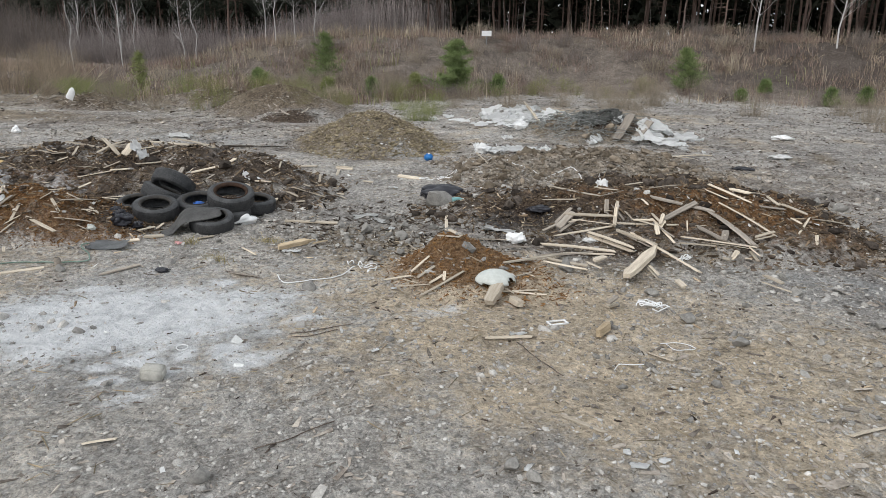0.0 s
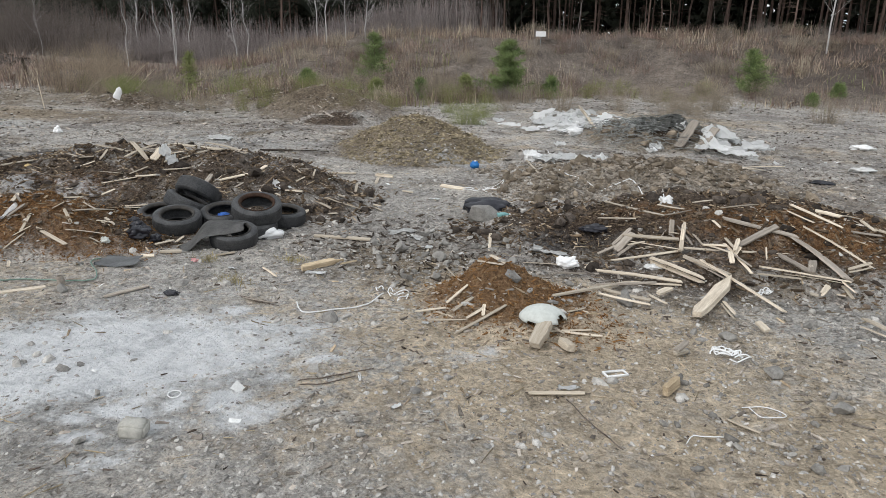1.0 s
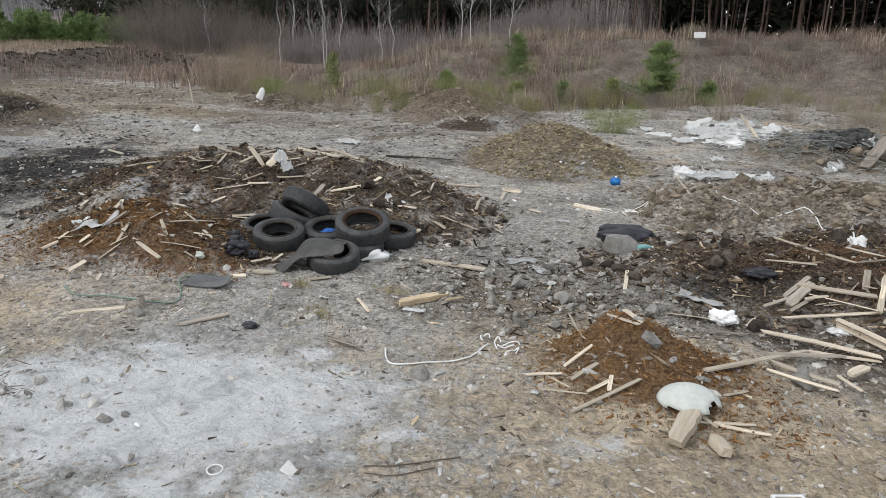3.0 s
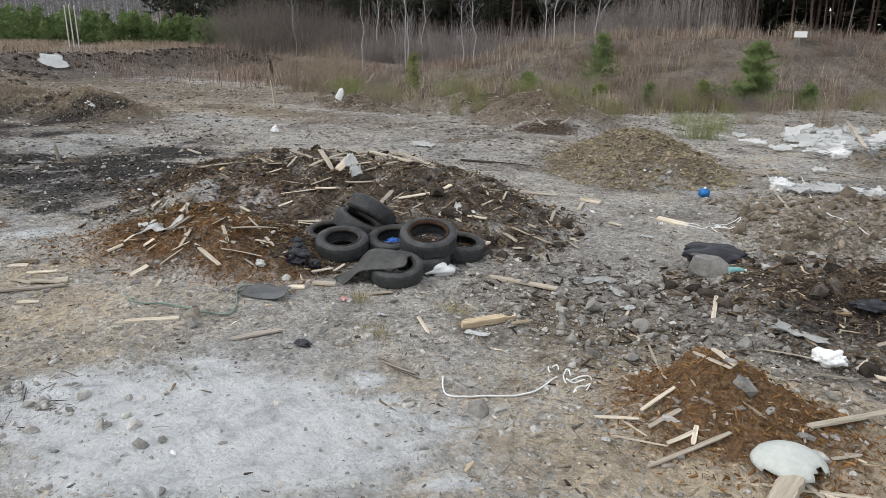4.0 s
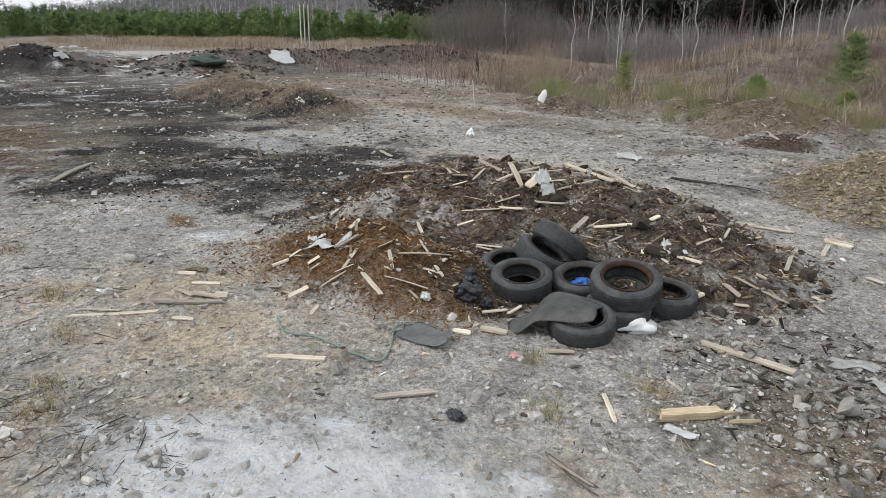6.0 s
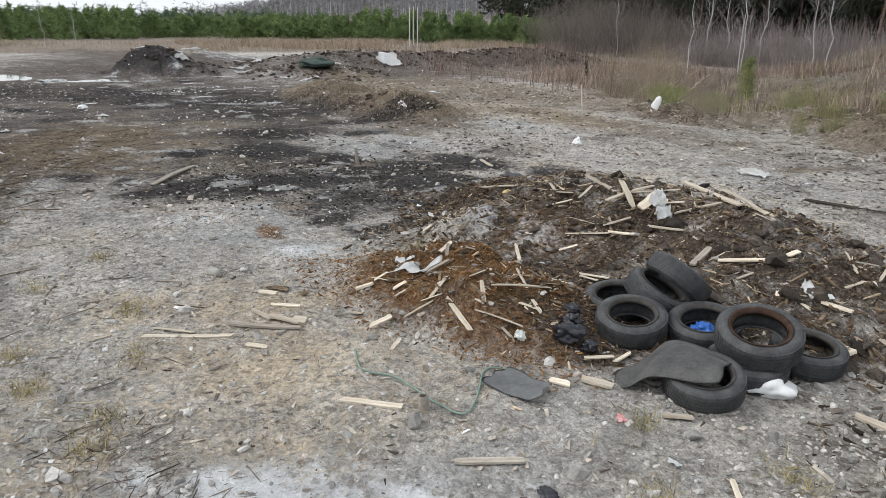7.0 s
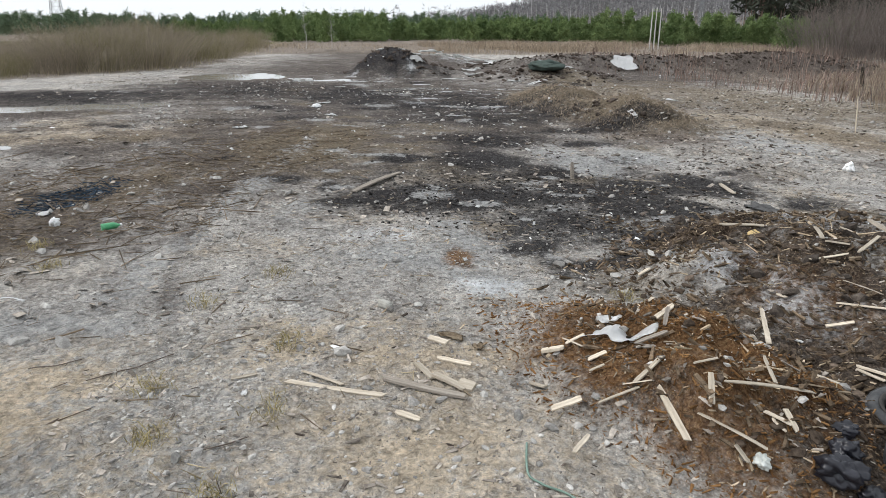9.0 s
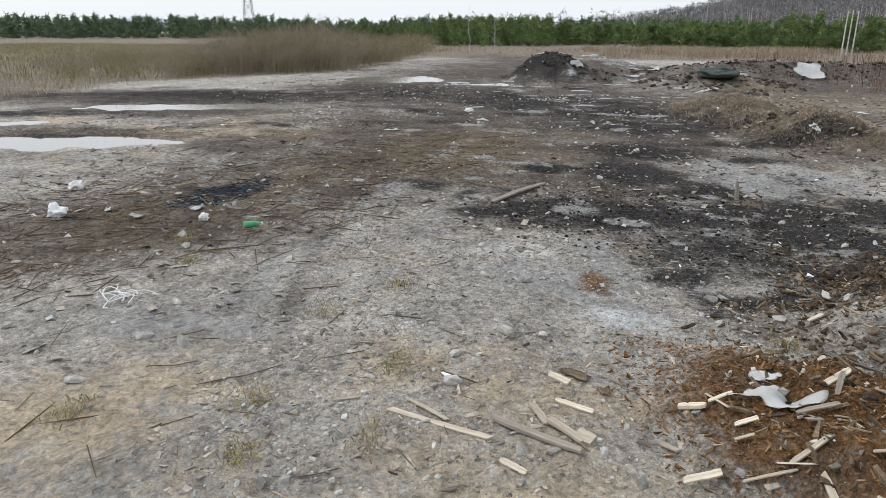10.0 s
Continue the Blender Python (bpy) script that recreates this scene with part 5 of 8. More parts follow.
put("grey_brick", me.copy(), None, pose(-7.42, 3.03, zat(-7.42, 3.03) + 0.03, 0, 5, 50) @ Matrix.Diagonal((0.75, 0.55, 0.6, 1)), label="grey brick fragment on bare gravel", category="brick")
blob("foam_lump", (0.30, 0.14, 0.09), simple("yellow_foam", (0.42, 0.3, 0.13), (0.62, 0.47, 0.25), 12, 0.9), -8.42, 7.1, "yellowish foam lump on charred soil", "foam lump", 4, 0.3, 1.4, 150)
blob("soot_clump", (0.18, 0.12, 0.06), M_BLACKBAG, -3.05, 4.27, "small black burnt clump on white ash", "burnt clump", 8, 0.6, 2.5, ridged=True)
blob("black_netting", (0.42, 0.3, 0.12), M_BLACKBAG, 0.42, 8.15, "black torn film in a hollow of the mulch", "plastic film", 21, 0.6, 2.2, 25, ridged=True)
blob("rubber_basin", (0.80, 0.5, 0.34), M_BLACKBAG, -1.26, 8.78, "black crumpled rubber behind a rock", "rubber scrap", 14, 0.4, 1.5, 10, ridged=True)


# ---- plastic, cloth and cords ----
def dome(x, y):
    """A shallow cracked bowl lying upside down."""
    bm = bmesh.new()
    bmesh.ops.create_uvsphere(bm, u_segments=36, v_segments=20, radius=0.24)
    bmesh.ops.delete(bm, geom=[v for v in bm.verts if v.co.z < 0.03 + 0.02 * math.sin(v.co.x * 30) or (v.co.x > 0.1 and v.co.y < -0.14)], context="VERTS")
    bmesh.ops.scale(bm, vec=(0.97, 0.75, 0.62), verts=bm.verts)
    bmesh.ops.solidify(bm, geom=bm.faces[:], thickness=0.006)
    me = bpy.data.meshes.new("bowl")
    bm.to_mesh(me)
    bm.free()
    put("bowl", me, M_DIRTYWHITE, pose(x, y, zat(x, y) - 0.01, 6, 6, 38), label="cracked pale plastic bowl upturned on a sawdust heap", category="bowl")


dome(0.52, 5.02)


def bottle(x, y, s, colour, label, rz=0, name="bottle"):
    prof = [(0.001, 0), (0.04, 0.002), (0.045, 0.012), (0.043, 0.05), (0.046, 0.09), (0.044, 0.15), (0.03, 0.19), (0.014, 0.215), (0.014, 0.235), (0.001, 0.236)]
    top = group_empty(name, pose(x, y, zat(x, y) + 0.042 * s, 0, 90, rz) @ Matrix.Scale(s, 4), label, "bottle")
    put("body", lathe("body", prof, 20), colour, parent=top)
    put("cap", lathe("cap", [(0.001, 0.23), (0.018, 0.23), (0.018, 0.252), (0.001, 0.254)], 16), M_WHITE, parent=top)


M_TEAL = simple("teal_plastic", (0.14, 0.33, 0.33), (0.3, 0.52, 0.52), 10, 0.4, 0.1)
M_GREENPL = simple("green_plastic", (0.05, 0.30, 0.12), (0.2, 0.55, 0.3), 10, 0.35, 0.1)
M_BLUEPL = simple("blue_plastic", (0.015, 0.12, 0.4), (0.04, 0.25, 0.62), 6, 0.4, 0.1)
bottle(-0.96, 8.36, 0.8, M_TEAL, "teal plastic bottle beside a grey rock", 40)
bottle(-10.10, -0.33, 0.95, M_GREENPL, "empty green plastic bottle on matted grass", 120)
bm = bmesh.new()
bmesh.ops.create_cube(bm, size=1)
bmesh.ops.scale(bm, vec=(0.18, 0.11, 0.15), verts=bm.verts)
bmesh.ops.bevel(bm, geom=bm.edges[:], offset=0.03, segments=3, affect="EDGES")
me = bpy.data.meshes.new("body")
bm.to_mesh(me)
bm.free()
can = group_empty("canister", pose(-2.78, 12.66, zat(-2.78, 12.66) + 0.07, 8, 5, 20), "blue plastic canister on gravel", "canister")
put("body", me, M_BLUEPL, parent=can)
put("cap", lathe("cap", [(0.001, 0.07), (0.02, 0.07), (0.02, 0.095), (0.001, 0.095)], 14), M_WHITE, parent=can)


def bag(x, y, w, h, tall, label, seed, rz=0, material=None, category="plastic bag", z=None):
    blob("plastic_bag" if category == "plastic bag" else category.replace(" ", "_"), (w, h, tall), material or M_SHEET, x, y, label, category, seed, 0.75, 2.0, rz, ridged=True, z=z)


def sheet(x, y, w, h, amp, label, seed, rz=0, material=None, tilt=0, lift=0.0):
    """Crumpled film laid over the ground as it rises and falls; tilt raises its far edge."""
    fold = crinkle(seed, amp, 1.5 if w > 0.45 else 2.4)
    slope = 0.5 * h * math.sin(radians(tilt))
    drape("plastic_sheet", w, h, material or M_SHEET, pose(x, y, zat(x, y), 0, 0, rz), lambda u, v: fold(u, v) + lift + slope * (1 + v), label, "plastic sheet", 18 if w > 0.3 else 9, 13 if w > 0.3 else 7, 0.4, 0.003, seed, conform=True)


sheet(-0.02, 7.50, 0.62, 0.26, 0.10, "crumpled dirty white film in dark mulch", 3, -12)
bag(0.34, 6.98, 0.28, 0.22, 0.20, "white plastic bag among broken wood", 4, 20, M_WHITE)
bag(1.27, 7.28, 0.24, 0.12, 0.08, "pale torn bag among broken laths", 5, 0)
bag(-1.95, 14.15, 0.5, 0.36, 0.34, "white plastic bag of rubbish on gravel", 6, 10, M_WHITE)
for k, (x, y, w, h, rz, up) in enumerate(((-1.62, 14.05, 0.6, 0.3, 20, 0.03), (-1.30, 14.35, 0.7, 0.3, 35, 0.04), (-0.95, 14.55, 0.6, 0.26, 20, 0.03), (-1.75, 14.5, 0.5, 0.25, 0, 0.02), (-0.62, 14.6, 0.4, 0.2, 10, 0.02), (-2.1, 14.35, 0.4, 0.25, 60, 0.1))):
    sheet(x, y, w, h, 0.14, "white plastic film lying over rubble", 7 + k, rz, M_WHITE, tilt=16, lift=up)
bag(-1.78, 18.0, 0.46, 0.34, 0.34, "white plastic bag on a rubbish heap", 8, 30, M_WHITE)
bag(0.35, 16.9, 0.3, 0.24, 0.16, "white plastic bag on a rubbish heap", 9, 70, M_WHITE)
# flat torn sheeting behind the netting
for k in range(44):
    x, y = -2.15 + rng.normal() * 0.95, 20.5 + rng.normal() * 0.75
    sheet(x, y, rng.uniform(0.3, 0.95), rng.uniform(0.18, 0.5), 0.13, "torn white plastic sheeting on a rubbish heap", 30 + k, rng.uniform(-60, 60), M_WHITE if k % 3 else M_SHEET, tilt=rng.uniform(0, 24), lift=rng.uniform(0.0, 0.10))
for k in range(5):
    bag(-2.9 + rng.normal() * 0.8, 20.2 + rng.normal() * 0.4, rng.uniform(0.2, 0.4), rng.uniform(0.15, 0.3), rng.uniform(0.1, 0.22), "torn white plastic bag on a rubbish heap", 160 + k, 50 * k, M_WHITE)
for k, (x, y, w, h, rz, up) in enumerate(((1.75, 17.5, 1.15, 0.34, -42, 0.10), (2.15, 17.1, 1.0, 0.28, -42, 0.05), (2.0, 18.1, 0.7, 0.4, 12, 0.14), (2.65, 18.0, 0.8, 0.3, 5, 0.08), (1.6, 17.95, 0.5, 0.35, 30, 0.12), (2.95, 18.3, 0.5, 0.24, 0, 0.04), (1.45, 17.3, 0.45, 0.24, -30, 0.08), (0.4, 17.1, 0.4, 0.2, 0, 0.03), (2.3, 17.7, 0.5, 0.25, 40, 0.08))):
    sheet(x, y, w, h, 0.15, "white plastic sheeting hanging off a rubbish heap", 50 + k, rz, M_WHITE, tilt=22, lift=up)
for k, (x, y, w, h, rz) in enumerate(((-1.98, 14.61, 0.19, 0.4, 37), (-1.27, 14.8, 0.51, 0.35, 36), (-0.75, 14.63, 0.56, 0.3, 36), (-1.62, 14.23, 0.49, 0.25, 36), (-1.93, 18.82, 1.3, 0.5, -61), (-1.63, 20.55, 0.48, 0.3, 26), (-3.71, 22.04, 1.3, 0.5, -57), (-3.43, 20.48, 0.43, 0.3, -5), (-2.62, 20.86, 0.72, 0.4, 6), (-1.51, 22.53, 1.3, 0.4, 80), (-1.87, 16.56, 0.36, 0.2, 37), (-0.56, 14.85, 0.31, 0.3, 36), (0.29, 16.64, 0.28, 0.2, 36), (0.49, 17.24, 0.13, 0.25, 24), (0.87, 18.18, 0.32, 0.3, 20), (1.92, 18.32, 0.43, 0.4, 47), (1.93, 17.74, 0.55, 0.5, 33), (2.44, 17.34, 0.69, 0.4, 36), (1.74, 17.84, 0.41, 0.4, 32), (2.2, 18.35, 0.33, 0.3, 44), (2.66, 18.56, 1.07, 0.3, 51), (2.61, 16.66, 0.33, 0.25, 35), (3.08, 16.41, 0.13, 0.15, 35))):
    sheet(x, y, w, h, 0.12, "crumpled white plastic film on a rubbish heap", 430 + k, rz, M_WHITE if k % 3 else M_SHEET, tilt=14, lift=0.03)
# tangled net: thin strands over a dark earthy heap
M_STRAND = simple("net_strand", (0.10, 0.105, 0.10), (0.46, 0.47, 0.45), 9, 0.8, 0.0, per="island", vary=0.5)
strewn_net = []
for k in range(700):
    x, y = -0.1 + rng.normal() * 0.85, 18.2 + rng.normal() * 0.55
    z = zat(x, y) + rng.uniform(0.0, 0.16) * math.exp(-((x - 0.1) ** 2) / 1.5)
    d = rng.normal(size=3) * [0.22, 0.16, 0.06]
    strewn_net.append([((x, y, z), 0.005), ((x + d[0], y + d[1], z + d[2] + 0.04), 0.006), ((x + 1.8 * d[0], y + 1.5 * d[1], z + d[2] - 0.04), 0.004)])
put("net_strand", tube_mesh("net_strand", strewn_net, 4), M_STRAND, label="loose grey strands of torn netting on earth", category="net strands", kind="stuff")
M_NET = simple("dark_netting", (0.06, 0.062, 0.058), (0.25, 0.25, 0.235), 12, 0.9, 0.9, 0.06)
for k, (x, y, w, h, rz) in enumerate(((0.25, 18.0, 1.0, 0.5, 5), (0.75, 18.3, 0.8, 0.5, -20), (0.5, 18.8, 1.0, 0.6, 0), (-0.1, 18.4, 0.9, 0.5, 40))):
    sheet(x, y, w, h, 0.2, "dark tangled netting on a rubbish heap", 260 + k, rz, M_NET, tilt=10, lift=0.02)
plank(0.90, 17.40, 1.22, 17.95, 0.24, M_OLD, "wide grey board leaning on a rubbish heap", lift=0.06, rise=0.42, thick=0.03)
plank(1.32, 17.40, 1.72, 17.95, 0.24, M_OLD, "wide grey board leaning on a rubbish heap", lift=0.04, rise=0.30, thick=0.03)
for k in range(6):
    plank(-2.35 + 0.14 * k, 21.2 - 0.2 * k, -1.75 + 0.1 * k, 20.5 - 0.22 * k, 0.07, M_WOOD, "yellow lath on white plastic sheeting", group="far laths", lift=0.30 - 0.04 * k, rise=-0.22)

sheet(-6.09, 4.70, 0.58, 0.22, 0.05, "dirty white plastic film on a sawdust heap", 70, 45, M_WHITE, lift=0.02)
sheet(-6.42, 4.76, 0.28, 0.17, 0.08, "torn white plastic scrap on a sawdust heap", 71, 30, M_WHITE, lift=0.02)
sheet(-6.76, 3.55, 0.27, 0.12, 0.04, "torn piece of pale bark on gravel", 72, 60, M_CHIP)
sheet(-6.54, 3.74, 0.14, 0.11, 0.04, "torn piece of pale bark on gravel", 73, 10, M_CHIP)
sheet(-6.45, 8.0, 0.34, 0.2, 0.16, "white rag among boards on a mulch heap", 74, 120, M_WHITE, tilt=55, lift=0.04)
sheet(-6.3, 7.95, 0.22, 0.16, 0.14, "torn white film among boards on a mulch heap", 174, 60, M_WHITE, tilt=35, lift=0.03)
sheet(-9.45, 13.0, 0.8, 0.4, 0.2, "dirty white rag on gravel", 75, 10)
sheet(-10.6, 8.5, 0.6, 0.4, 0.08, "grey cloth trodden into charred soil", 76, 30, M_MAT)
sheet(-4.15, 7.72, 0.2, 0.12, 0.1, "white torn scrap on a mulch heap", 77, 0, M_WHITE, lift=0.03)
bag(-4.80, 5.12, 0.14, 0.1, 0.1, "small pale blue scrap on gravel", 78, 0, M_DIRTYWHITE)
bag(-10.08, -2.80, 0.32, 0.28, 0.28, "white plastic bag on matted dry grass", 79, 0, M_WHITE)
bag(-11.55, -3.5, 0.42, 0.26, 0.18, "dirty plastic bag on matted dry grass", 80, 20)
bag(-10.42, -0.99, 0.18, 0.14, 0.14, "small white plastic bag on dry grass", 81, 20, M_WHITE)
bag(-13.35, 11.78, 0.26, 0.22, 0.24, "white plastic canister on gravel", 82, 0, M_WHITE, "canister")
bag(-22.9, 1.5, 0.55, 0.35, 0.14, "white plastic scrap on dark mud", 83, 0, M_WHITE)
bag(5.4, 20.6, 0.7, 0.4, 0.2, "white plastic bag on gravel", 84, 0, M_WHITE)
bag(4.8, 16.6, 0.6, 0.4, 0.15, "dirty plastic bag on gravel", 85, 0)
bag(3.8, 14.6, 0.55, 0.4, 0.1, "black rubber scrap on gravel", 86, 0, M_BLACKBAG, "rubber scrap")
bag(1.22, 9.1, 0.22, 0.2, 0.22, "white crumpled bag on a wood heap", 87, 0, M_WHITE)
caught = blob("plastic_bag", (0.24, 0.08, 0.5), M_WHITE, -16.6, 16.9, "white plastic bag caught on a shrub", "plastic bag", 88, 0.45, 1.2, 40, ridged=True, z=zat(-16.6, 16.9) + 0.15)
caught.matrix_basis = caught.matrix_basis @ pose(0, 0, 0, 0, 26, 0)
sheet(-39.2, 17.0, 1.6, 0.7, 0.18, "large white plastic sheeting on a soil heap", 92, 62, M_WHITE, tilt=34, lift=0.1)
blob("green_tarp", (2.2, 1.7, 0.6), simple("green_tarp", (0.045, 0.062, 0.055), (0.10, 0.125, 0.11), 2, 0.8), -33.4, 11.2, "green-grey tarpaulin over a heap", "tarpaulin", 5, 0.5, 1.6, ridged=True)
for k in range(16):
    x, y = -31.5 - rng.uniform(0, 14), 8 + rng.uniform(-5, 8)
    sheet(x, y, rng.uniform(0.5, 1.5), rng.uniform(0.3, 0.7), 0.15, "white plastic litter on dark mud", 90 + k, rng.uniform(0, 180), M_WHITE if k % 2 else M_SHEET)
for k, (x, y, w, h, rz) in enumerate(((-23.8, 1.5, 0.75, 0.35, 95), (-20.8, 2.0, 0.4, 0.2, 80), (-18.6, -0.05, 0.42, 0.16, 100), (-32.1, 2.6, 1.1, 0.4, 100), (-20.7, 5.4, 0.62, 0.14, 98), (-33.8, 0.1, 1.3, 0.3, 100), (-34.0, 6.9, 1.2, 0.35, 100), (-31.4, 10.3, 1.3, 0.3, 120), (-30.7, 5.3, 0.9, 0.3, 95), (-32.0, 9.4, 0.7, 0.3, 60), (-25.3, 13.6, 0.5, 0.25, 30), (-28.5, 7.2, 0.5, 0.2, 90), (-29.5, 2.0, 0.5, 0.2, 90), (-27.0, 4.4, 0.4, 0.16, 100), (-18.6, 9.6, 0.35, 0.16, 20))):
    sheet(x, y, w, h, 0.07, "flat white plastic scrap on dark mud", 400 + k, rz, M_WHITE if k % 3 else M_SHEET)
for k in range(6):
    sheet(-47 + rng.uniform(-2, 2), 6 + k * 1.1, 2.0, 0.9, 0.3, "heap of pale rubble and plastic far off", 110 + k, 90, M_SHEET, lift=0.1)


def cord(name, pts, r, material, label, category, loops=None):
    """A cord laid along points on the ground; loops makes a loose bundle round the first one."""
    lines = []
    if loops:
        n, size, seed = loops
        r_ = np.random.default_rng(seed)
        for _ in range(n):
            cx, cy = pts[0][0] + r_.normal() * size * 0.35, pts[0][1] + r_.normal() * size * 0.2
            a0, rx, ry, tl = r_.uniform(0, 6.28), r_.uniform(0.25, 0.5) * size, r_.uniform(0.08, 0.25) * size, r_.uniform(0, 3.14)
            line = []
            for q in range(15):
                a = a0 + q / 14 * 5.0
                u, v = rx * math.cos(a), ry * math.sin(a)
                x, y = cx + u * math.cos(tl) - v * math.sin(tl), cy + u * math.sin(tl) + v * math.cos(tl)
                line.append(((x, y, zat(x, y) + 0.015 + 0.03 * abs(math.sin(a * 1.5 + a0))), r))
            lines.append(line)
    else:
        fine = []
        for i in range(len(pts) - 1):
            p0, p1, p2, p3 = (Vector(pts[max(0, min(len(pts) - 1, i + d))]) for d in (-1, 0, 1, 2))
            for q in range(6):
                s = q / 6
                fine.append(0.5 * (2 * p1 + (p2 - p0) * s + (2 * p0 - 5 * p1 + 4 * p2 - p3) * s * s + (3 * p1 - p0 - 3 * p2 + p3) * s**3))
        fine.append(Vector(pts[-1]))
        lines = [[((p.x, p.y, zat(p.x, p.y) + r + 0.006), r) for p in fine]]
    put(name, tube_mesh(name, lines, 6), material, label=label, category=category)


cord("plastic_strap", [(-1.83, 4.63), (-1.72, 4.50), (-1.61, 4.45), (-1.44, 4.60), (-1.25, 4.85), (-1.20, 5.06), (-1.20, 5.25)], 0.007, M_WHITE, "long curved white plastic strap on gravel", "strap")
cord("torn_strap", [(-1.12, 5.33)], 0.006, M_WHITE, "torn white strap ends on gravel", "strap", (4, 0.22, 3))
cord("coiled_rope", [(2.08, 5.20)], 0.0065, M_WHITE, "loose bundle of white rope on gravel", "rope", (8, 0.22, 4))
cord("coiled_rope", [(-7.58, -0.53)], 0.005, M_WHITE, "loose bundle of white strap on gravel", "rope", (6, 0.44, 5))
cord("wire_tangle", [(2.42, 6.98)], 0.006, M_WHITE, "small tangle of white wire in broken wood", "wire", (5, 0.18, 6))
cord("cord_tangle", [(-1.75, 10.6)], 0.006, M_WHITE, "white cord tangle on gravel", "cord", (4, 0.5, 7))
cord("rope", [(-2.0, 15.8), (-1.3, 13.6), (-0.84, 12.13), (-0.4, 11.7), (-0.1, 11.5), (0.11, 11.55), (0.5, 11.65), (0.9, 10.9), (1.2, 9.3)], 0.010, M_WHITE, "long white rope over rubble and wood", "rope")
cord("green_tape", [(-5.21, 3.83), (-4.92, 3.77), (-4.83, 3.83), (-4.72, 3.99), (-4.43, 4.06), (-4.15, 4.12), (-3.99, 4.20), (-4.14, 4.38), (-4.48, 4.62), (-4.47, 4.76), (-4.39, 4.85)], 0.007, simple("green_tape", (0.12, 0.20, 0.16), (0.26, 0.36, 0.30), 9, 0.6), "faded green tape trodden into soil", "tape")
cord("white_thread", [(1.85, 3.62), (1.88, 3.72), (1.95, 3.75), (2.1, 3.82)], 0.004, M_WHITE, "thin white thread on sandy gravel", "thread")
cord("wire_loop", [(2.2, 4.3), (2.35, 4.36), (2.5, 4.3), (2.35, 4.2), (2.25, 4.32)], 0.004, M_WHITE, "thin pale wire loop on gravel", "wire")
cord("white_ring", [(-1.62 + 0.045 * math.cos(a), 2.72 + 0.045 * math.sin(a)) for a in np.arange(0, 6.6, 0.5)], 0.005, M_WHITE, "small white plastic ring on gravel", "ring")


def tray(x, y, w, h, rz, label):
    """A thin open rectangular rim."""
    b = 0.014
    v, f = [], []
    for z in (0.0, 0.02):
        for a in (1.0, 1 - 2 * b / w):
            c = 1.0 if a == 1.0 else 1 - 2 * b / h
            v += [(-w / 2 * a, -h / 2 * c, z), (w / 2 * a, -h / 2 * c, z), (w / 2 * a, h / 2 * c, z), (-w / 2 * a, h / 2 * c, z)]
    for i in range(4):
        j = (i + 1) % 4
        f += [(8 + i, 8 + j, 12 + j, 12 + i), (i, 4 + i, 4 + j, j), (i, j, 8 + j, 8 + i), (4 + i, 12 + i, 12 + j, 4 + j)]
    put("plastic_tray", fast_mesh("plastic_tray", v, f), M_WHITE, pose(x, y, zat(x, y) + 0.004, 2, 3, rz), label=label, category="tray")


tray(1.26, 4.47, 0.2, 0.09, 40, "white rectangular plastic frame on sandy gravel")
sheet(0.96, 4.02, 0.22, 0.10, 0.05, "torn white plastic tray on gravel", 120, 30, M_WHITE)
for k, (x, y, w, h, rz) in enumerate(((-0.07, 3.18, 0.10, 0.045, 70), (-0.5, 3.44, 0.12, 0.03, -60), (0.15, 3.2, 0.07, 0.03, 20), (-0.49, 4.68, 0.09, 0.07, 10), (2.1, 2.2, 0.14, 0.1, 0), (2.25, 2.3, 0.12, 0.08, 60), (2.02, 2.33, 0.09, 0.06, 120), (1.45, 1.95, 0.1, 0.05, 80), (-3.0, 5.15, 0.12, 0.07, 20), (-6.0, 2.0, 0.08, 0.05, 0))):
    sheet(x, y, w, h, 0.02, "small white plastic scrap on gravel", 130 + k, rz, M_WHITE)
bag(-3.52, 5.17, 0.12, 0.09, 0.05, "small pink wrapper on gravel", 150, 0, simple("pink_film", (0.5, 0.2, 0.2), (0.68, 0.4, 0.38), 9, 0.6), "wrapper")


# ---- small things on the open gravel ----
M_DARKSTICK = simple("dark_stick", (0.07, 0.055, 0.045), (0.22, 0.18, 0.15), 8, 0.95, 0.3, 0.003)
TWIGS = [((-0.21, 1.56), (-0.04, 1.77), (0.12, 2.02)), ((-0.86, 3.18), (-0.68, 3.27), (-0.55, 3.46)), ((0.99, 3.86), (1.25, 3.56), (1.47, 3.36)), ((0.69, 3.81), (0.92, 3.90), (1.15, 3.98)), ((-2.42, 4.52), (-2.21, 4.55), (-2.01, 4.57)), ((-6.40, 0.41), (-6.48, 0.57), (-6.57, 0.72)), ((-6.25, 0.86), (-6.42, 1.11), (-6.63, 1.37)), ((-2.39, 4.50), (-2.21, 4.53), (-2.04, 4.55)), ((-0.91, 3.23), (-0.68, 3.41), (-0.50, 3.67)), ((-2.32, 4.53), (-2.12, 4.49), (-1.96, 4.51)), ((-5.31, 1.76), (-5.34, 1.93), (-5.46, 2.11))]
for line in TWIGS:
    cord("twig", line, 0.004, M_DARKSTICK, "thin dark twig lying on gravel", "twig")
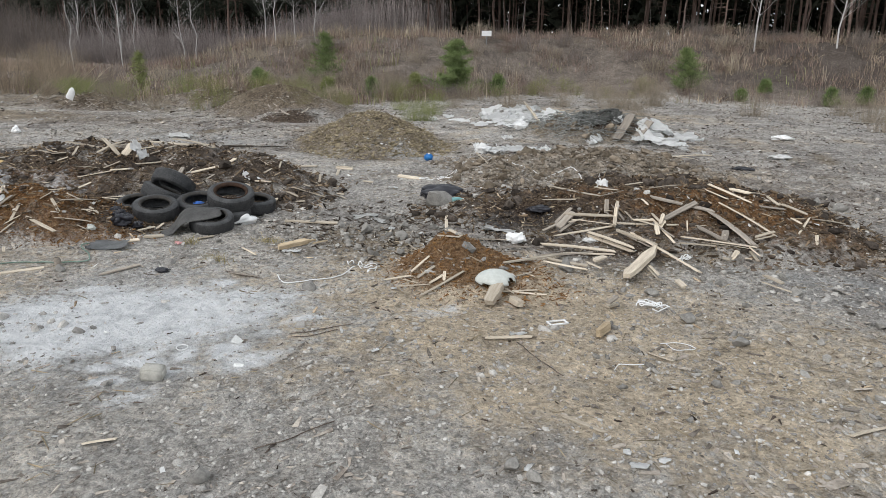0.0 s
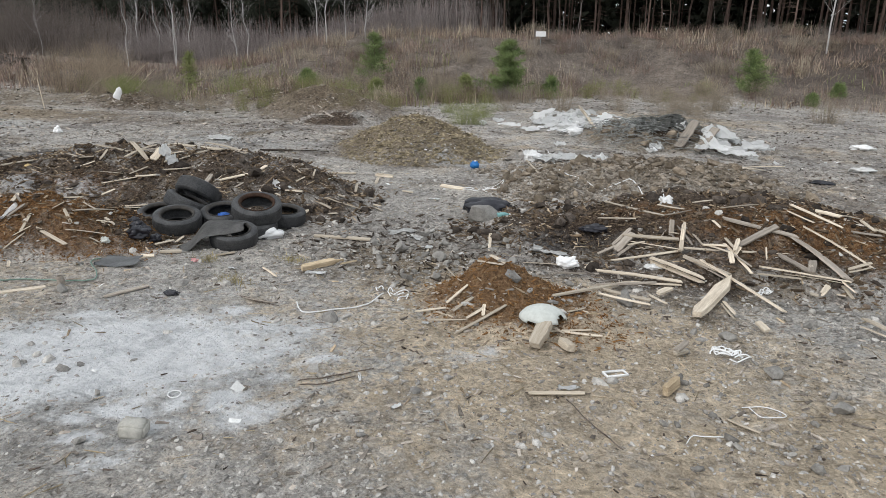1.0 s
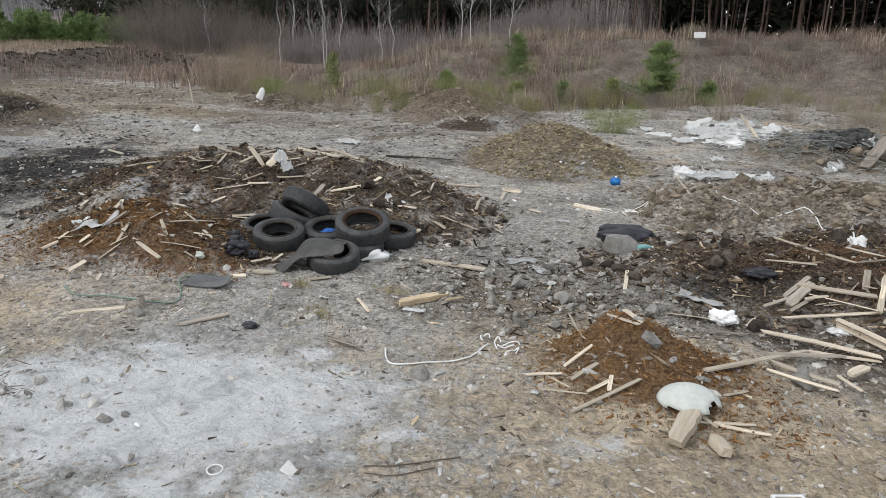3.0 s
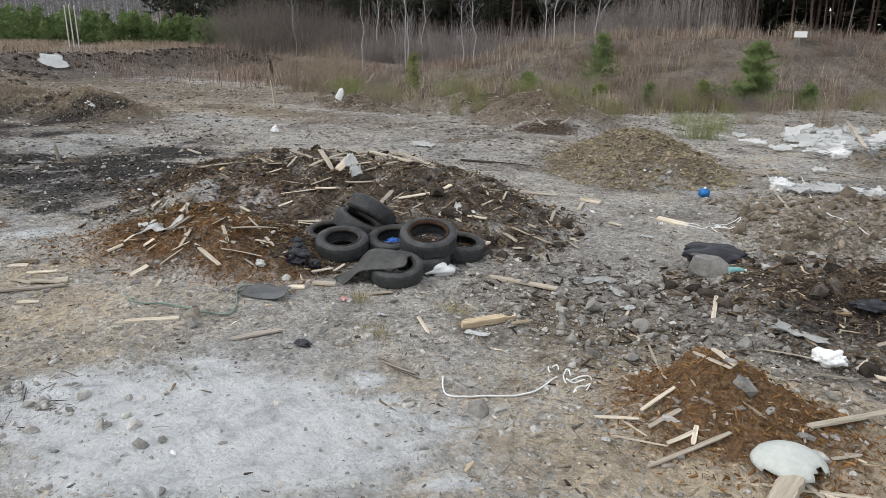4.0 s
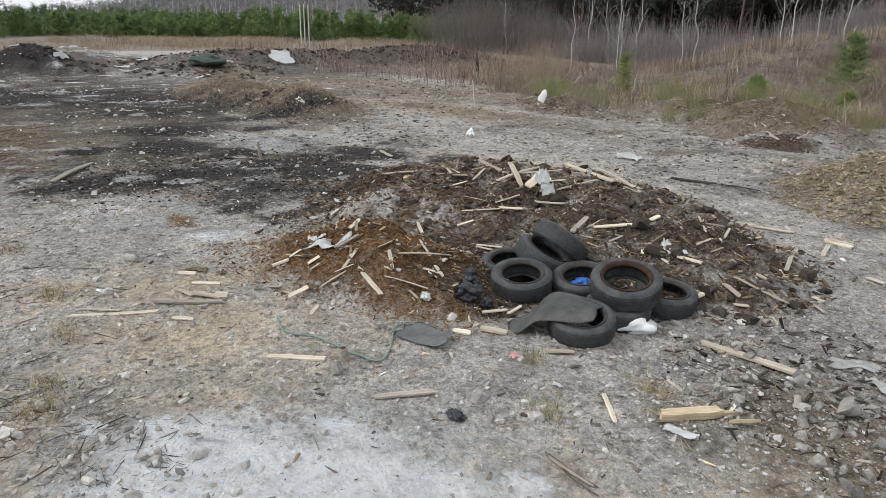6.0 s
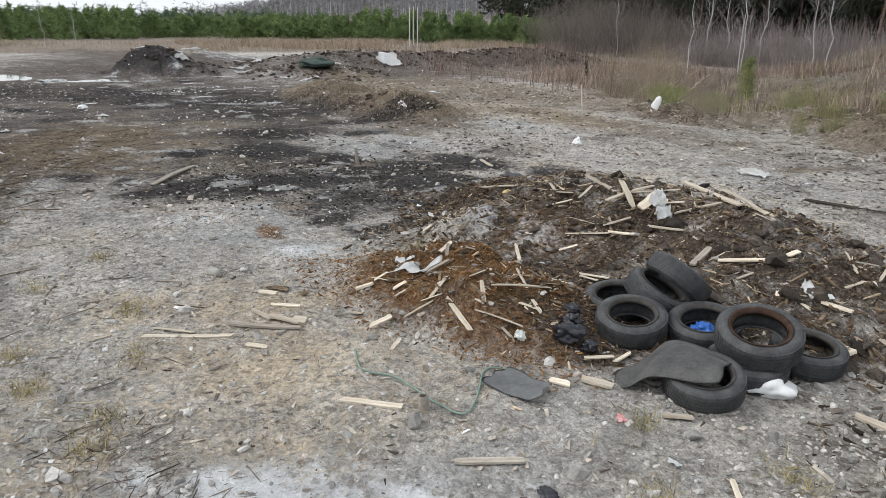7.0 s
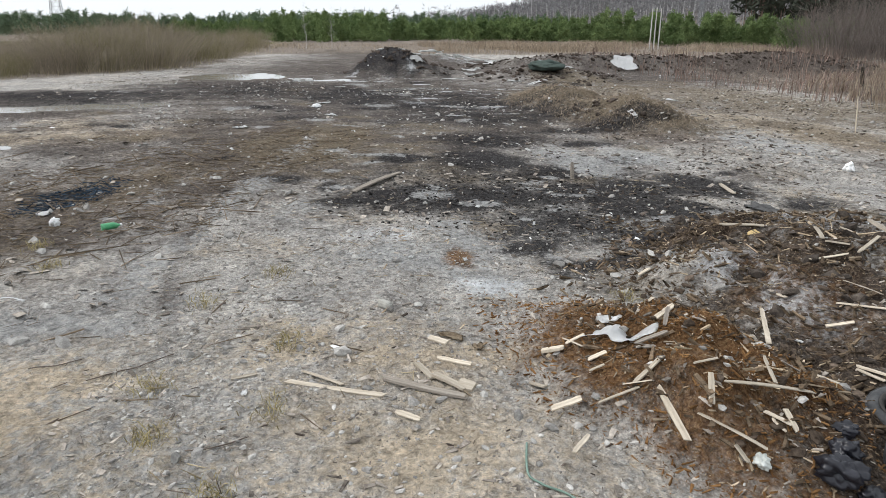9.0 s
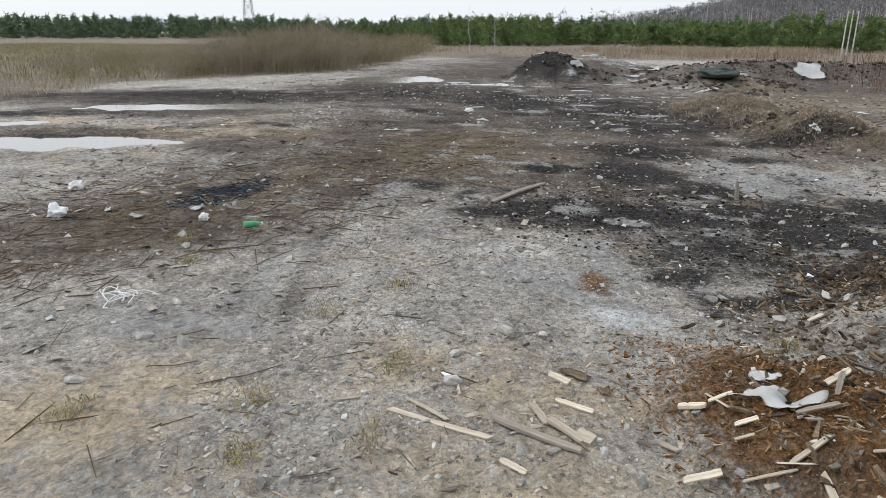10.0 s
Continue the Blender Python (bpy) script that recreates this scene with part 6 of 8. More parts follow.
for x1, y1, x2, y2, w in ((-4.12, 5.26, -3.92, 5.42, 0.09), (-3.48, 5.48, -3.36, 5.66, 0.07), (-4.20, 5.02, -4.06, 5.12, 0.06), (-6.74, 3.36, -6.60, 3.50, 0.06), (-5.95, 4.02, -5.86, 4.12, 0.05)):
    plank(x1, y1, x2, y2, w, M_WOOD, "flat pale wood flake lying on soil", group="wood offcuts", lift=0.01)
sheet(-2.11, 5.41, 0.28, 0.13, 0.05, "torn white film on stony soil", 301, 20, M_WHITE)
sheet(-2.05, 7.55, 0.5, 0.22, 0.07, "dirty pale film among broken stones", 302, 30)
sheet(-1.75, 7.35, 0.34, 0.16, 0.06, "dirty pale film among broken stones", 303, -20)
sheet(-1.45, 7.0, 0.2, 0.12, 0.05, "white scrap among broken stones", 304, 50, M_WHITE)
sheet(-2.37, 9.47, 0.22, 0.12, 0.05, "white scrap lying on gravel", 305, 10, M_WHITE)
sheet(-10.64, -2.46, 0.24, 0.1, 0.05, "white plastic scrap on matted grass", 306, 20, M_WHITE)
sheet(-10.3, -1.87, 0.3, 0.14, 0.08, "pale film on matted grass", 307, 60)
sheet(-10.85, -1.28, 0.26, 0.2, 0.12, "crumpled white film on matted grass", 308, 10, M_WHITE)
sheet(-8.68, 3.94, 0.1, 0.06, 0.03, "small white scrap on gravel", 309, 10, M_WHITE)
sheet(-8.85, 3.36, 0.08, 0.06, 0.03, "small white scrap on gravel", 310, 70, M_WHITE)


def stub(x, y, w, h, label, material):
    v = []
    for z, k in ((-0.05, 1.0), (h * 0.6, 0.95), (h, 0.7)):
        v.append(((0, 0, z), w / 2 * k))
    put("stake", tube_mesh("stake", [v], 7), material, pose(x, y, zat(x, y), 4, -3, 0), label=label, category="stake")


stub(-12.93, 6.40, 0.07, 0.28, "short pale stake standing in grey ash", M_OLD)
stub(-4.2, 4.0, 0.08, 0.10, "short grey stump on gravel", M_OLD)
stub(-28.4, 23.0, 0.16, 0.75, "charred post standing in dry grass", M_DARKWOOD)
stub(-17.9, 15.2, 0.03, 0.9, "thin pale stake standing in dry soil", M_WOOD)
stub(-6.1, -0.9, 0.02, 0.4, "thin dry stalk standing in matted grass", M_WOOD)


# ---- loose stones, chips and litter ----
def strewn(name, n, box, density, seed, size, shapes, faces, material, label, tilt=0.5, flat=True, sink=0.1, aspect=(1, 0.75, 0.5)):
    """Many pieces over a box of ground, thinned by density(x, y) in 0..1."""
    r = np.random.default_rng(seed)
    x, y = r.uniform(box[0], box[1], n), r.uniform(box[2], box[3], n)
    wet = sum(smooth(2.6, 1.8, oval(x, y, *q)) for q in PUDDLES)
    keep = r.uniform(size=n) < density(x, y) * (wet < 0.3)
    x, y = x[keep], y[keep]
    s = size[0] * (size[1] / size[0]) ** (r.uniform(size=len(x)) ** 2.2)
    sc = np.stack([s * aspect[0], s * aspect[1], s * aspect[2]], -1) * r.uniform(0.75, 1.25, (len(x), 3))
    z = height(x, y) + sc[:, 2] * sink
    me = scatter(name, shapes, faces, np.stack([x, y, z], -1), turned(len(x), r, tilt), sc)
    return put(name, me, material, label=label, category=name.replace("_", " "), kind="stuff", flat=flat)


r_ = np.random.default_rng(5)
STONES = np.stack([ICO_V * r_.uniform(0.6, 1.15, (len(ICO_V), 1)) for _ in range(9)])
CUBE_F = np.array([(0, 1, 2, 3), (7, 6, 5, 4), (0, 4, 5, 1), (1, 5, 6, 2), (2, 6, 7, 3), (3, 7, 4, 0)])
CUBE = np.array([(-1, -1, -1), (1, -1, -1), (1, 1, -1), (-1, 1, -1), (-1, -1, 1), (1, -1, 1), (1, 1, 1), (-1, 1, 1)], float)
SLIVERS = np.stack([CUBE * np.where(CUBE[:, :1] > 0, [1, r_.uniform(0.2, 0.9), 0.7], [1, 1, 1]) + r_.uniform(-0.12, 0.12, (8, 3)) for _ in range(9)])


def on_mulch(x, y):
    m = np.zeros_like(x)
    for cx, cy, rx, ry, rot in ((-7.0, 7.8, 3.3, 2.4, 20), (-4.6, 8.1, 1.9, 1.6, 30), (-5.6, 5.7, 1.7, 1.1, 30), (2.5, 8.9, 2.8, 2.1, 5), (0.2, 8.6, 1.7, 1.0, 20)):
        m = np.maximum(m, smooth(1.25, 0.6, oval(x, y, cx, cy, rx, ry, rot, 0.5, 3)))
    return m


def on_saw(x, y):
    m = np.zeros_like(x)
    for cx, cy, rx, ry, rot in ((-6.0, 5.0, 1.5, 0.9, 35), (0.15, 5.4, 1.0, 0.85, 0), (-5.0, 5.0, 0.9, 0.5, 20)):
        m = np.maximum(m, smooth(1.6, 0.4, oval(x, y, cx, cy, rx, ry, rot, 0.5, 3)))
    return m


def stony(x, y):
    base = 0.35 + 0.65 * smooth(0.4, 0.65, fbm(x / 1.6, y / 1.6, 77))
    rubble = np.maximum(smooth(2.0, 0.4, oval(x, y, -1.5, 6.8, 1.7, 1.5, 0, 0.5, 4)), smooth(1.6, 0.5, oval(x, y, 0.5, 12.6, 3.0, 2.0, 10, 0.5, 4)))
    return np.clip(base + rubble, 0, 1) * (1 - 0.75 * np.maximum(on_mulch(x, y), on_saw(x, y))) * (1 - 0.8 * ashen(x, y)) * (1 - 0.7 * dark_soil(x, y))


strewn("gravel", 58000, (-10, 6, 1.0, 9), stony, 1, (0.006, 0.030), STONES, ICO_F, M_STONE, "grey gravel stones strewn on soil")
strewn("coarse_gravel", 5200, (-13, 7, 1.0, 15), stony, 2, (0.015, 0.065), STONES, ICO_F, M_STONE, "coarse grey stones strewn on soil")
strewn("far_stones", 5200, (-26, 12, -8, 26), lambda x, y: smooth(0.3, 0.7, fbm(x / 3, y / 3, 5)) * (1 - 0.75 * dark_soil(x, y)), 3, (0.03, 0.10), STONES, ICO_F, M_STONE, "stones and clods scattered over the yard")
strewn("heap_stones", 11000, (-7.2, -2.2, 11.8, 16.6), lambda x, y: smooth(1.15, 0.5, oval(x, y, -4.75, 14.2, 1.95, 1.95, 0, 0.4, 3)), 4, (0.014, 0.07), STONES, ICO_F, simple("earthy_stone", (0.17, 0.138, 0.09), (0.41, 0.345, 0.235), 14, 0.95, 0.3, 0.006, per="island", vary=0.45), "brown stones and clods of an earth heap")
strewn("rubble_stones", 11000, (-2.6, 3.8, 9.8, 15.0), lambda x, y: np.maximum(smooth(1.2, 0.5, oval(x, y, 0.5, 13.0, 3.0, 1.8, 10, 0.4, 3)), smooth(1.3, 0.5, oval(x, y, -0.8, 11.1, 1.2, 0.9, 20, 0.4, 3))), 14, (0.018, 0.085), STONES, ICO_F, simple("rubble", (0.14, 0.115, 0.09), (0.36, 0.315, 0.26), 14, 0.95, 0.3, 0.006, per="island", vary=0.5), "brown and grey clods of a rubble heap")
strewn("heap_straw", 5000, (-7.2, -2.2, 11.8, 16.6), lambda x, y: smooth(1.15, 0.5, oval(x, y, -4.75, 14.2, 1.95, 1.95, 0, 0.4, 3)), 44, (0.03, 0.14), SLIVERS, CUBE_F, simple("heap_straw", (0.2, 0.16, 0.10), (0.5, 0.42, 0.28), 9, 0.9, 0.0, per="island", vary=0.5), "dry straw and roots on an earth heap", 0.5, True, 1.2, (1, 0.08, 0.06))
strewn("rubble_lumps", 1500, (-3.0, 4.6, 9.8, 19.6), lambda x, y: np.clip(smooth(1.2, 0.4, oval(x, y, 0.7, 12.9, 2.9, 1.6, 10, 0.4, 3)) + smooth(1.3, 0.5, oval(x, y, -0.8, 11.1, 1.2, 0.9, 20, 0.4, 3)) + smooth(1.2, 0.4, oval(x, y, 0.2, 18.4, 2.2, 1.2, 10, 0.4, 3)), 0, 1), 54, (0.05, 0.2), STONES, ICO_F, simple("rubble_lump", (0.11, 0.085, 0.062), (0.33, 0.275, 0.21), 9, 0.95, 0.5, 0.02, per="island", vary=0.5), "lumps of earth and rubble on low heaps", 0.8, True, 0.2, (1, 0.8, 0.6))
DARK_TWIG = simple("dark_twig", (0.025, 0.02, 0.017), (0.15, 0.12, 0.095), 6, 0.95, 0.0, per="island", vary=0.6)
BROKEN = simple("broken_stone", (0.17, 0.16, 0.145), (0.42, 0.40, 0.365), 12.0, 0.9, 0.5, 0.01, per="island", vary=0.4)
strewn("broken_stones", 1500, (-3.6, 0.8, 5.4, 8.4), lambda x, y: smooth(1.3, 0.4, oval(x, y, -1.5, 6.8, 1.7, 1.2, 0, 0.6, 4)), 47, (0.014, 0.075), STONES, ICO_F, BROKEN, "broken grey stones in a rubble patch", 0.8, True, 0.25, (1, 0.75, 0.6))
strewn("loose_stones", 900, (1.5, 6.0, 3.2, 7.2), lambda x, y: 0.25 + 0.75 * smooth(0.5, 0.65, fbm(x / 0.8, y / 0.8, 108)), 48, (0.015, 0.07), STONES, ICO_F, BROKEN, "broken grey stones on sandy gravel", 0.8, True, 0.25, (1, 0.75, 0.6))
strewn("twig_litter", 2600, (-5.6, -2.8, 1.2, 3.2), lambda x, y: smooth(1.4, 0.3, oval(x, y, -4.15, 2.15, 0.95, 0.42, 30, 0.6, 4)), 149, (0.02, 0.12), SLIVERS, CUBE_F, simple("litter_twig", (0.05, 0.04, 0.033), (0.27, 0.22, 0.18), 6, 0.95, 0.0, per="island", vary=0.5), "dark twigs and stalks littered on gravel", 0.2, True, 1.0, (1, 0.03, 0.03))
strewn("litter_stones", 420, (-5.6, -2.6, 1.0, 3.2), lambda x, y: smooth(1.5, 0.3, oval(x, y, -4.0, 2.05, 1.1, 0.6, 30, 0.6, 4)), 150, (0.02, 0.075), STONES, ICO_F, M_STONE, "pale stones among dark twigs", 0.8, True, 0.25, (1, 0.75, 0.6))
strewn("rubble_twigs", 1800, (-3.6, 0.8, 5.4, 8.6), lambda x, y: smooth(1.4, 0.4, oval(x, y, -1.4, 7.0, 1.9, 1.3, 0, 0.6, 4)), 49, (0.02, 0.10), SLIVERS, CUBE_F, DARK_TWIG, "dark twigs and bark in a rubble patch", 0.5, True, 0.9, (1, 0.14, 0.1))
strewn("wood_chips", 9000, (-10, 6, 3.0, 11), lambda x, y: np.clip(0.6 * on_mulch(x, y) + 0.8 * on_saw(x, y) + 0.06, 0, 1), 5, (0.015, 0.075), SLIVERS, CUBE_F, M_CHIP, "pale wood chips and splinters in mulch", 0.5, True, 0.9, (1, 0.17, 0.07))
strewn("bark_mulch", 30000, (-10.5, 5.6, 4.0, 11.5), lambda x, y: on_mulch(x, y), 6, (0.015, 0.085), SLIVERS, CUBE_F, M_FIBRE, "dark brown bark fibres and crumbs", 0.7, True, 0.6, (1, 0.22, 0.16))
strewn("sawdust_fibres", 30000, (-8, 1.8, 3.8, 7.2), on_saw, 7, (0.008, 0.04), SLIVERS, CUBE_F, M_SAWFIBRE, "orange-brown sawdust fibres and clumps", 0.7, True, 0.6, (1, 0.22, 0.16))
strewn("straw_litter", 16000, (-13, 6.5, 0.8, 13), lambda x, y: np.clip(0.12 + 0.7 * smooth(0.45, 0.7, fbm(x / 1.1, y / 1.1, 41)), 0, 1) * (1 - 0.9 * ashen(x, y)), 8, (0.02, 0.10), SLIVERS, CUBE_F, simple("straw", (0.2, 0.155, 0.10), (0.5, 0.42, 0.29), 9, 0.9, 0.0, per="island", vary=0.55), "dry straw, twigs and splinters on gravel", 0.16, True, 1.0, (1, 0.05, 0.04))
strewn("dead_stalks", 16000, (-20, -4.5, -7.5, 3.0), lambda x, y: np.clip(0.05 + smooth(1.3, 0.5, oval(x, y, -11, -1.5, 5.5, 2.2, 150, 0.6, 5)) + 0.6 * smooth(1.3, 0.4, oval(x, y, -16, 1.5, 4, 2, 130, 0.6, 5)), 0, 1), 9, (0.06, 0.32), SLIVERS, CUBE_F, simple("dead_stalk", (0.10, 0.075, 0.055), (0.30, 0.235, 0.165), 4, 0.95, 0.0, per="island", vary=0.5), "matted dead stalks lying on dark soil", 0.22, True, 1.5, (1, 0.022, 0.02))
PAPER = np.stack([CUBE * [1, 0.8, 0.12] + r_.uniform(-0.3, 0.3, (8, 3)) for _ in range(7)])
DEBRIS = simple("mixed_debris", (0.14, 0.115, 0.095), (0.56, 0.50, 0.43), 5, 0.95, 0.0, per="island", vary=0.6)
strewn("yard_debris", 18000, (-14, 8, 0.8, 16), lambda x, y: (0.15 + 0.85 * smooth(0.4, 0.65, fbm(x / 0.9, y / 0.9, 93))) * (1 - 0.95 * ashen(x, y)) * (1 - 0.7 * dark_soil(x, y)), 15, (0.012, 0.06), SLIVERS, CUBE_F, DEBRIS, "trodden bark, twigs and crumbs on gravel", 0.3, True, 0.5, (1, 0.35, 0.1))
FLAKES = np.stack([np.array([(-1, -1, 0), (1, -0.6, 0.05), (0.8, 1, 0), (-1, 0.7, 0.1)]) + r_.uniform(-0.35, 0.35, (4, 3)) * [1, 1, 0.3] for _ in range(9)])
FLAKE_F = np.array([(0, 1, 2, 3)])
DARK_BITS = simple("dark_bits", (0.045, 0.036, 0.03), (0.19, 0.152, 0.125), 5, 0.95, 0.0, per="island", vary=0.6)
strewn("dark_crumbs", 17000, (-15, 9, 0.8, 17), lambda x, y: (0.1 + 0.9 * smooth(0.5, 0.68, fbm(x / 0.6, y / 0.6, 105))) * (1 - 0.92 * ashen(x, y)), 45, (0.008, 0.038), SLIVERS, CUBE_F, DARK_BITS, "dark bark crumbs and twigs on gravel", 0.35, True, 0.7, (1, 0.28, 0.16))
strewn("far_crumbs", 36000, (-30, 14, 5, 33), lambda x, y: (0.1 + 0.9 * smooth(0.5, 0.66, fbm(x / 1.1, y / 1.1, 106))) * (np.hypot(x + 2, y - 4) > 9), 46, (0.015, 0.065), SLIVERS, CUBE_F, DARK_BITS, "dark crumbs and twigs over the far yard", 0.35, True, 0.7, (1, 0.3, 0.2))
strewn("yard_flakes", 60000, (-14, 9, 0.8, 17), lambda x, y: (0.25 + 0.75 * smooth(0.4, 0.62, fbm(x / 0.7, y / 0.7, 95))) * (1 - 0.8 * ashen(x, y)) * (1 - 0.8 * dark_soil(x, y)), 38, (0.006, 0.032), FLAKES, FLAKE_F, DEBRIS, "small flakes of bark and dirt on gravel", 0.35, True, 0.4, (1, 0.5, 0.6))
strewn("far_flakes", 120000, (-50, 16, -8, 36), lambda x, y: (0.2 + 0.8 * smooth(0.4, 0.62, fbm(x / 1.2, y / 1.2, 96))) * (np.hypot(x + 3, y - 6) > 7) * (1 - 0.88 * dark_soil(x, y)) * (1 - 0.7 * ashen(x, y)), 39, (0.02, 0.085), FLAKES, FLAKE_F, DEBRIS, "small flakes and crumbs over the yard", 0.35, True, 0.4, (1, 0.5, 0.6))
strewn("far_debris", 16000, (-48, 14, -7, 34), lambda x, y: (0.15 + 0.85 * smooth(0.42, 0.65, fbm(x / 1.8, y / 1.8, 94))) * (np.hypot(x + 3, y - 6) > 9) * (1 - 0.8 * dark_soil(x, y)), 16, (0.02, 0.10), SLIVERS, CUBE_F, DEBRIS, "scattered crumbs and twigs over the yard", 0.3, True, 0.5, (1, 0.4, 0.14))
DARK_DEBRIS = simple("dark_debris", (0.045, 0.038, 0.033), (0.20, 0.165, 0.14), 5, 0.95, 0.0, per="island", vary=0.6)
strewn("mud_flakes", 60000, (-50, 2, -9, 20), lambda x, y: dark_soil(x, y) * (0.25 + 0.75 * smooth(0.4, 0.62, fbm(x / 1.2, y / 1.2, 97))), 41, (0.012, 0.055), FLAKES, FLAKE_F, DARK_DEBRIS, "dark crumbs and flakes on mud and char", 0.3, True, 0.5, (1, 0.5, 0.7))
strewn("mud_clods", 5000, (-46, -8, -9, 14), lambda x, y: dark_soil(x, y) * smooth(0.45, 0.65, fbm(x / 1.5, y / 1.5, 98)), 42, (0.012, 0.042), STONES, ICO_F, DARK_DEBRIS, "small dark clods on trodden mud")
strewn("dark_clods", 12000, (-46, -16, 0, 36), lambda x, y: np.clip(sum(smooth(1.25, 0.5, oval(x, y, *q)) for q in ((-37.3, 4.6, 3.0, 2.2, 40), (-41.5, 17, 2.6, 9, -8), (-41, 27, 3, 9, 10), (-19.4, 9.0, 1.6, 0.8, 20), (-34.5, 11.5, 3.5, 4, 20))), 0, 1), 17, (0.05, 0.20), STONES, ICO_F, simple("dark_clod", (0.045, 0.036, 0.03), (0.15, 0.12, 0.10), 6, 0.95, 0.0, per="island", vary=0.5), "dark soil clods of the far heaps")
strewn("heap_lumps", 700, (-10, 5.6, 6.3, 10.6), on_mulch, 43, (0.05, 0.17), STONES, ICO_F, simple("heap_lump", (0.022, 0.018, 0.016), (0.13, 0.108, 0.09), 9, 0.95, 0.5, 0.02, per="island", vary=0.6), "dark earth and bark lumps in the mulch heaps", 0.6, True, 0.15, (1, 0.8, 0.55))
strewn("mulch_clods", 6500, (-10.5, 5.6, 4.0, 11.5), on_mulch, 18, (0.015, 0.07), STONES, ICO_F, simple("mulch_clod", (0.05, 0.036, 0.026), (0.20, 0.155, 0.12), 9, 0.95, 0.3, 0.01, per="island", vary=0.55), "earthy clods in the mulch heaps")
strewn("heap_litter", 6000, (-19, -7, 16, 23), lambda x, y: np.clip(sum(smooth(1.3, 0.6, oval(x, y, *q)) for q in ((-9.1, 18.2, 1.6, 1.0, 30), (-12.6, 21.2, 4.0, 1.8, 15), (-17, 17.8, 2.6, 1.2, 0))), 0, 1), 34, (0.03, 0.16), SLIVERS, CUBE_F, DEBRIS, "twigs and crumbs on low soil heaps", 0.5, True, 0.8, (1, 0.14, 0.1))
strewn("pale_splinters", 4200, (-10, 5.6, 4.0, 11), lambda x, y: on_mulch(x, y) * smooth(0.42, 0.62, fbm(x / 0.8, y / 0.8, 111)), 19, (0.025, 0.12), SLIVERS, CUBE_F, M_CHIP, "pale splinters strewn over mulch", 0.35, True, 1.5, (1, 0.09, 0.05))
strewn("burnt_fibre", 5200, (-13.4, -10.4, -2.3, -0.3), lambda x, y: smooth(1.2, 0.4, oval(x, y, -11.9, -1.3, 1.1, 0.5, 160, 0.5, 3)), 40, (0.02, 0.12), SLIVERS, CUBE_F, simple("burnt_fibre", (0.014, 0.022, 0.034), (0.075, 0.115, 0.16), 5, 0.8, 0.0, per="island", vary=0.6), "blue-black burnt fibres on dry grass", 0.4, True, 1.5, (1, 0.06, 0.05))
strewn("paper_scraps", 9000, (-40, 9, -8, 24), lambda x, y: 0.05 + 0.22 * dark_soil(x, y) * (x < -8) + 0.30 * smooth(0.45, 0.72, fbm(x / 2.5, y / 2.5, 91)), 10, (0.008, 0.05), PAPER, CUBE_F, simple("litter_white", (0.55, 0.55, 0.53), (0.82, 0.82, 0.8), 9, 0.7, 0.0, per="island", vary=0.45), "small white paper and plastic scraps", 0.5, True, 0.6)
strewn("mud_rubble", 3600, (-34, -8.5, -3, 12), lambda x, y: 0.15 + 0.85 * smooth(0.42, 0.62, fbm(x / 1.6, y / 1.6, 98)), 42, (0.02, 0.085), STONES, ICO_F, M_STONE, "pale stones and clods scattered over mud", 0.6, True, 0.2, (1, 0.8, 0.45))
strewn("char_lumps", 7000, (-15, -7.5, 1.5, 10), lambda x, y: np.clip(smooth(1.3, 0.5, oval(x, y, -11.3, 5.2, 1.8, 3.0, 0, 0.6, 5)), 0, 1), 11, (0.008, 0.045), STONES, ICO_F, simple("char_lump", (0.012, 0.011, 0.011), (0.06, 0.055, 0.05), 9, 0.9, 0.0, per="island", vary=0.6), "black char lumps on burnt soil")


# ---- grass and stalks ----
def blades(name, places, tall, width, lean, seed, material, label, category="dry grass"):
    """Upright bent blades, two quads each, in one mesh."""
    r = np.random.default_rng(seed)
    n = len(places)
    a, b = r.uniform(0, 2 * math.pi, n), r.uniform(0, 2 * math.pi, n)
    h = tall * r.uniform(0.45, 1.2, n)
    k = lean * r.uniform(0.1, 1.0, n) * h
    side = np.stack([np.cos(a), np.sin(a), 0 * a], -1) * (width * r.uniform(0.6, 1.4, n))[:, None] / 2
    bow = np.stack([np.cos(b), np.sin(b), 0 * b], -1) * k[:, None]
    up = np.zeros((n, 3))
    up[:, 2] = h
    p0, p1, p2 = places, places + up * 0.6 + bow * 0.35, places + up * np.where(lean > 0.9, 0.72, 0.97) + bow
    verts = np.stack([p0 - side, p0 + side, p1 + side * 0.8, p1 - side * 0.8, p2 + side * 0.2, p2 - side * 0.2], 1).reshape(-1, 3)
    i = np.arange(n)[:, None] * 6
    faces = np.concatenate([i + [0, 1, 2, 3], i + [3, 2, 4, 5]])
    return put(name, fast_mesh(name, verts, faces), material, label=label, category=category, kind="stuff", flat=True)


def spread(n, box, density, seed):
    r = np.random.default_rng(seed)
    x, y = r.uniform(box[0], box[1], n), r.uniform(box[2], box[3], n)
    keep = r.uniform(size=n) < density(x, y)
    x, y = x[keep], y[keep]
    return np.stack([x, y, height(x, y) - 0.02], -1)


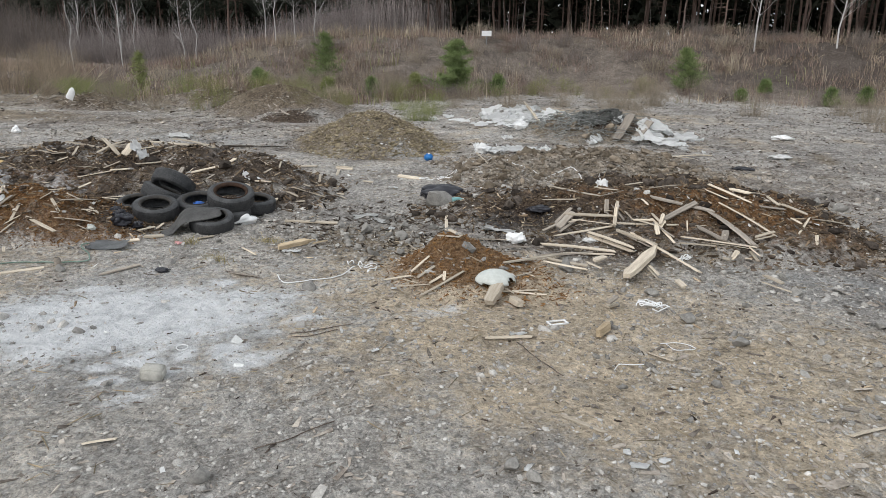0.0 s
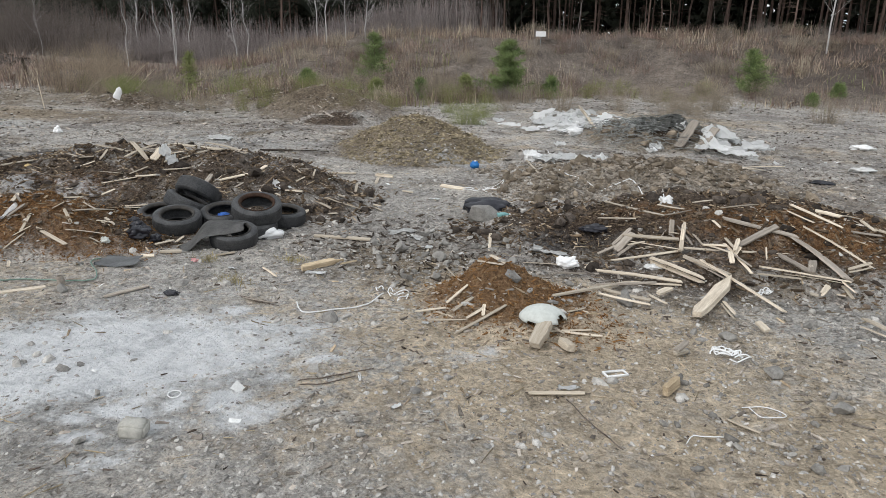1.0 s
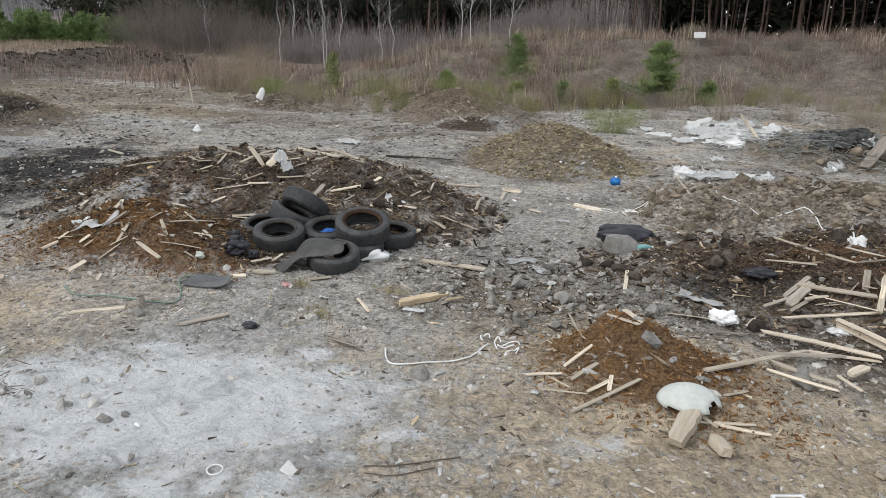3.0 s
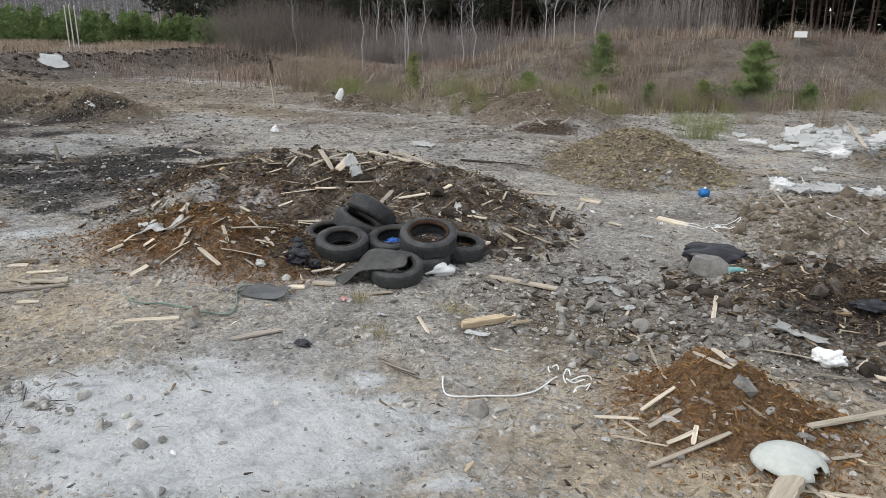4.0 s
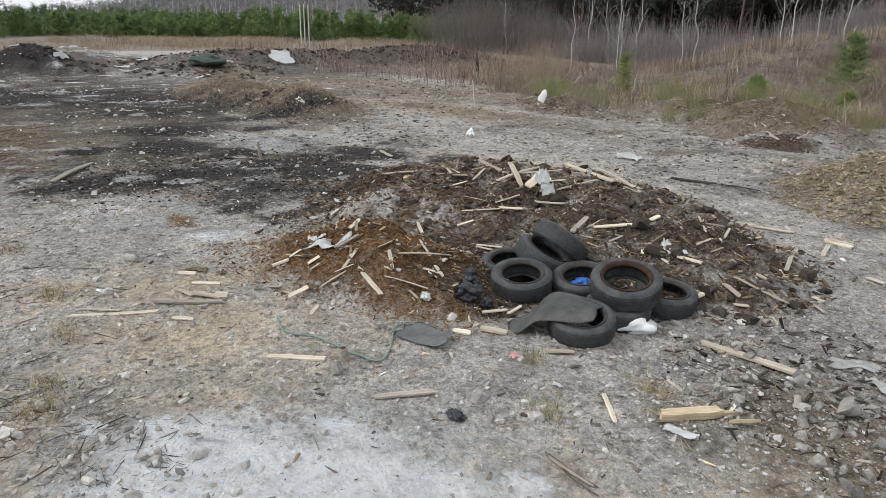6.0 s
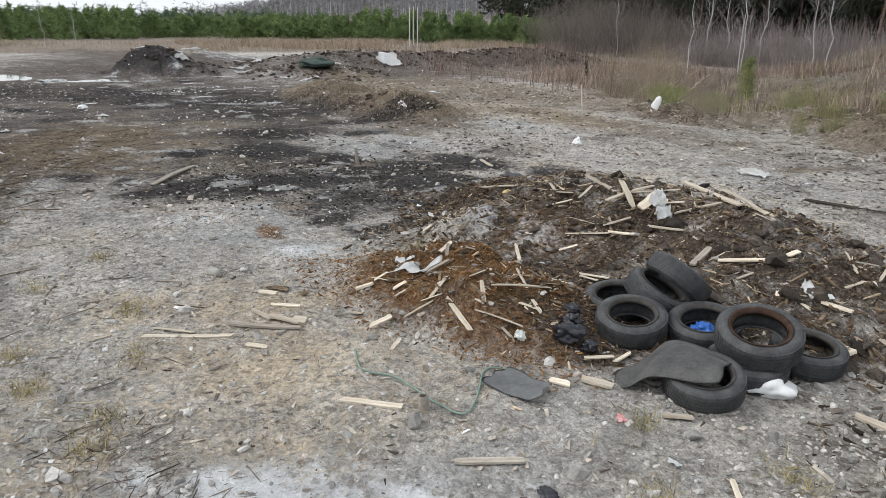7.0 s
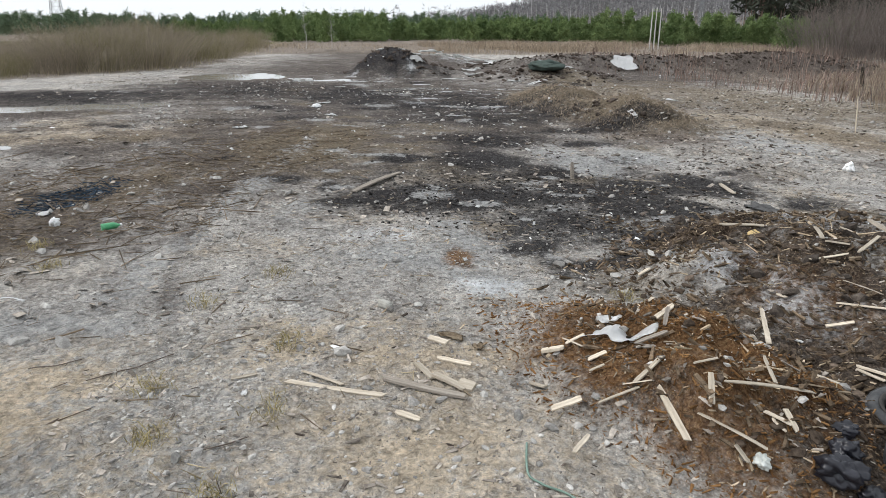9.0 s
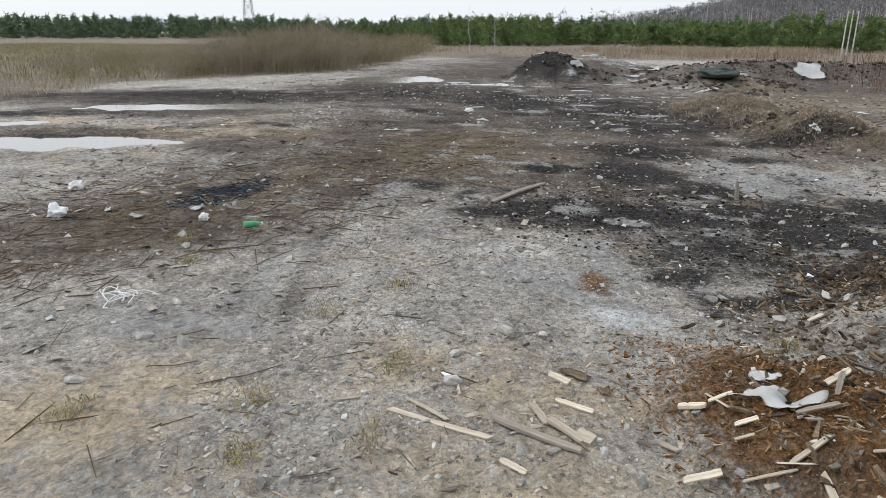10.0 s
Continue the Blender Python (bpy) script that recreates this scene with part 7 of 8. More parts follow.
on_bank = lambda x, y: smooth(-1.5, 3.0, y - veg_line(x) - 4 * (fbm(x / 2.5, y / 2.5, 62) - 0.5)) * smooth(-38, -26, x - 0.2 * (y - 20)) * (0.04 + 0.96 * smooth(0.44, 0.60, fbm(x / 1.5, y / 1.5, 61)))
blades("bank_weeds", spread(56000, (-36, 32, 17, 46), on_bank, 20), 0.55, 0.02, 0.8, 20, M_REDGRASS, "reddish dry weeds covering the bank")
blades("bank_grass", spread(60000, (-36, 32, 18, 48), lambda x, y: on_bank(x, y) * smooth(0.42, 0.62, fbm(x / 2.6, y / 2.6, 63)), 21), 0.6, 0.02, 0.7, 21, M_DRYGRASS, "pale dry grass covering the bank")
blades("crest_reeds", spread(6000, (-34, 34, 34, 47), lambda x, y: smooth(1.9, 2.5, bank(x, y)) * smooth(0.45, 0.6, fbm(x / 3, y / 3, 64)), 22), 0.9, 0.022, 0.35, 22, M_DRYGRASS, "tall dry grass on the crest of the bank")
blades("fallen_grass", spread(34000, (-36, 32, 17, 46), on_bank, 23), 0.4, 0.02, 2.4, 23, M_REDGRASS, "fallen dry grass matted on the bank")
M_PALESTEM = simple("pale_stem", (0.34, 0.285, 0.215), (0.66, 0.57, 0.44), 0.3, 0.9, 0.0, per="island", vary=0.4)
M_GREYSTEM = simple("grey_stem", (0.17, 0.145, 0.13), (0.40, 0.345, 0.31), 0.3, 0.9, 0.0, per="island", vary=0.45)
M_OLIVESTEM = simple("olive_stem", (0.17, 0.18, 0.075), (0.38, 0.37, 0.17), 0.5, 0.9, 0.0, per="island", vary=0.4)
clumped = lambda x, y, seed, size, lo: on_bank(x, y) * smooth(lo, lo + 0.12, fbm(x / size, y / size, seed))
blades("pale_stems", spread(40000, (-30, 30, 18, 44), lambda x, y: clumped(x, y, 161, 1.8, 0.60), 120), 0.8, 0.022, 0.4, 120, M_PALESTEM, "clumps of upright pale dry stems on the bank")
blades("grey_stems", spread(36000, (-34, 30, 18, 46), lambda x, y: clumped(x, y, 162, 1.4, 0.52), 122), 0.62, 0.02, 0.6, 122, M_GREYSTEM, "upright grey dead stems on the bank")
blades("olive_stems", spread(14000, (-24, 0, 18, 34), lambda x, y: clumped(x, y, 163, 1.5, 0.58), 123), 0.7, 0.020, 0.3, 123, M_OLIVESTEM, "clumps of olive shoots among dry weeds", "green grass")
blades("lodged_grass", spread(40000, (-2, 34, 30, 46), lambda x, y: clumped(x, y, 164, 1.8, 0.52), 124), 0.5, 0.03, 3.0, 124, M_DRYGRASS, "lodged pale grass on the bank")
blades("green_tufts", spread(9000, (-24, 14, 16, 40), lambda x, y: smooth(0.62, 0.72, fbm(x / 1.4, y / 1.4, 65)) * smooth(16, 20, y + 0.25 * x * (x < -8)) * smooth(-2.5, 0.5, y - veg_line(x)), 24), 0.4, 0.02, 0.6, 24, M_GREEN, "fresh green grass tufts at the foot of the bank", "green grass")
blades("plain_grass", spread(90000, (-110, -10, -75, -6), lambda x, y: smooth(-11.0, -15.0, field_side(x, y)) * (0.3 + 0.7 * smooth(0.4, 0.6, fbm(x / 5, y / 5, 66))), 25), 0.3, 0.02, 1.0, 25, simple("field_grass", (0.27, 0.235, 0.15), (0.50, 0.435, 0.30), 0.3, 0.9, 0.0, per="island", vary=0.4), "dry brown grass of the open field")
blades("field_green", spread(60000, (-110, -12, -75, -9), lambda x, y: smooth(-12.5, -17.0, field_side(x, y)) * np.maximum(smooth(0.5, 0.62, fbm(x / 7, y / 7, 71)), smooth(-14, -22, y + 0.3 * (x + 30))), 30), 0.32, 0.025, 0.9, 30, simple("olive_grass", (0.19, 0.19, 0.085), (0.38, 0.37, 0.18), 0.3, 0.9, 0.0, per="island", vary=0.4), "olive green grass of the open field", "grass")
blades("far_reeds", spread(16000, (-100, -42, -14, 60), lambda x, y: smooth(-58, -68, x - 0.35 * np.maximum(y - 8, 0)) * (0.1 + 0.9 * smooth(0.45, 0.6, fbm(x / 6, y / 6, 67))), 26), 0.42, 0.03, 0.8, 26, M_DRYGRASS, "tall pale reeds beyond the yard")
blades("reed_belt", spread(60000, (-96, -60, 10, 62), lambda x, y: smooth(-62, -74, x - 4 * (fbm(x / 5, y / 5, 168) - 0.5)) * smooth(0.44, 0.66, fbm(x / 4, y / 4, 167)), 126), 0.75, 0.03, 0.9, 126, M_DRYGRASS, "belt of tall pale reeds beyond the yard")
blades("heap_grass", spread(34000, (-28, -16.5, 7, 13), lambda x, y: np.maximum(smooth(1.2, 0.5, oval(x, y, -19.8, 10, 2.3, 1.7, 20)), smooth(1.2, 0.5, oval(x, y, -23.8, 9.3, 3.4, 1.8, 0))), 27), 0.12, 0.010, 2.6, 27, M_DRYGRASS, "dead grass on a heap of cuttings")
blades("yard_grass", spread(9000, (-30, 6, 0, 19), lambda x, y: smooth(0.66, 0.76, fbm(x / 0.9, y / 0.9, 68)) * (1 - on_mulch(x, y)), 28), 0.07, 0.008, 1.2, 28, M_DRYGRASS, "sparse short dry grass on the yard")
blades("berm_weeds", spread(9000, (-46, -24, 8, 36), lambda x, y: smooth(0.45, 0.65, fbm(x / 2, y / 2, 69)) * smooth(14, 20, y - 0.3 * (x + 36)), 29), 0.6, 0.03, 0.5, 29, M_REDGRASS, "dry weeds on the soil berm")


# ---- woody plants ----
def bare_tree(seed, tall, spread_, n_limbs, r0, sides=6, sway=0.03):
    """Trunk and limbs of a leafless tree: two lists of tapered lines."""
    r = random.Random(seed)
    pts = [Vector((0, 0, -0.1))]
    for i in range(1, 9):
        pts.append(Vector((r.gauss(0, sway) * i, r.gauss(0, sway) * i, tall * i / 8)))
    trunk = [[(p, r0 * (1 - 0.93 * i / 8)) for i, p in enumerate(pts)]]
    limbs = []
    for k in range(n_limbs):
        s = r.uniform(0.15, 0.95)
        i = min(7, int(s * 8))
        p = pts[i].lerp(pts[i + 1], s * 8 - i)
        a, ln = r.uniform(0, 6.28), spread_ * (1.15 - s) * r.uniform(0.5, 1.1)
        d = Vector((math.cos(a), math.sin(a), r.uniform(0.5, 1.3))).normalized()
        q = [p + d * ln * t + Vector((0, 0, 0.25 * ln * t * t)) for t in (0, 0.35, 0.7, 1.0)]
        rr = r0 * (1 - 0.9 * s) * 0.26
        limbs.append([(v, rr * (1 - 0.85 * t)) for v, t in zip(q, (0, 0.35, 0.7, 1))])
        for _ in range(3):
            t = r.uniform(0.3, 0.95)
            b = q[0].lerp(q[3], t)
            e = (d + Vector((r.uniform(-1, 1), r.uniform(-1, 1), r.uniform(-0.2, 0.9))) * 0.8).normalized()
            l2 = ln * r.uniform(0.25, 0.5)
            limbs.append([(b, rr * 0.4), (b + e * l2 * 0.5, rr * 0.28), (b + e * l2, rr * 0.1)])
    return trunk, limbs


def tree_thing(name, trunk, crown, m, label, category, group, mats, crown_name="crown"):
    t = group_empty(name, m, label, category, group)
    put("trunk", trunk, mats[0], parent=t)
    put(crown_name, crown, mats[1], parent=t, flat=True)
    return t


def needles(centres, size, seed, sides=4, slim=0.16):
    """Tufts: several crossed slim blades round each centre."""
    r = np.random.default_rng(seed)
    c = np.repeat(np.asarray(centres), sides, 0)
    n = len(c)
    d = r.normal(size=(n, 3)) * [1, 1, 0.8] + [0, 0, 0.35]
    d /= np.linalg.norm(d, axis=1)[:, None]
    e = np.cross(d, r.normal(size=(n, 3)))
    e /= np.linalg.norm(e, axis=1)[:, None]
    ln = (size * r.uniform(0.5, 1.3, n))[:, None]
    v = np.stack([c - e * ln * slim, c + e * ln * slim, c + d * ln + e * ln * slim * 0.3, c + d * ln - e * ln * slim * 0.3], 1).reshape(-1, 3)
    return v, np.arange(n * 4).reshape(-1, 4)


# birches along the wood's edge
BIRCH = []
for k in range(4):
    tr, li = bare_tree(40 + k, 8.5 + k, 1.9, 46, 0.047, sway=0.05)
    BIRCH.append((tube_mesh("trunk", tr, 8), tube_mesh("branches", li, 4)))
for k, (x, y, s) in enumerate(((-17.9, 36.8, 0.75), (-19.1, 36.6, 0.55), (-20.0, 35.9, 0.72), (6.5, 41.6, 1.0), (10.5, 41.2, 1.0), (-40, 44, 0.9), (-45, 47, 1.0), (-36, 43, 0.8), (-54, 45, 1.0), (-24.6, 34.6, 0.7), (-28.2, 32.6, 0.65), (-30.2, 31.0, 0.6), (-26.9, 36.5, 0.75), (-33, 38, 0.75), (-22.5, 39, 0.7))):
    t, c = BIRCH[k % 4]
    tree_thing("birch_tree", t, c, pose(x, y, zat(x, y) - 0.1, 0, 0, k * 77) @ Matrix.Scale(s, 4), "leafless white birch at the edge of the wood", "birch tree", "birches", (M_BIRCH, M_BIRCH), "crown")


# pines of the wood: tall trunks with dead twigs and high crowns
PINE = []
for k in range(5):
    r = random.Random(70 + k)
    tall = r.uniform(13, 16)
    pts = [((r.gauss(0, 0.04) * i, r.gauss(0, 0.04) * i, tall * i / 9 - 0.2), (0.07 + 0.014 * k) * (1 - 0.85 * i / 9)) for i in range(10)]
    lines = [pts]
    for _ in range(26):
        z, a, ln = r.uniform(1.0, tall * 0.6), r.uniform(0, 6.28), r.uniform(0.4, 1.4)
        lines.append([((0, 0, z), 0.018), ((math.cos(a) * ln * 0.5, math.sin(a) * ln * 0.5, z + 0.02), 0.012), ((math.cos(a) * ln, math.sin(a) * ln, z - 0.1), 0.004)])
    nr = np.random.default_rng(k)
    cz = nr.uniform(tall * 0.42, tall, 330)
    ca, cr = nr.uniform(0, 6.28, 330), nr.uniform(0.2, 1.0, 330) ** 0.6 * (2.0 * (1 - (cz / tall - 0.42) / 0.62) + 0.25)
    PINE.append((tube_mesh("trunk", lines, 7), fast_mesh("crown", *needles(np.stack([cr * np.cos(ca), cr * np.sin(ca), cz], -1), 0.7, k, 8, 0.06))))
r = random.Random(9)
for k in range(96):
    x = -74 + 114 * (k + r.uniform(-2.5, 3.5)) / 96
    y = 46.0 + r.uniform(0, 9) + (0.35 * (-22 - x) if x < -22 else 0) * 0.6
    if -40 < x < -6 and k % 3:
        y += 6
    t, c = PINE[k % 5]
    s = r.uniform(0.55, 1.1)
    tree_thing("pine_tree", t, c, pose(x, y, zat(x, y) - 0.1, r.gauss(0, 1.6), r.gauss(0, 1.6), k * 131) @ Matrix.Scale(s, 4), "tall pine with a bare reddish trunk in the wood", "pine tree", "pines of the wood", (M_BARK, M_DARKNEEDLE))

# dead twigs and undergrowth at the wood's edge
M_THICKET = simple("thicket_twig", (0.21, 0.18, 0.172), (0.44, 0.385, 0.365), 0.5, 0.9, 0.0, per="island", vary=0.45)
nr = np.random.default_rng(35)
n = 9000
x = np.where(nr.uniform(size=n) < 0.99, nr.uniform(-80, -15, n), nr.uniform(-16, 45, n))
y = 45.5 + nr.uniform(0, 12, n) + np.where(x < -22, 0.21 * (-22 - x), 0)
blades("undergrowth", np.stack([x, y, height(x, y, False) - 0.1], -1), 3.6, 0.03, 0.22, 36, M_THICKET, "grey thin saplings and undergrowth in the wood", "undergrowth")

# the deep wood behind
nr = np.random.default_rng(31)
lines = []
for k in range(520):
    x = nr.uniform(-150, 60)
    y = 51 + nr.uniform(0, 26) + (0.35 * (-22 - x) if x < -22 else 0) * 0.7
    z = float(height(x, y, False))
    w = nr.uniform(0.06, 0.15)
    lines.append([((x, y, z - 0.3), w), ((x + nr.normal() * 0.15, y, z + 6), w * 0.7), ((x + nr.normal() * 0.3, y, z + 12), w * 0.3)])
put("wood_trunks", tube_mesh("wood_trunks", lines, 5), M_BARK, label="dark trunks of the wood behind", category="wood", kind="stuff")
n = 17000
x = nr.uniform(-155, 70, n)
back = np.where(x < -22, 0.245 * (-22 - x), 0)
y = 50 + nr.uniform(0, 32, n) + back
low = nr.uniform(size=n) < 0.5
y = np.where(low, 66 + nr.uniform(0, 16, n) + back, y)
z = height(x, y, False) + np.where(low, nr.uniform(0, 7, n), nr.uniform(4.5, 15, n)) + 0.2
# added back wall of tufts that closes the sky gaps behind the trunks
xb = nr.uniform(-160, 75, 3600)
yb = 84 + nr.uniform(0, 6, 3600) + np.where(xb < -22, 0.245 * (-22 - xb), 0)
x, y, z = np.r_[x, xb], np.r_[y, yb], np.r_[z, height(xb, yb, False) + nr.uniform(0, 17, 3600)]
put("wood_crowns", fast_mesh("wood_crowns", *needles(np.stack([x, y, z], -1), 1.7, 33, 4)), M_DARKNEEDLE, label="crowns and filler tufts of the wood behind, darkened for shade", category="wood", kind="stuff", flat=True)


# grey leafless scrub in front of the wood
def shrub_mesh(seed, n, tall, wide, r0=0.0045):
    r = random.Random(seed)
    lines = []
    for _ in range(n):
        a, s = r.uniform(0, 6.28), r.uniform(0, 1) ** 0.7
        x, y = math.cos(a) * wide * 0.35 * s, math.sin(a) * wide * 0.35 * s
        h = tall * r.uniform(0.5, 1.0) * (1 - 0.35 * s)
        lx, ly = math.cos(a) * wide * 0.3 * s + r.gauss(0, 0.1), math.sin(a) * wide * 0.3 * s + r.gauss(0, 0.1)
        q = [Vector((x, y, -0.05)), Vector((x + lx * 0.3, y + ly * 0.3, h * 0.45)), Vector((x + lx, y + ly, h))]
        lines.append([(q[0], r0), (q[1], r0 * 0.75), (q[2], r0 * 0.25)])
        for _ in range(3):
            t = r.uniform(0.3, 0.9)
            b = q[1].lerp(q[2], t)
            e = Vector((r.gauss(0, 0.25), r.gauss(0, 0.25), r.uniform(0.2, 0.5))) * tall * 0.4
            lines.append([(b, r0 * 0.5), (b + e, r0 * 0.18)])
    return tube_mesh("shrub", lines, 3)


TINTED = {}
SHRUBS = [shrub_mesh(200 + k, 230, 2.6, 2.6) for k in range(4)]
nr = np.random.default_rng(51)


def shrub(x, y, s, k, label, material=M_SHRUB, group="willow shrubs", wide=1.0, name="leafless_shrub"):
    key = (k % 4, material.name)
    if key not in TINTED:
        TINTED[key] = SHRUBS[k % 4].copy()
        TINTED[key].materials.append(material)
    ob = put(name, TINTED[key], material, pose(x, y, zat(x, y), 0, 0, k * 67) @ Matrix.Diagonal((s * wide, s * wide, s, 1)), label=label, category="shrub", group=group)
    return ob


for k in range(58):
    x = -46 + 30 * (k + nr.uniform()) / 40 if k < 40 else -14 + 44 * (k - 40 + nr.uniform()) / 18
    shrub(x, 41.5 + nr.uniform(0, 6), nr.uniform(0.6, 1.35) if k < 40 else nr.uniform(0.2, 0.5), k, "grey leafless scrub at the edge of the wood", M_THICKET if k < 40 else M_TWIG, group="wood edge scrub", wide=1.2)
M_OLIVE = simple("willow_olive", (0.21, 0.19, 0.11), (0.40, 0.35, 0.21), 0.4, 0.9, 0.0, per="island", vary=0.35)
SPARSE = [shrub_mesh(230 + k, 120, 2.6, 3.2, 0.006) for k in range(6)]
for k, me in enumerate(SPARSE):
    me.materials.append((M_SHRUB, M_OLIVE, M_SHRUB)[k % 3])
def edge_willow(k, a, back, s):
    """A willow behind the field's edge: bearing south of west, metres behind the edge, size."""
    d = float(np.interp(a, (6, 7.6, 10, 13.2, 20, 27, 32), (85, 72, 52, 42, 37, 34, 33))) + back
    x, y = -1.5 - d * math.cos(radians(a)), 2.0 - d * math.sin(radians(a))
    put("willow_shrub", SPARSE[k % 6], None, pose(x, y, zat(x, y), 0, 0, k * 67) @ Matrix.Diagonal((s * 1.5, s * 1.5, s, 1)), label=("brown", "olive", "brown")[k % 3] + " leafless willow shrub in dry grass", category="shrub", group="willow shrubs")


for k in range(84):
    a = nr.uniform(7.5, 25.5)
    back = 0.4 + nr.uniform() ** 1.5 * 16
    s = nr.uniform(0.5, 0.9) + 0.30 * math.exp(-((a - 16) / 5) ** 2) + 0.01 * back
    edge_willow(k, a, back, s * (1 if a < 22 else 0.65))
for k in range(34):
    edge_willow(k, nr.uniform(23, 33), nr.uniform(0, 26), nr.uniform(0.25, 0.55))
M_WILLOW = simple("willow_grey", (0.15, 0.128, 0.115), (0.32, 0.275, 0.245), 0.4, 0.9, 0.0, per="island", vary=0.35)
for k, (x, y, s) in enumerate(((-58, 43, 2.4), (-61, 46, 2.7), (-54, 45, 2.3), (-65, 50, 2.6), (-56, 49, 2.6), (-50, 46.5, 1.9), (-47, 45.5, 1.6), (-68, 47, 2.0))):
    shrub(x, y, s, k, "large brown leafless willow before the wood", M_WILLOW, group="large willows", wide=1.25)
for k, (x, y, s) in enumerate(((-22.5, 19.8, 0.85), (-21.5, 21.5, 0.9), (-23.5, 22.5, 0.8), (-20.5, 20.2, 0.7), (-25, 24, 0.9))):
    shrub(x, y, s, k, "clump of tall dry yellow reeds on the bank", M_DRYGRASS, "reed clumps", 0.9)
for k, (x, y, s) in enumerate(((-16.9, 17.6, 0.28), (-15.6, 17.9, 0.3), (-17.8, 18.3, 0.3), (-14.4, 18.4, 0.26), (-16.2, 18.6, 0.32), (-18.6, 18.0, 0.25))):
    shrub(x, y, s, k, "low tangled brush at the edge of the weeds", M_SHRUB if k % 2 else M_GREEN, "brush clumps", 1.7)
for k in range(16):
    shrub(-19 + 14 * nr.uniform(), 18.6 + 6 * nr.uniform(), nr.uniform(0.16, 0.34), k, "low green bush among dry weeds", M_GREEN if k % 3 else M_OLIVE, "green bushes", 1.5)
for k in range(34):
    shrub(-19 + 30 * nr.uniform(), 24 + 10 * nr.uniform(), nr.uniform(0.25, 0.5), k, "thin dry bush on the bank", group="bank bushes", wide=1.3)


# brush of many colours over the bank, and olive shoots at its foot
BRUSH = ((M_PALESTEM, "pale"), (M_GREYSTEM, "grey"), (M_REDGRASS, "reddish"), (M_SHRUB, "brown"), (M_GREYSTEM, "grey"))
for k in range(150):
    x = nr.uniform(-25, 22)
    y = float(veg_line(x)) + nr.uniform(0.5, 17.0)
    material, tint = BRUSH[k % 5]
    shrub(x, y, nr.uniform(0.16, 0.42), k, tint + " leafless brush clump on the weedy bank", material, "bank brush", nr.uniform(1.0, 1.9), "brush_clump")
for k in range(34):
    x = nr.uniform(-20, 2)
    y = float(veg_line(x)) + nr.uniform(-0.8, 2.5) + (7 if x < -12 and k % 2 else 0)
    shrub(x, y, nr.uniform(0.16, 0.42), k, "slender olive green shoots at the foot of the bank", M_OLIVESTEM, "olive shoots", nr.uniform(0.7, 1.2), "shoot_clump")
# cut saplings thrown on the bank's end
for k in range(9):
    x, y = -20.6 + 0.28 * k + nr.normal() * 0.2, 19.2 + nr.normal() * 0.5
    a, ln = radians(205 + nr.normal() * 14), nr.uniform(1.6, 2.8)
    b, base = ln * nr.uniform(0.35, 0.75), Vector((x, y, zat(x, y)))
    tip = base + Vector((math.cos(a) * -ln * 0.8, math.sin(a) * -ln * 0.5, b))
    mid = base.lerp(tip, 0.5) + Vector((0, 0, -0.08))
    lines = [[(base, 0.016), (mid, 0.012), (tip, 0.004)]]
    for q in range(7):
        f = base.lerp(tip, nr.uniform(0.4, 0.95))
        lines.append([(f, 0.006), (f + Vector((nr.normal() * 0.2 + 0.25, nr.normal() * 0.2, nr.uniform(0.05, 0.4))), 0.002)])
    put("cut_sapling", tube_mesh("cut_sapling", lines, 5), M_PALESTEM if k % 2 else M_SHRUB, label="thin cut leafless sapling lying slanted on brush", category="cut sapling", group="cut saplings")


# young pines
def sapling(x, y, tall, wide, label, seed, dense=1.0, material=M_NEEDLE):
    r = np.random.default_rng(seed)
    tall = tall * 0.92
    lines = [[((0, 0, -0.05), 0.03 * tall / 2), ((0.01, 0, tall * 0.5), 0.02 * tall / 2), ((0, 0.01, tall), 0.005)]]
    pts = []
    for level in np.linspace(0.06, 0.94, int(9 * max(1, tall / 1.6))):
        for k in range(7 if dense < 4 else 12):
            a0 = r.uniform(0, 6.28)
            a, ln = a0, wide / 2 * (1.02 - level) ** 0.6 * (r.uniform(0.5, 1.15) if dense > 4 else r.uniform(0.45, 1.2) * (0.75 + 0.5 * math.sin(3 * a0 + 5 * level + seed) ** 2)) + 0.06
            z = level * tall
            tip = np.array([math.cos(a) * ln, math.sin(a) * ln, z + ln * 0.35])
            lines.append([((0, 0, z), 0.010), (tuple(tip), 0.003)])
            for s in np.linspace(0.25, 1.05, int(5 * dense) + 2):
                pts.append(np.array([0, 0, z]) * (1 - s) + tip * s)
        pts.append(np.array([0, 0, level * tall + 0.1]))
    t = group_empty("pine_sapling", pose(x, y, zat(x, y), 0, 0, seed * 31), label, "pine sapling", "young pines")
    put("trunk", tube_mesh("trunk", lines, 5), M_BARK, parent=t)
    put("foliage", fast_mesh("foliage", *needles(pts, 0.21, seed, 13, 0.03)), material, parent=t, flat=True)


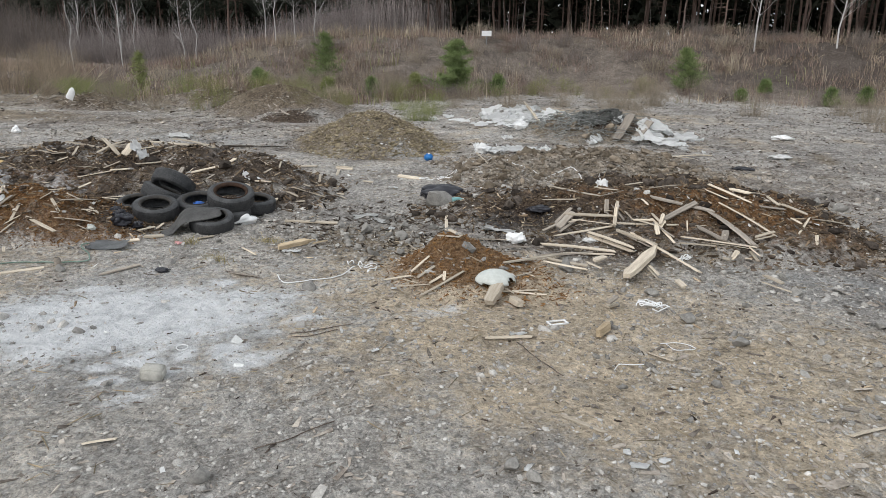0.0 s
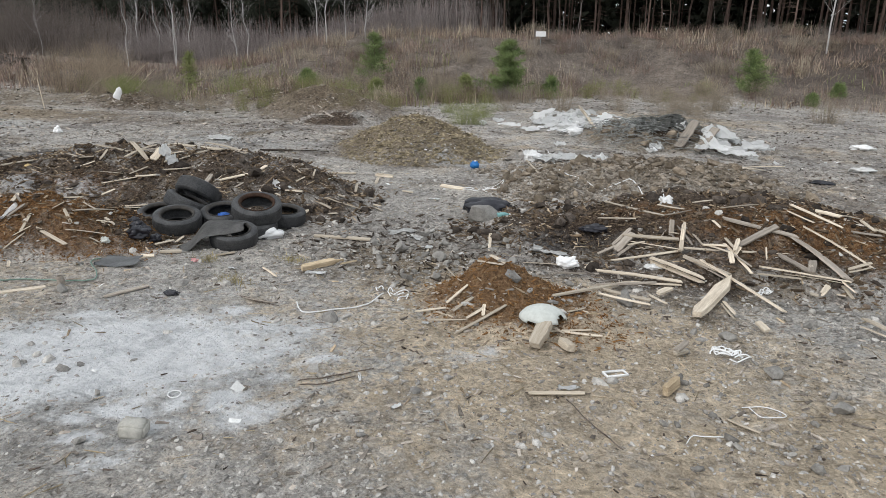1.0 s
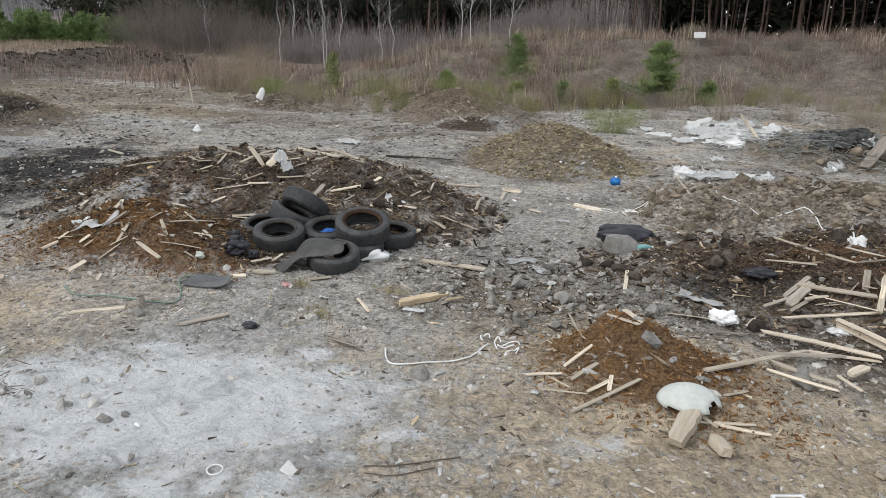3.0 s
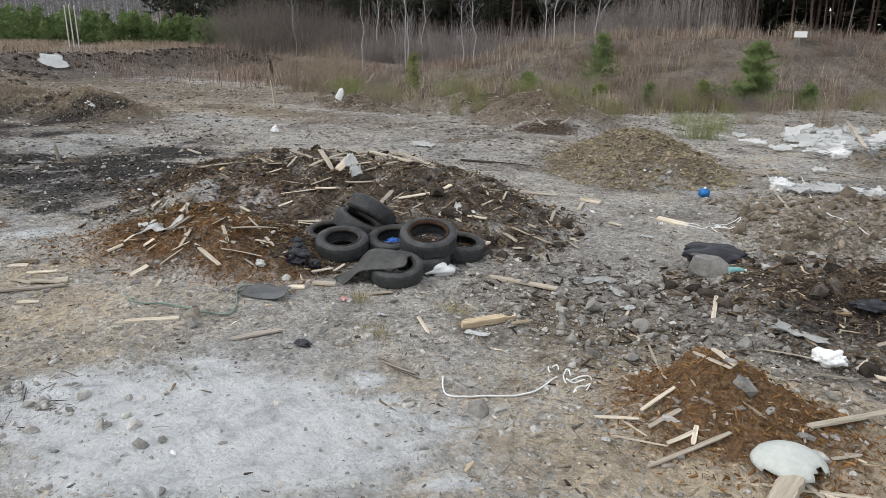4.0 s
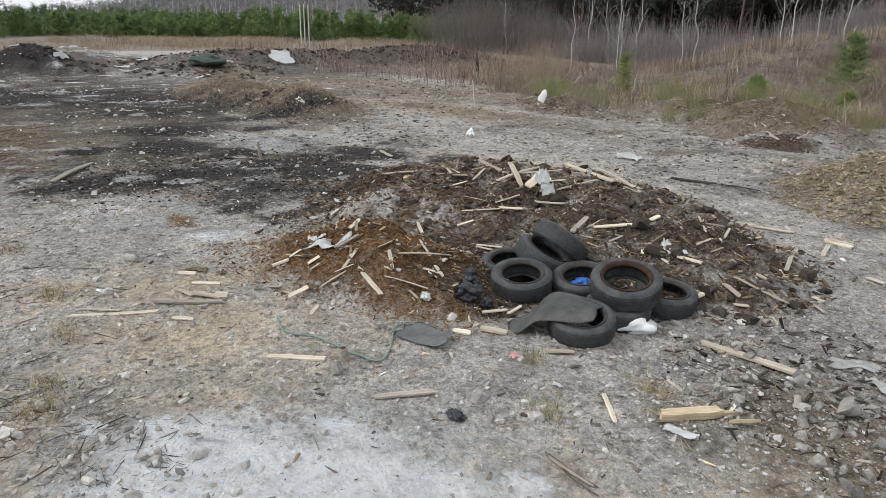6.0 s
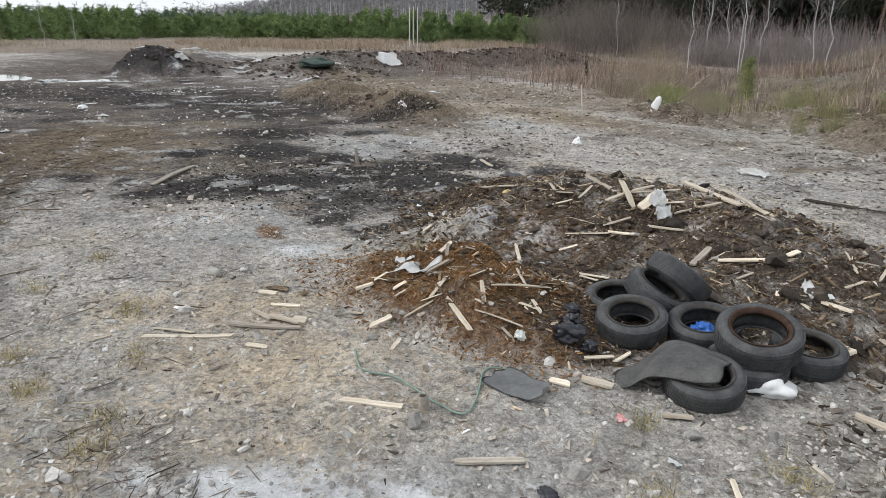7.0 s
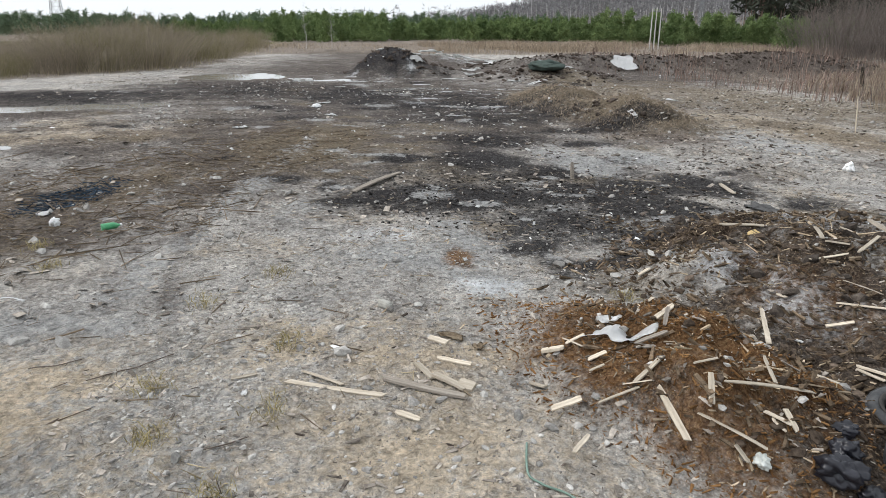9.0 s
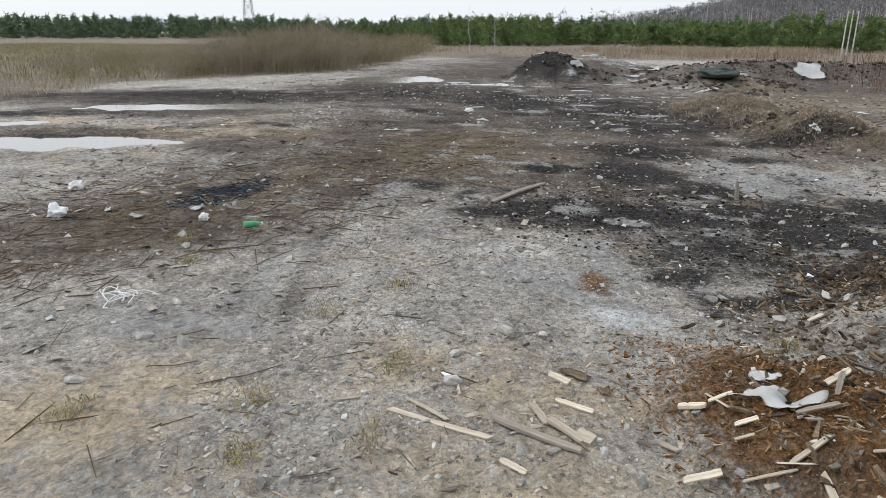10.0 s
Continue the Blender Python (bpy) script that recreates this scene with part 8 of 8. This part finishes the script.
sapling(-7.3, 30.2, 2.7, 2.1, "bushy green young pine at the foot of the bank", 1, 3.6)
sapling(-13.9, 30.0, 2.5, 1.5, "slim green young pine on the bank", 2)
sapling(2.9, 35.4, 2.2, 1.7, "green young pine before the bank", 3, 1.3)
sapling(-20.1, 24.4, 1.7, 0.75, "slim sparse pale green young pine on the bank", 4, 0.3, M_GREEN)
sapling(-15.8, 27.0, 1.0, 0.9, "small green young pine on the bank", 5)
for k, (x, y, h) in enumerate(((5.4, 34.0, 0.5), (6.6, 35.6, 0.6), (9.2, 34.0, 0.8), (10.8, 35.0, 0.8), (-10.4, 27.5, 0.8), (-5.6, 31.5, 1.0), (-11.6, 25.6, 0.8), (-8.9, 29.0, 1.0))):
    sapling(x, y, h, h * 0.75, "small yellowish green seedling pine", 20 + k, 0.8, M_GREEN if k > 5 else M_NEEDLE)

# young pine copses and the far wooded edges
nr = np.random.default_rng(81)


M_COPSE = simple("copse_needles", (0.10, 0.155, 0.06), (0.27, 0.345, 0.145), 0.35, 0.85, 0.0, per="island", vary=0.35)


def copse(name, rows, label, material=M_COPSE, size=0.36, tufts=420, boughs=16):
    """Young conifers: tufts gathered round bough ends that shorten towards a leading shoot."""
    pts = []
    for x, y, h in rows:
        z = float(height(x, y, False))
        wide = nr.uniform(0.26, 0.42) * h
        lev = nr.uniform(size=boughs) ** 0.8
        rad = wide * (1.05 - lev) ** 0.7 * nr.uniform(0.35, 1.1, boughs)
        a = nr.uniform(0, 6.283, boughs)
        ends = np.stack([x + rad * np.cos(a), y + rad * np.sin(a), z + 0.15 + lev * h * 0.92], -1)
        pick = nr.integers(0, boughs, tufts)
        puff = (0.075 * h * (1.25 - 0.7 * lev))[pick, None]
        pts.append(ends[pick] + nr.normal(size=(tufts, 3)) * puff * [1, 1, 0.7])
        tip = nr.uniform(0.75, 1.08, 14)
        pts.append(np.stack([x + nr.normal(size=14) * 0.03 * h, y + nr.normal(size=14) * 0.03 * h, z + tip * h], -1))
    put(name, fast_mesh(name, *needles(np.concatenate(pts), size, len(rows), 3, 0.11)), material, label=label, category="young wood", kind="stuff", flat=True)


# bearing from the yard's middle, degrees west of north, against distance and height
def arc(a0, a1, n, d0, d1, h0, h1):
    out = []
    for _ in range(n):
        a, d = radians(nr.uniform(a0, a1)), nr.uniform(d0, d1)
        out.append((-math.sin(a) * d - 1.0, math.cos(a) * d + 2.7, nr.uniform(h0, h1)))
    return out


copse("pine_copse", arc(62, 72, 90, 100, 122, 2.0, 4.6), "bushy green young pines at the yard's far end")
copse("pine_copse", arc(74, 82, 60, 120, 135, 2.0, 3.6), "bushy green young pines beyond the reeds")
copse("pine_copse", arc(57, 64, 60, 104, 118, 2.0, 4.2), "bushy green young pines at the yard's far end")
copse("pine_copse", arc(53, 59, 44, 100, 112, 2.0, 3.8), "bushy green young pines near the willows")
copse("pine_belt", arc(88, 97, 130, 112, 148, 1.8, 5.2), "belt of green young pines beyond the yard")
copse("pine_belt", arc(70, 89, 200, 128, 158, 1.6, 4.4), "belt of green young pines beyond the yard")
copse("pine_belt", arc(96, 104, 90, 135, 160, 2.0, 3.6), "belt of green young pines beyond the field")
# the haze of the distance is put into these paler needles
M_FARGREEN = simple("hazed_far_needles", (0.11, 0.16, 0.10), (0.20, 0.26, 0.16), 0.5, 0.9, 0.0, per="island", vary=0.3)
copse("far_wood", arc(74, 100, 240, 260, 330, 5, 8), "distant dark green wood edge", M_FARGREEN, 0.9, 110, 9)
copse("far_wood", arc(98, 135, 620, 220, 320, 3.4, 6.4), "distant dark green wood edge beyond the field", M_FARGREEN, 1.0, 80, 9)

# leafless birch wood on the far hill
lines, pts = [], []
for k in range(3000):
    x, y = -560 + nr.normal() * 140, 215 + nr.normal() * 80
    if -x < 260:
        continue
    z = float(height(x, y, False))
    h = nr.uniform(9, 14)
    lines.append([((x, y, z - 1), 0.28), ((x + nr.normal() * 0.4, y, z + h), 0.1)])
    for _ in range(9):
        lev = nr.uniform(0.35, 1.05)
        pts.append((x + nr.normal() * 1.6, y + nr.normal() * 1.6, z + h * lev))
put("hill_trunks", tube_mesh("hill_trunks", lines, 4), simple("far_birch_trunk", (0.3, 0.29, 0.29), (0.52, 0.51, 0.5), 0.5, 0.9, 0.0, per="island", vary=0.3), label="pale trunks of a birch wood on a hill", category="hill wood", kind="stuff")
put("hill_twigs", fast_mesh("hill_twigs", *needles(pts, 2.4, 44, 5, 0.05)), simple("far_twigs", (0.15, 0.148, 0.152), (0.27, 0.265, 0.27), 0.3, 0.95, 0.0, per="island", vary=0.25), label="grey leafless crowns of a birch wood on a hill", category="hill wood", kind="stuff", flat=True)


# ---- poles, pylons and the sign ----
for k, (x, y, h) in enumerate(((-77.4, 34.0, 4.3), (-77.25, 34.4, 4.4), (-77.1, 34.85, 4.3))):
    put("pole", tube_mesh("pole", [[((0, 0, -0.5), 0.07), ((0.0, 0.01, h * 0.5), 0.065), ((0.0, 0.02, h), 0.055)]], 8), M_POLE, pose(x, y, zat(x, y)), label="tall pale bare pole standing in reeds", category="pole", group="poles in the reeds")
for k, (x, y, h) in enumerate(((-78.5, -0.25, 4.9), (-78.4, -2.9, 4.8))):
    t, c = BIRCH[k]
    tree_thing("birch_tree", t, c, pose(x, y, zat(x, y), 0, 0, k * 50) @ Matrix.Scale(h / 9, 4), "thin pale birch in the open", "birch tree", "birches", (M_BIRCH, M_BIRCH), "crown")


def pylon(x, y, h, rz):
    lines = []
    w0, w1 = h * 0.07, h * 0.02

    def corner(q, s):
        w = w0 + (w1 - w0) * min(1, s * 1.15)
        return Vector(((w, w, -w, -w)[q] , (w, -w, -w, w)[q], s * h))
    levels = [0, 0.16, 0.3, 0.42, 0.53, 0.62, 0.7, 0.78, 0.86, 0.93, 1.0]
    for q in range(4):
        lines.append([(corner(q, s), 0.11) for s in levels])
        for a, b in zip(levels, levels[1:]):
            lines.append([(corner(q, a), 0.06), (corner((q + 1) % 4, b), 0.06)])
            lines.append([(corner((q + 1) % 4, a), 0.06), (corner(q, b), 0.06)])
            lines.append([(corner(q, b), 0.06), (corner((q + 1) % 4, b), 0.06)])
    t = group_empty("pylon", pose(x, y, zat(x, y), 0, 0, rz), "grey steel lattice pylon beyond the field", "pylon", "pylons")
    put("lattice", tube_mesh("lattice", lines, 4), M_STEEL, parent=t)
    for s, ln in ((0.66, 0.17), (0.8, 0.22), (0.94, 0.15)):
        arm = [[((-ln * h, 0, s * h + 0.2), 0.07), ((0, 0.3, s * h + 1.0), 0.09), ((ln * h, 0, s * h + 0.2), 0.07)], [((-ln * h, 0, s * h + 0.2), 0.06), ((ln * h, 0, s * h + 0.2), 0.06)]]
        put("crossarm", tube_mesh("crossarm", arm, 4), M_STEEL, parent=t)


pylon(-230.3, 113.3, 13.5, 20)
pylon(-285, -108, 32, 10)
sign = group_empty("sign", pose(-8.0, 38.6, zat(-8.0, 38.6), 0, 0, 12), "small blank white sign on a post on the bank", "sign")
put("post", tube_mesh("post", [[((0, 0, -0.3), 0.025), ((0, 0, 0.75), 0.025)]], 8), M_STEEL, parent=sign)
put("panel", fast_mesh("panel", CUBE * [0.28, 0.012, 0.14] + [0, -0.04, 0.62], CUBE_F), M_WHITE, parent=sign, flat=True)

# hills on the horizon, far beyond everything, with the haze painted in as blue
nr = np.random.default_rng(99)
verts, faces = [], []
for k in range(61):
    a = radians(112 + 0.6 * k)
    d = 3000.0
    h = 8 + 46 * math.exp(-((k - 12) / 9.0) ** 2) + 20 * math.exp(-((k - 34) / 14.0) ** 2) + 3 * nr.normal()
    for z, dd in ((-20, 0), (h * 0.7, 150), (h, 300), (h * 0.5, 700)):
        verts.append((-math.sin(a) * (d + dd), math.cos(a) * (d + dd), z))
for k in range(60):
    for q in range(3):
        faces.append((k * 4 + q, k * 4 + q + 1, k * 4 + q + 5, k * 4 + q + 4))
put("backdrop", fast_mesh("backdrop", verts, faces), simple("painted_haze_hill", (0.40, 0.46, 0.53), (0.47, 0.53, 0.60), 0.004, 1.0, 0.0), label="low hills on the horizon, haze painted in as blue", category="hills", kind="structure")

# small tufts of dry grass on the bare yard
nr = np.random.default_rng(120)
spots_ = [(-2.75, 4.85), (-4.6, 1.9), (-3.45, 5.3), (-2.6, 5.75), (-4.9, 2.0), (-6.14, 1.34), (-5.46, 1.52), (-6.77, 2.21), (-8.76, -0.38), (-7.71, 1.36), (-5.78, 0.21), (-5.75, 2.22), (-9.43, -0.77), (-7.48, 5.32), (-8.37, 1.96)]
pts = np.concatenate([np.stack([nr.normal(x, 0.09, 90), nr.normal(y, 0.07, 90)], -1) for x, y in spots_])
blades("grass_tuft", np.stack([pts[:, 0], pts[:, 1], height(pts[:, 0], pts[:, 1]) - 0.01], -1), 0.10, 0.006, 1.6, 121, simple("tuft_grass", (0.22, 0.185, 0.09), (0.5, 0.42, 0.22), 2.0, 0.9, 0.0, per="island", vary=0.4), "yellowish tufts of dry grass on gravel")
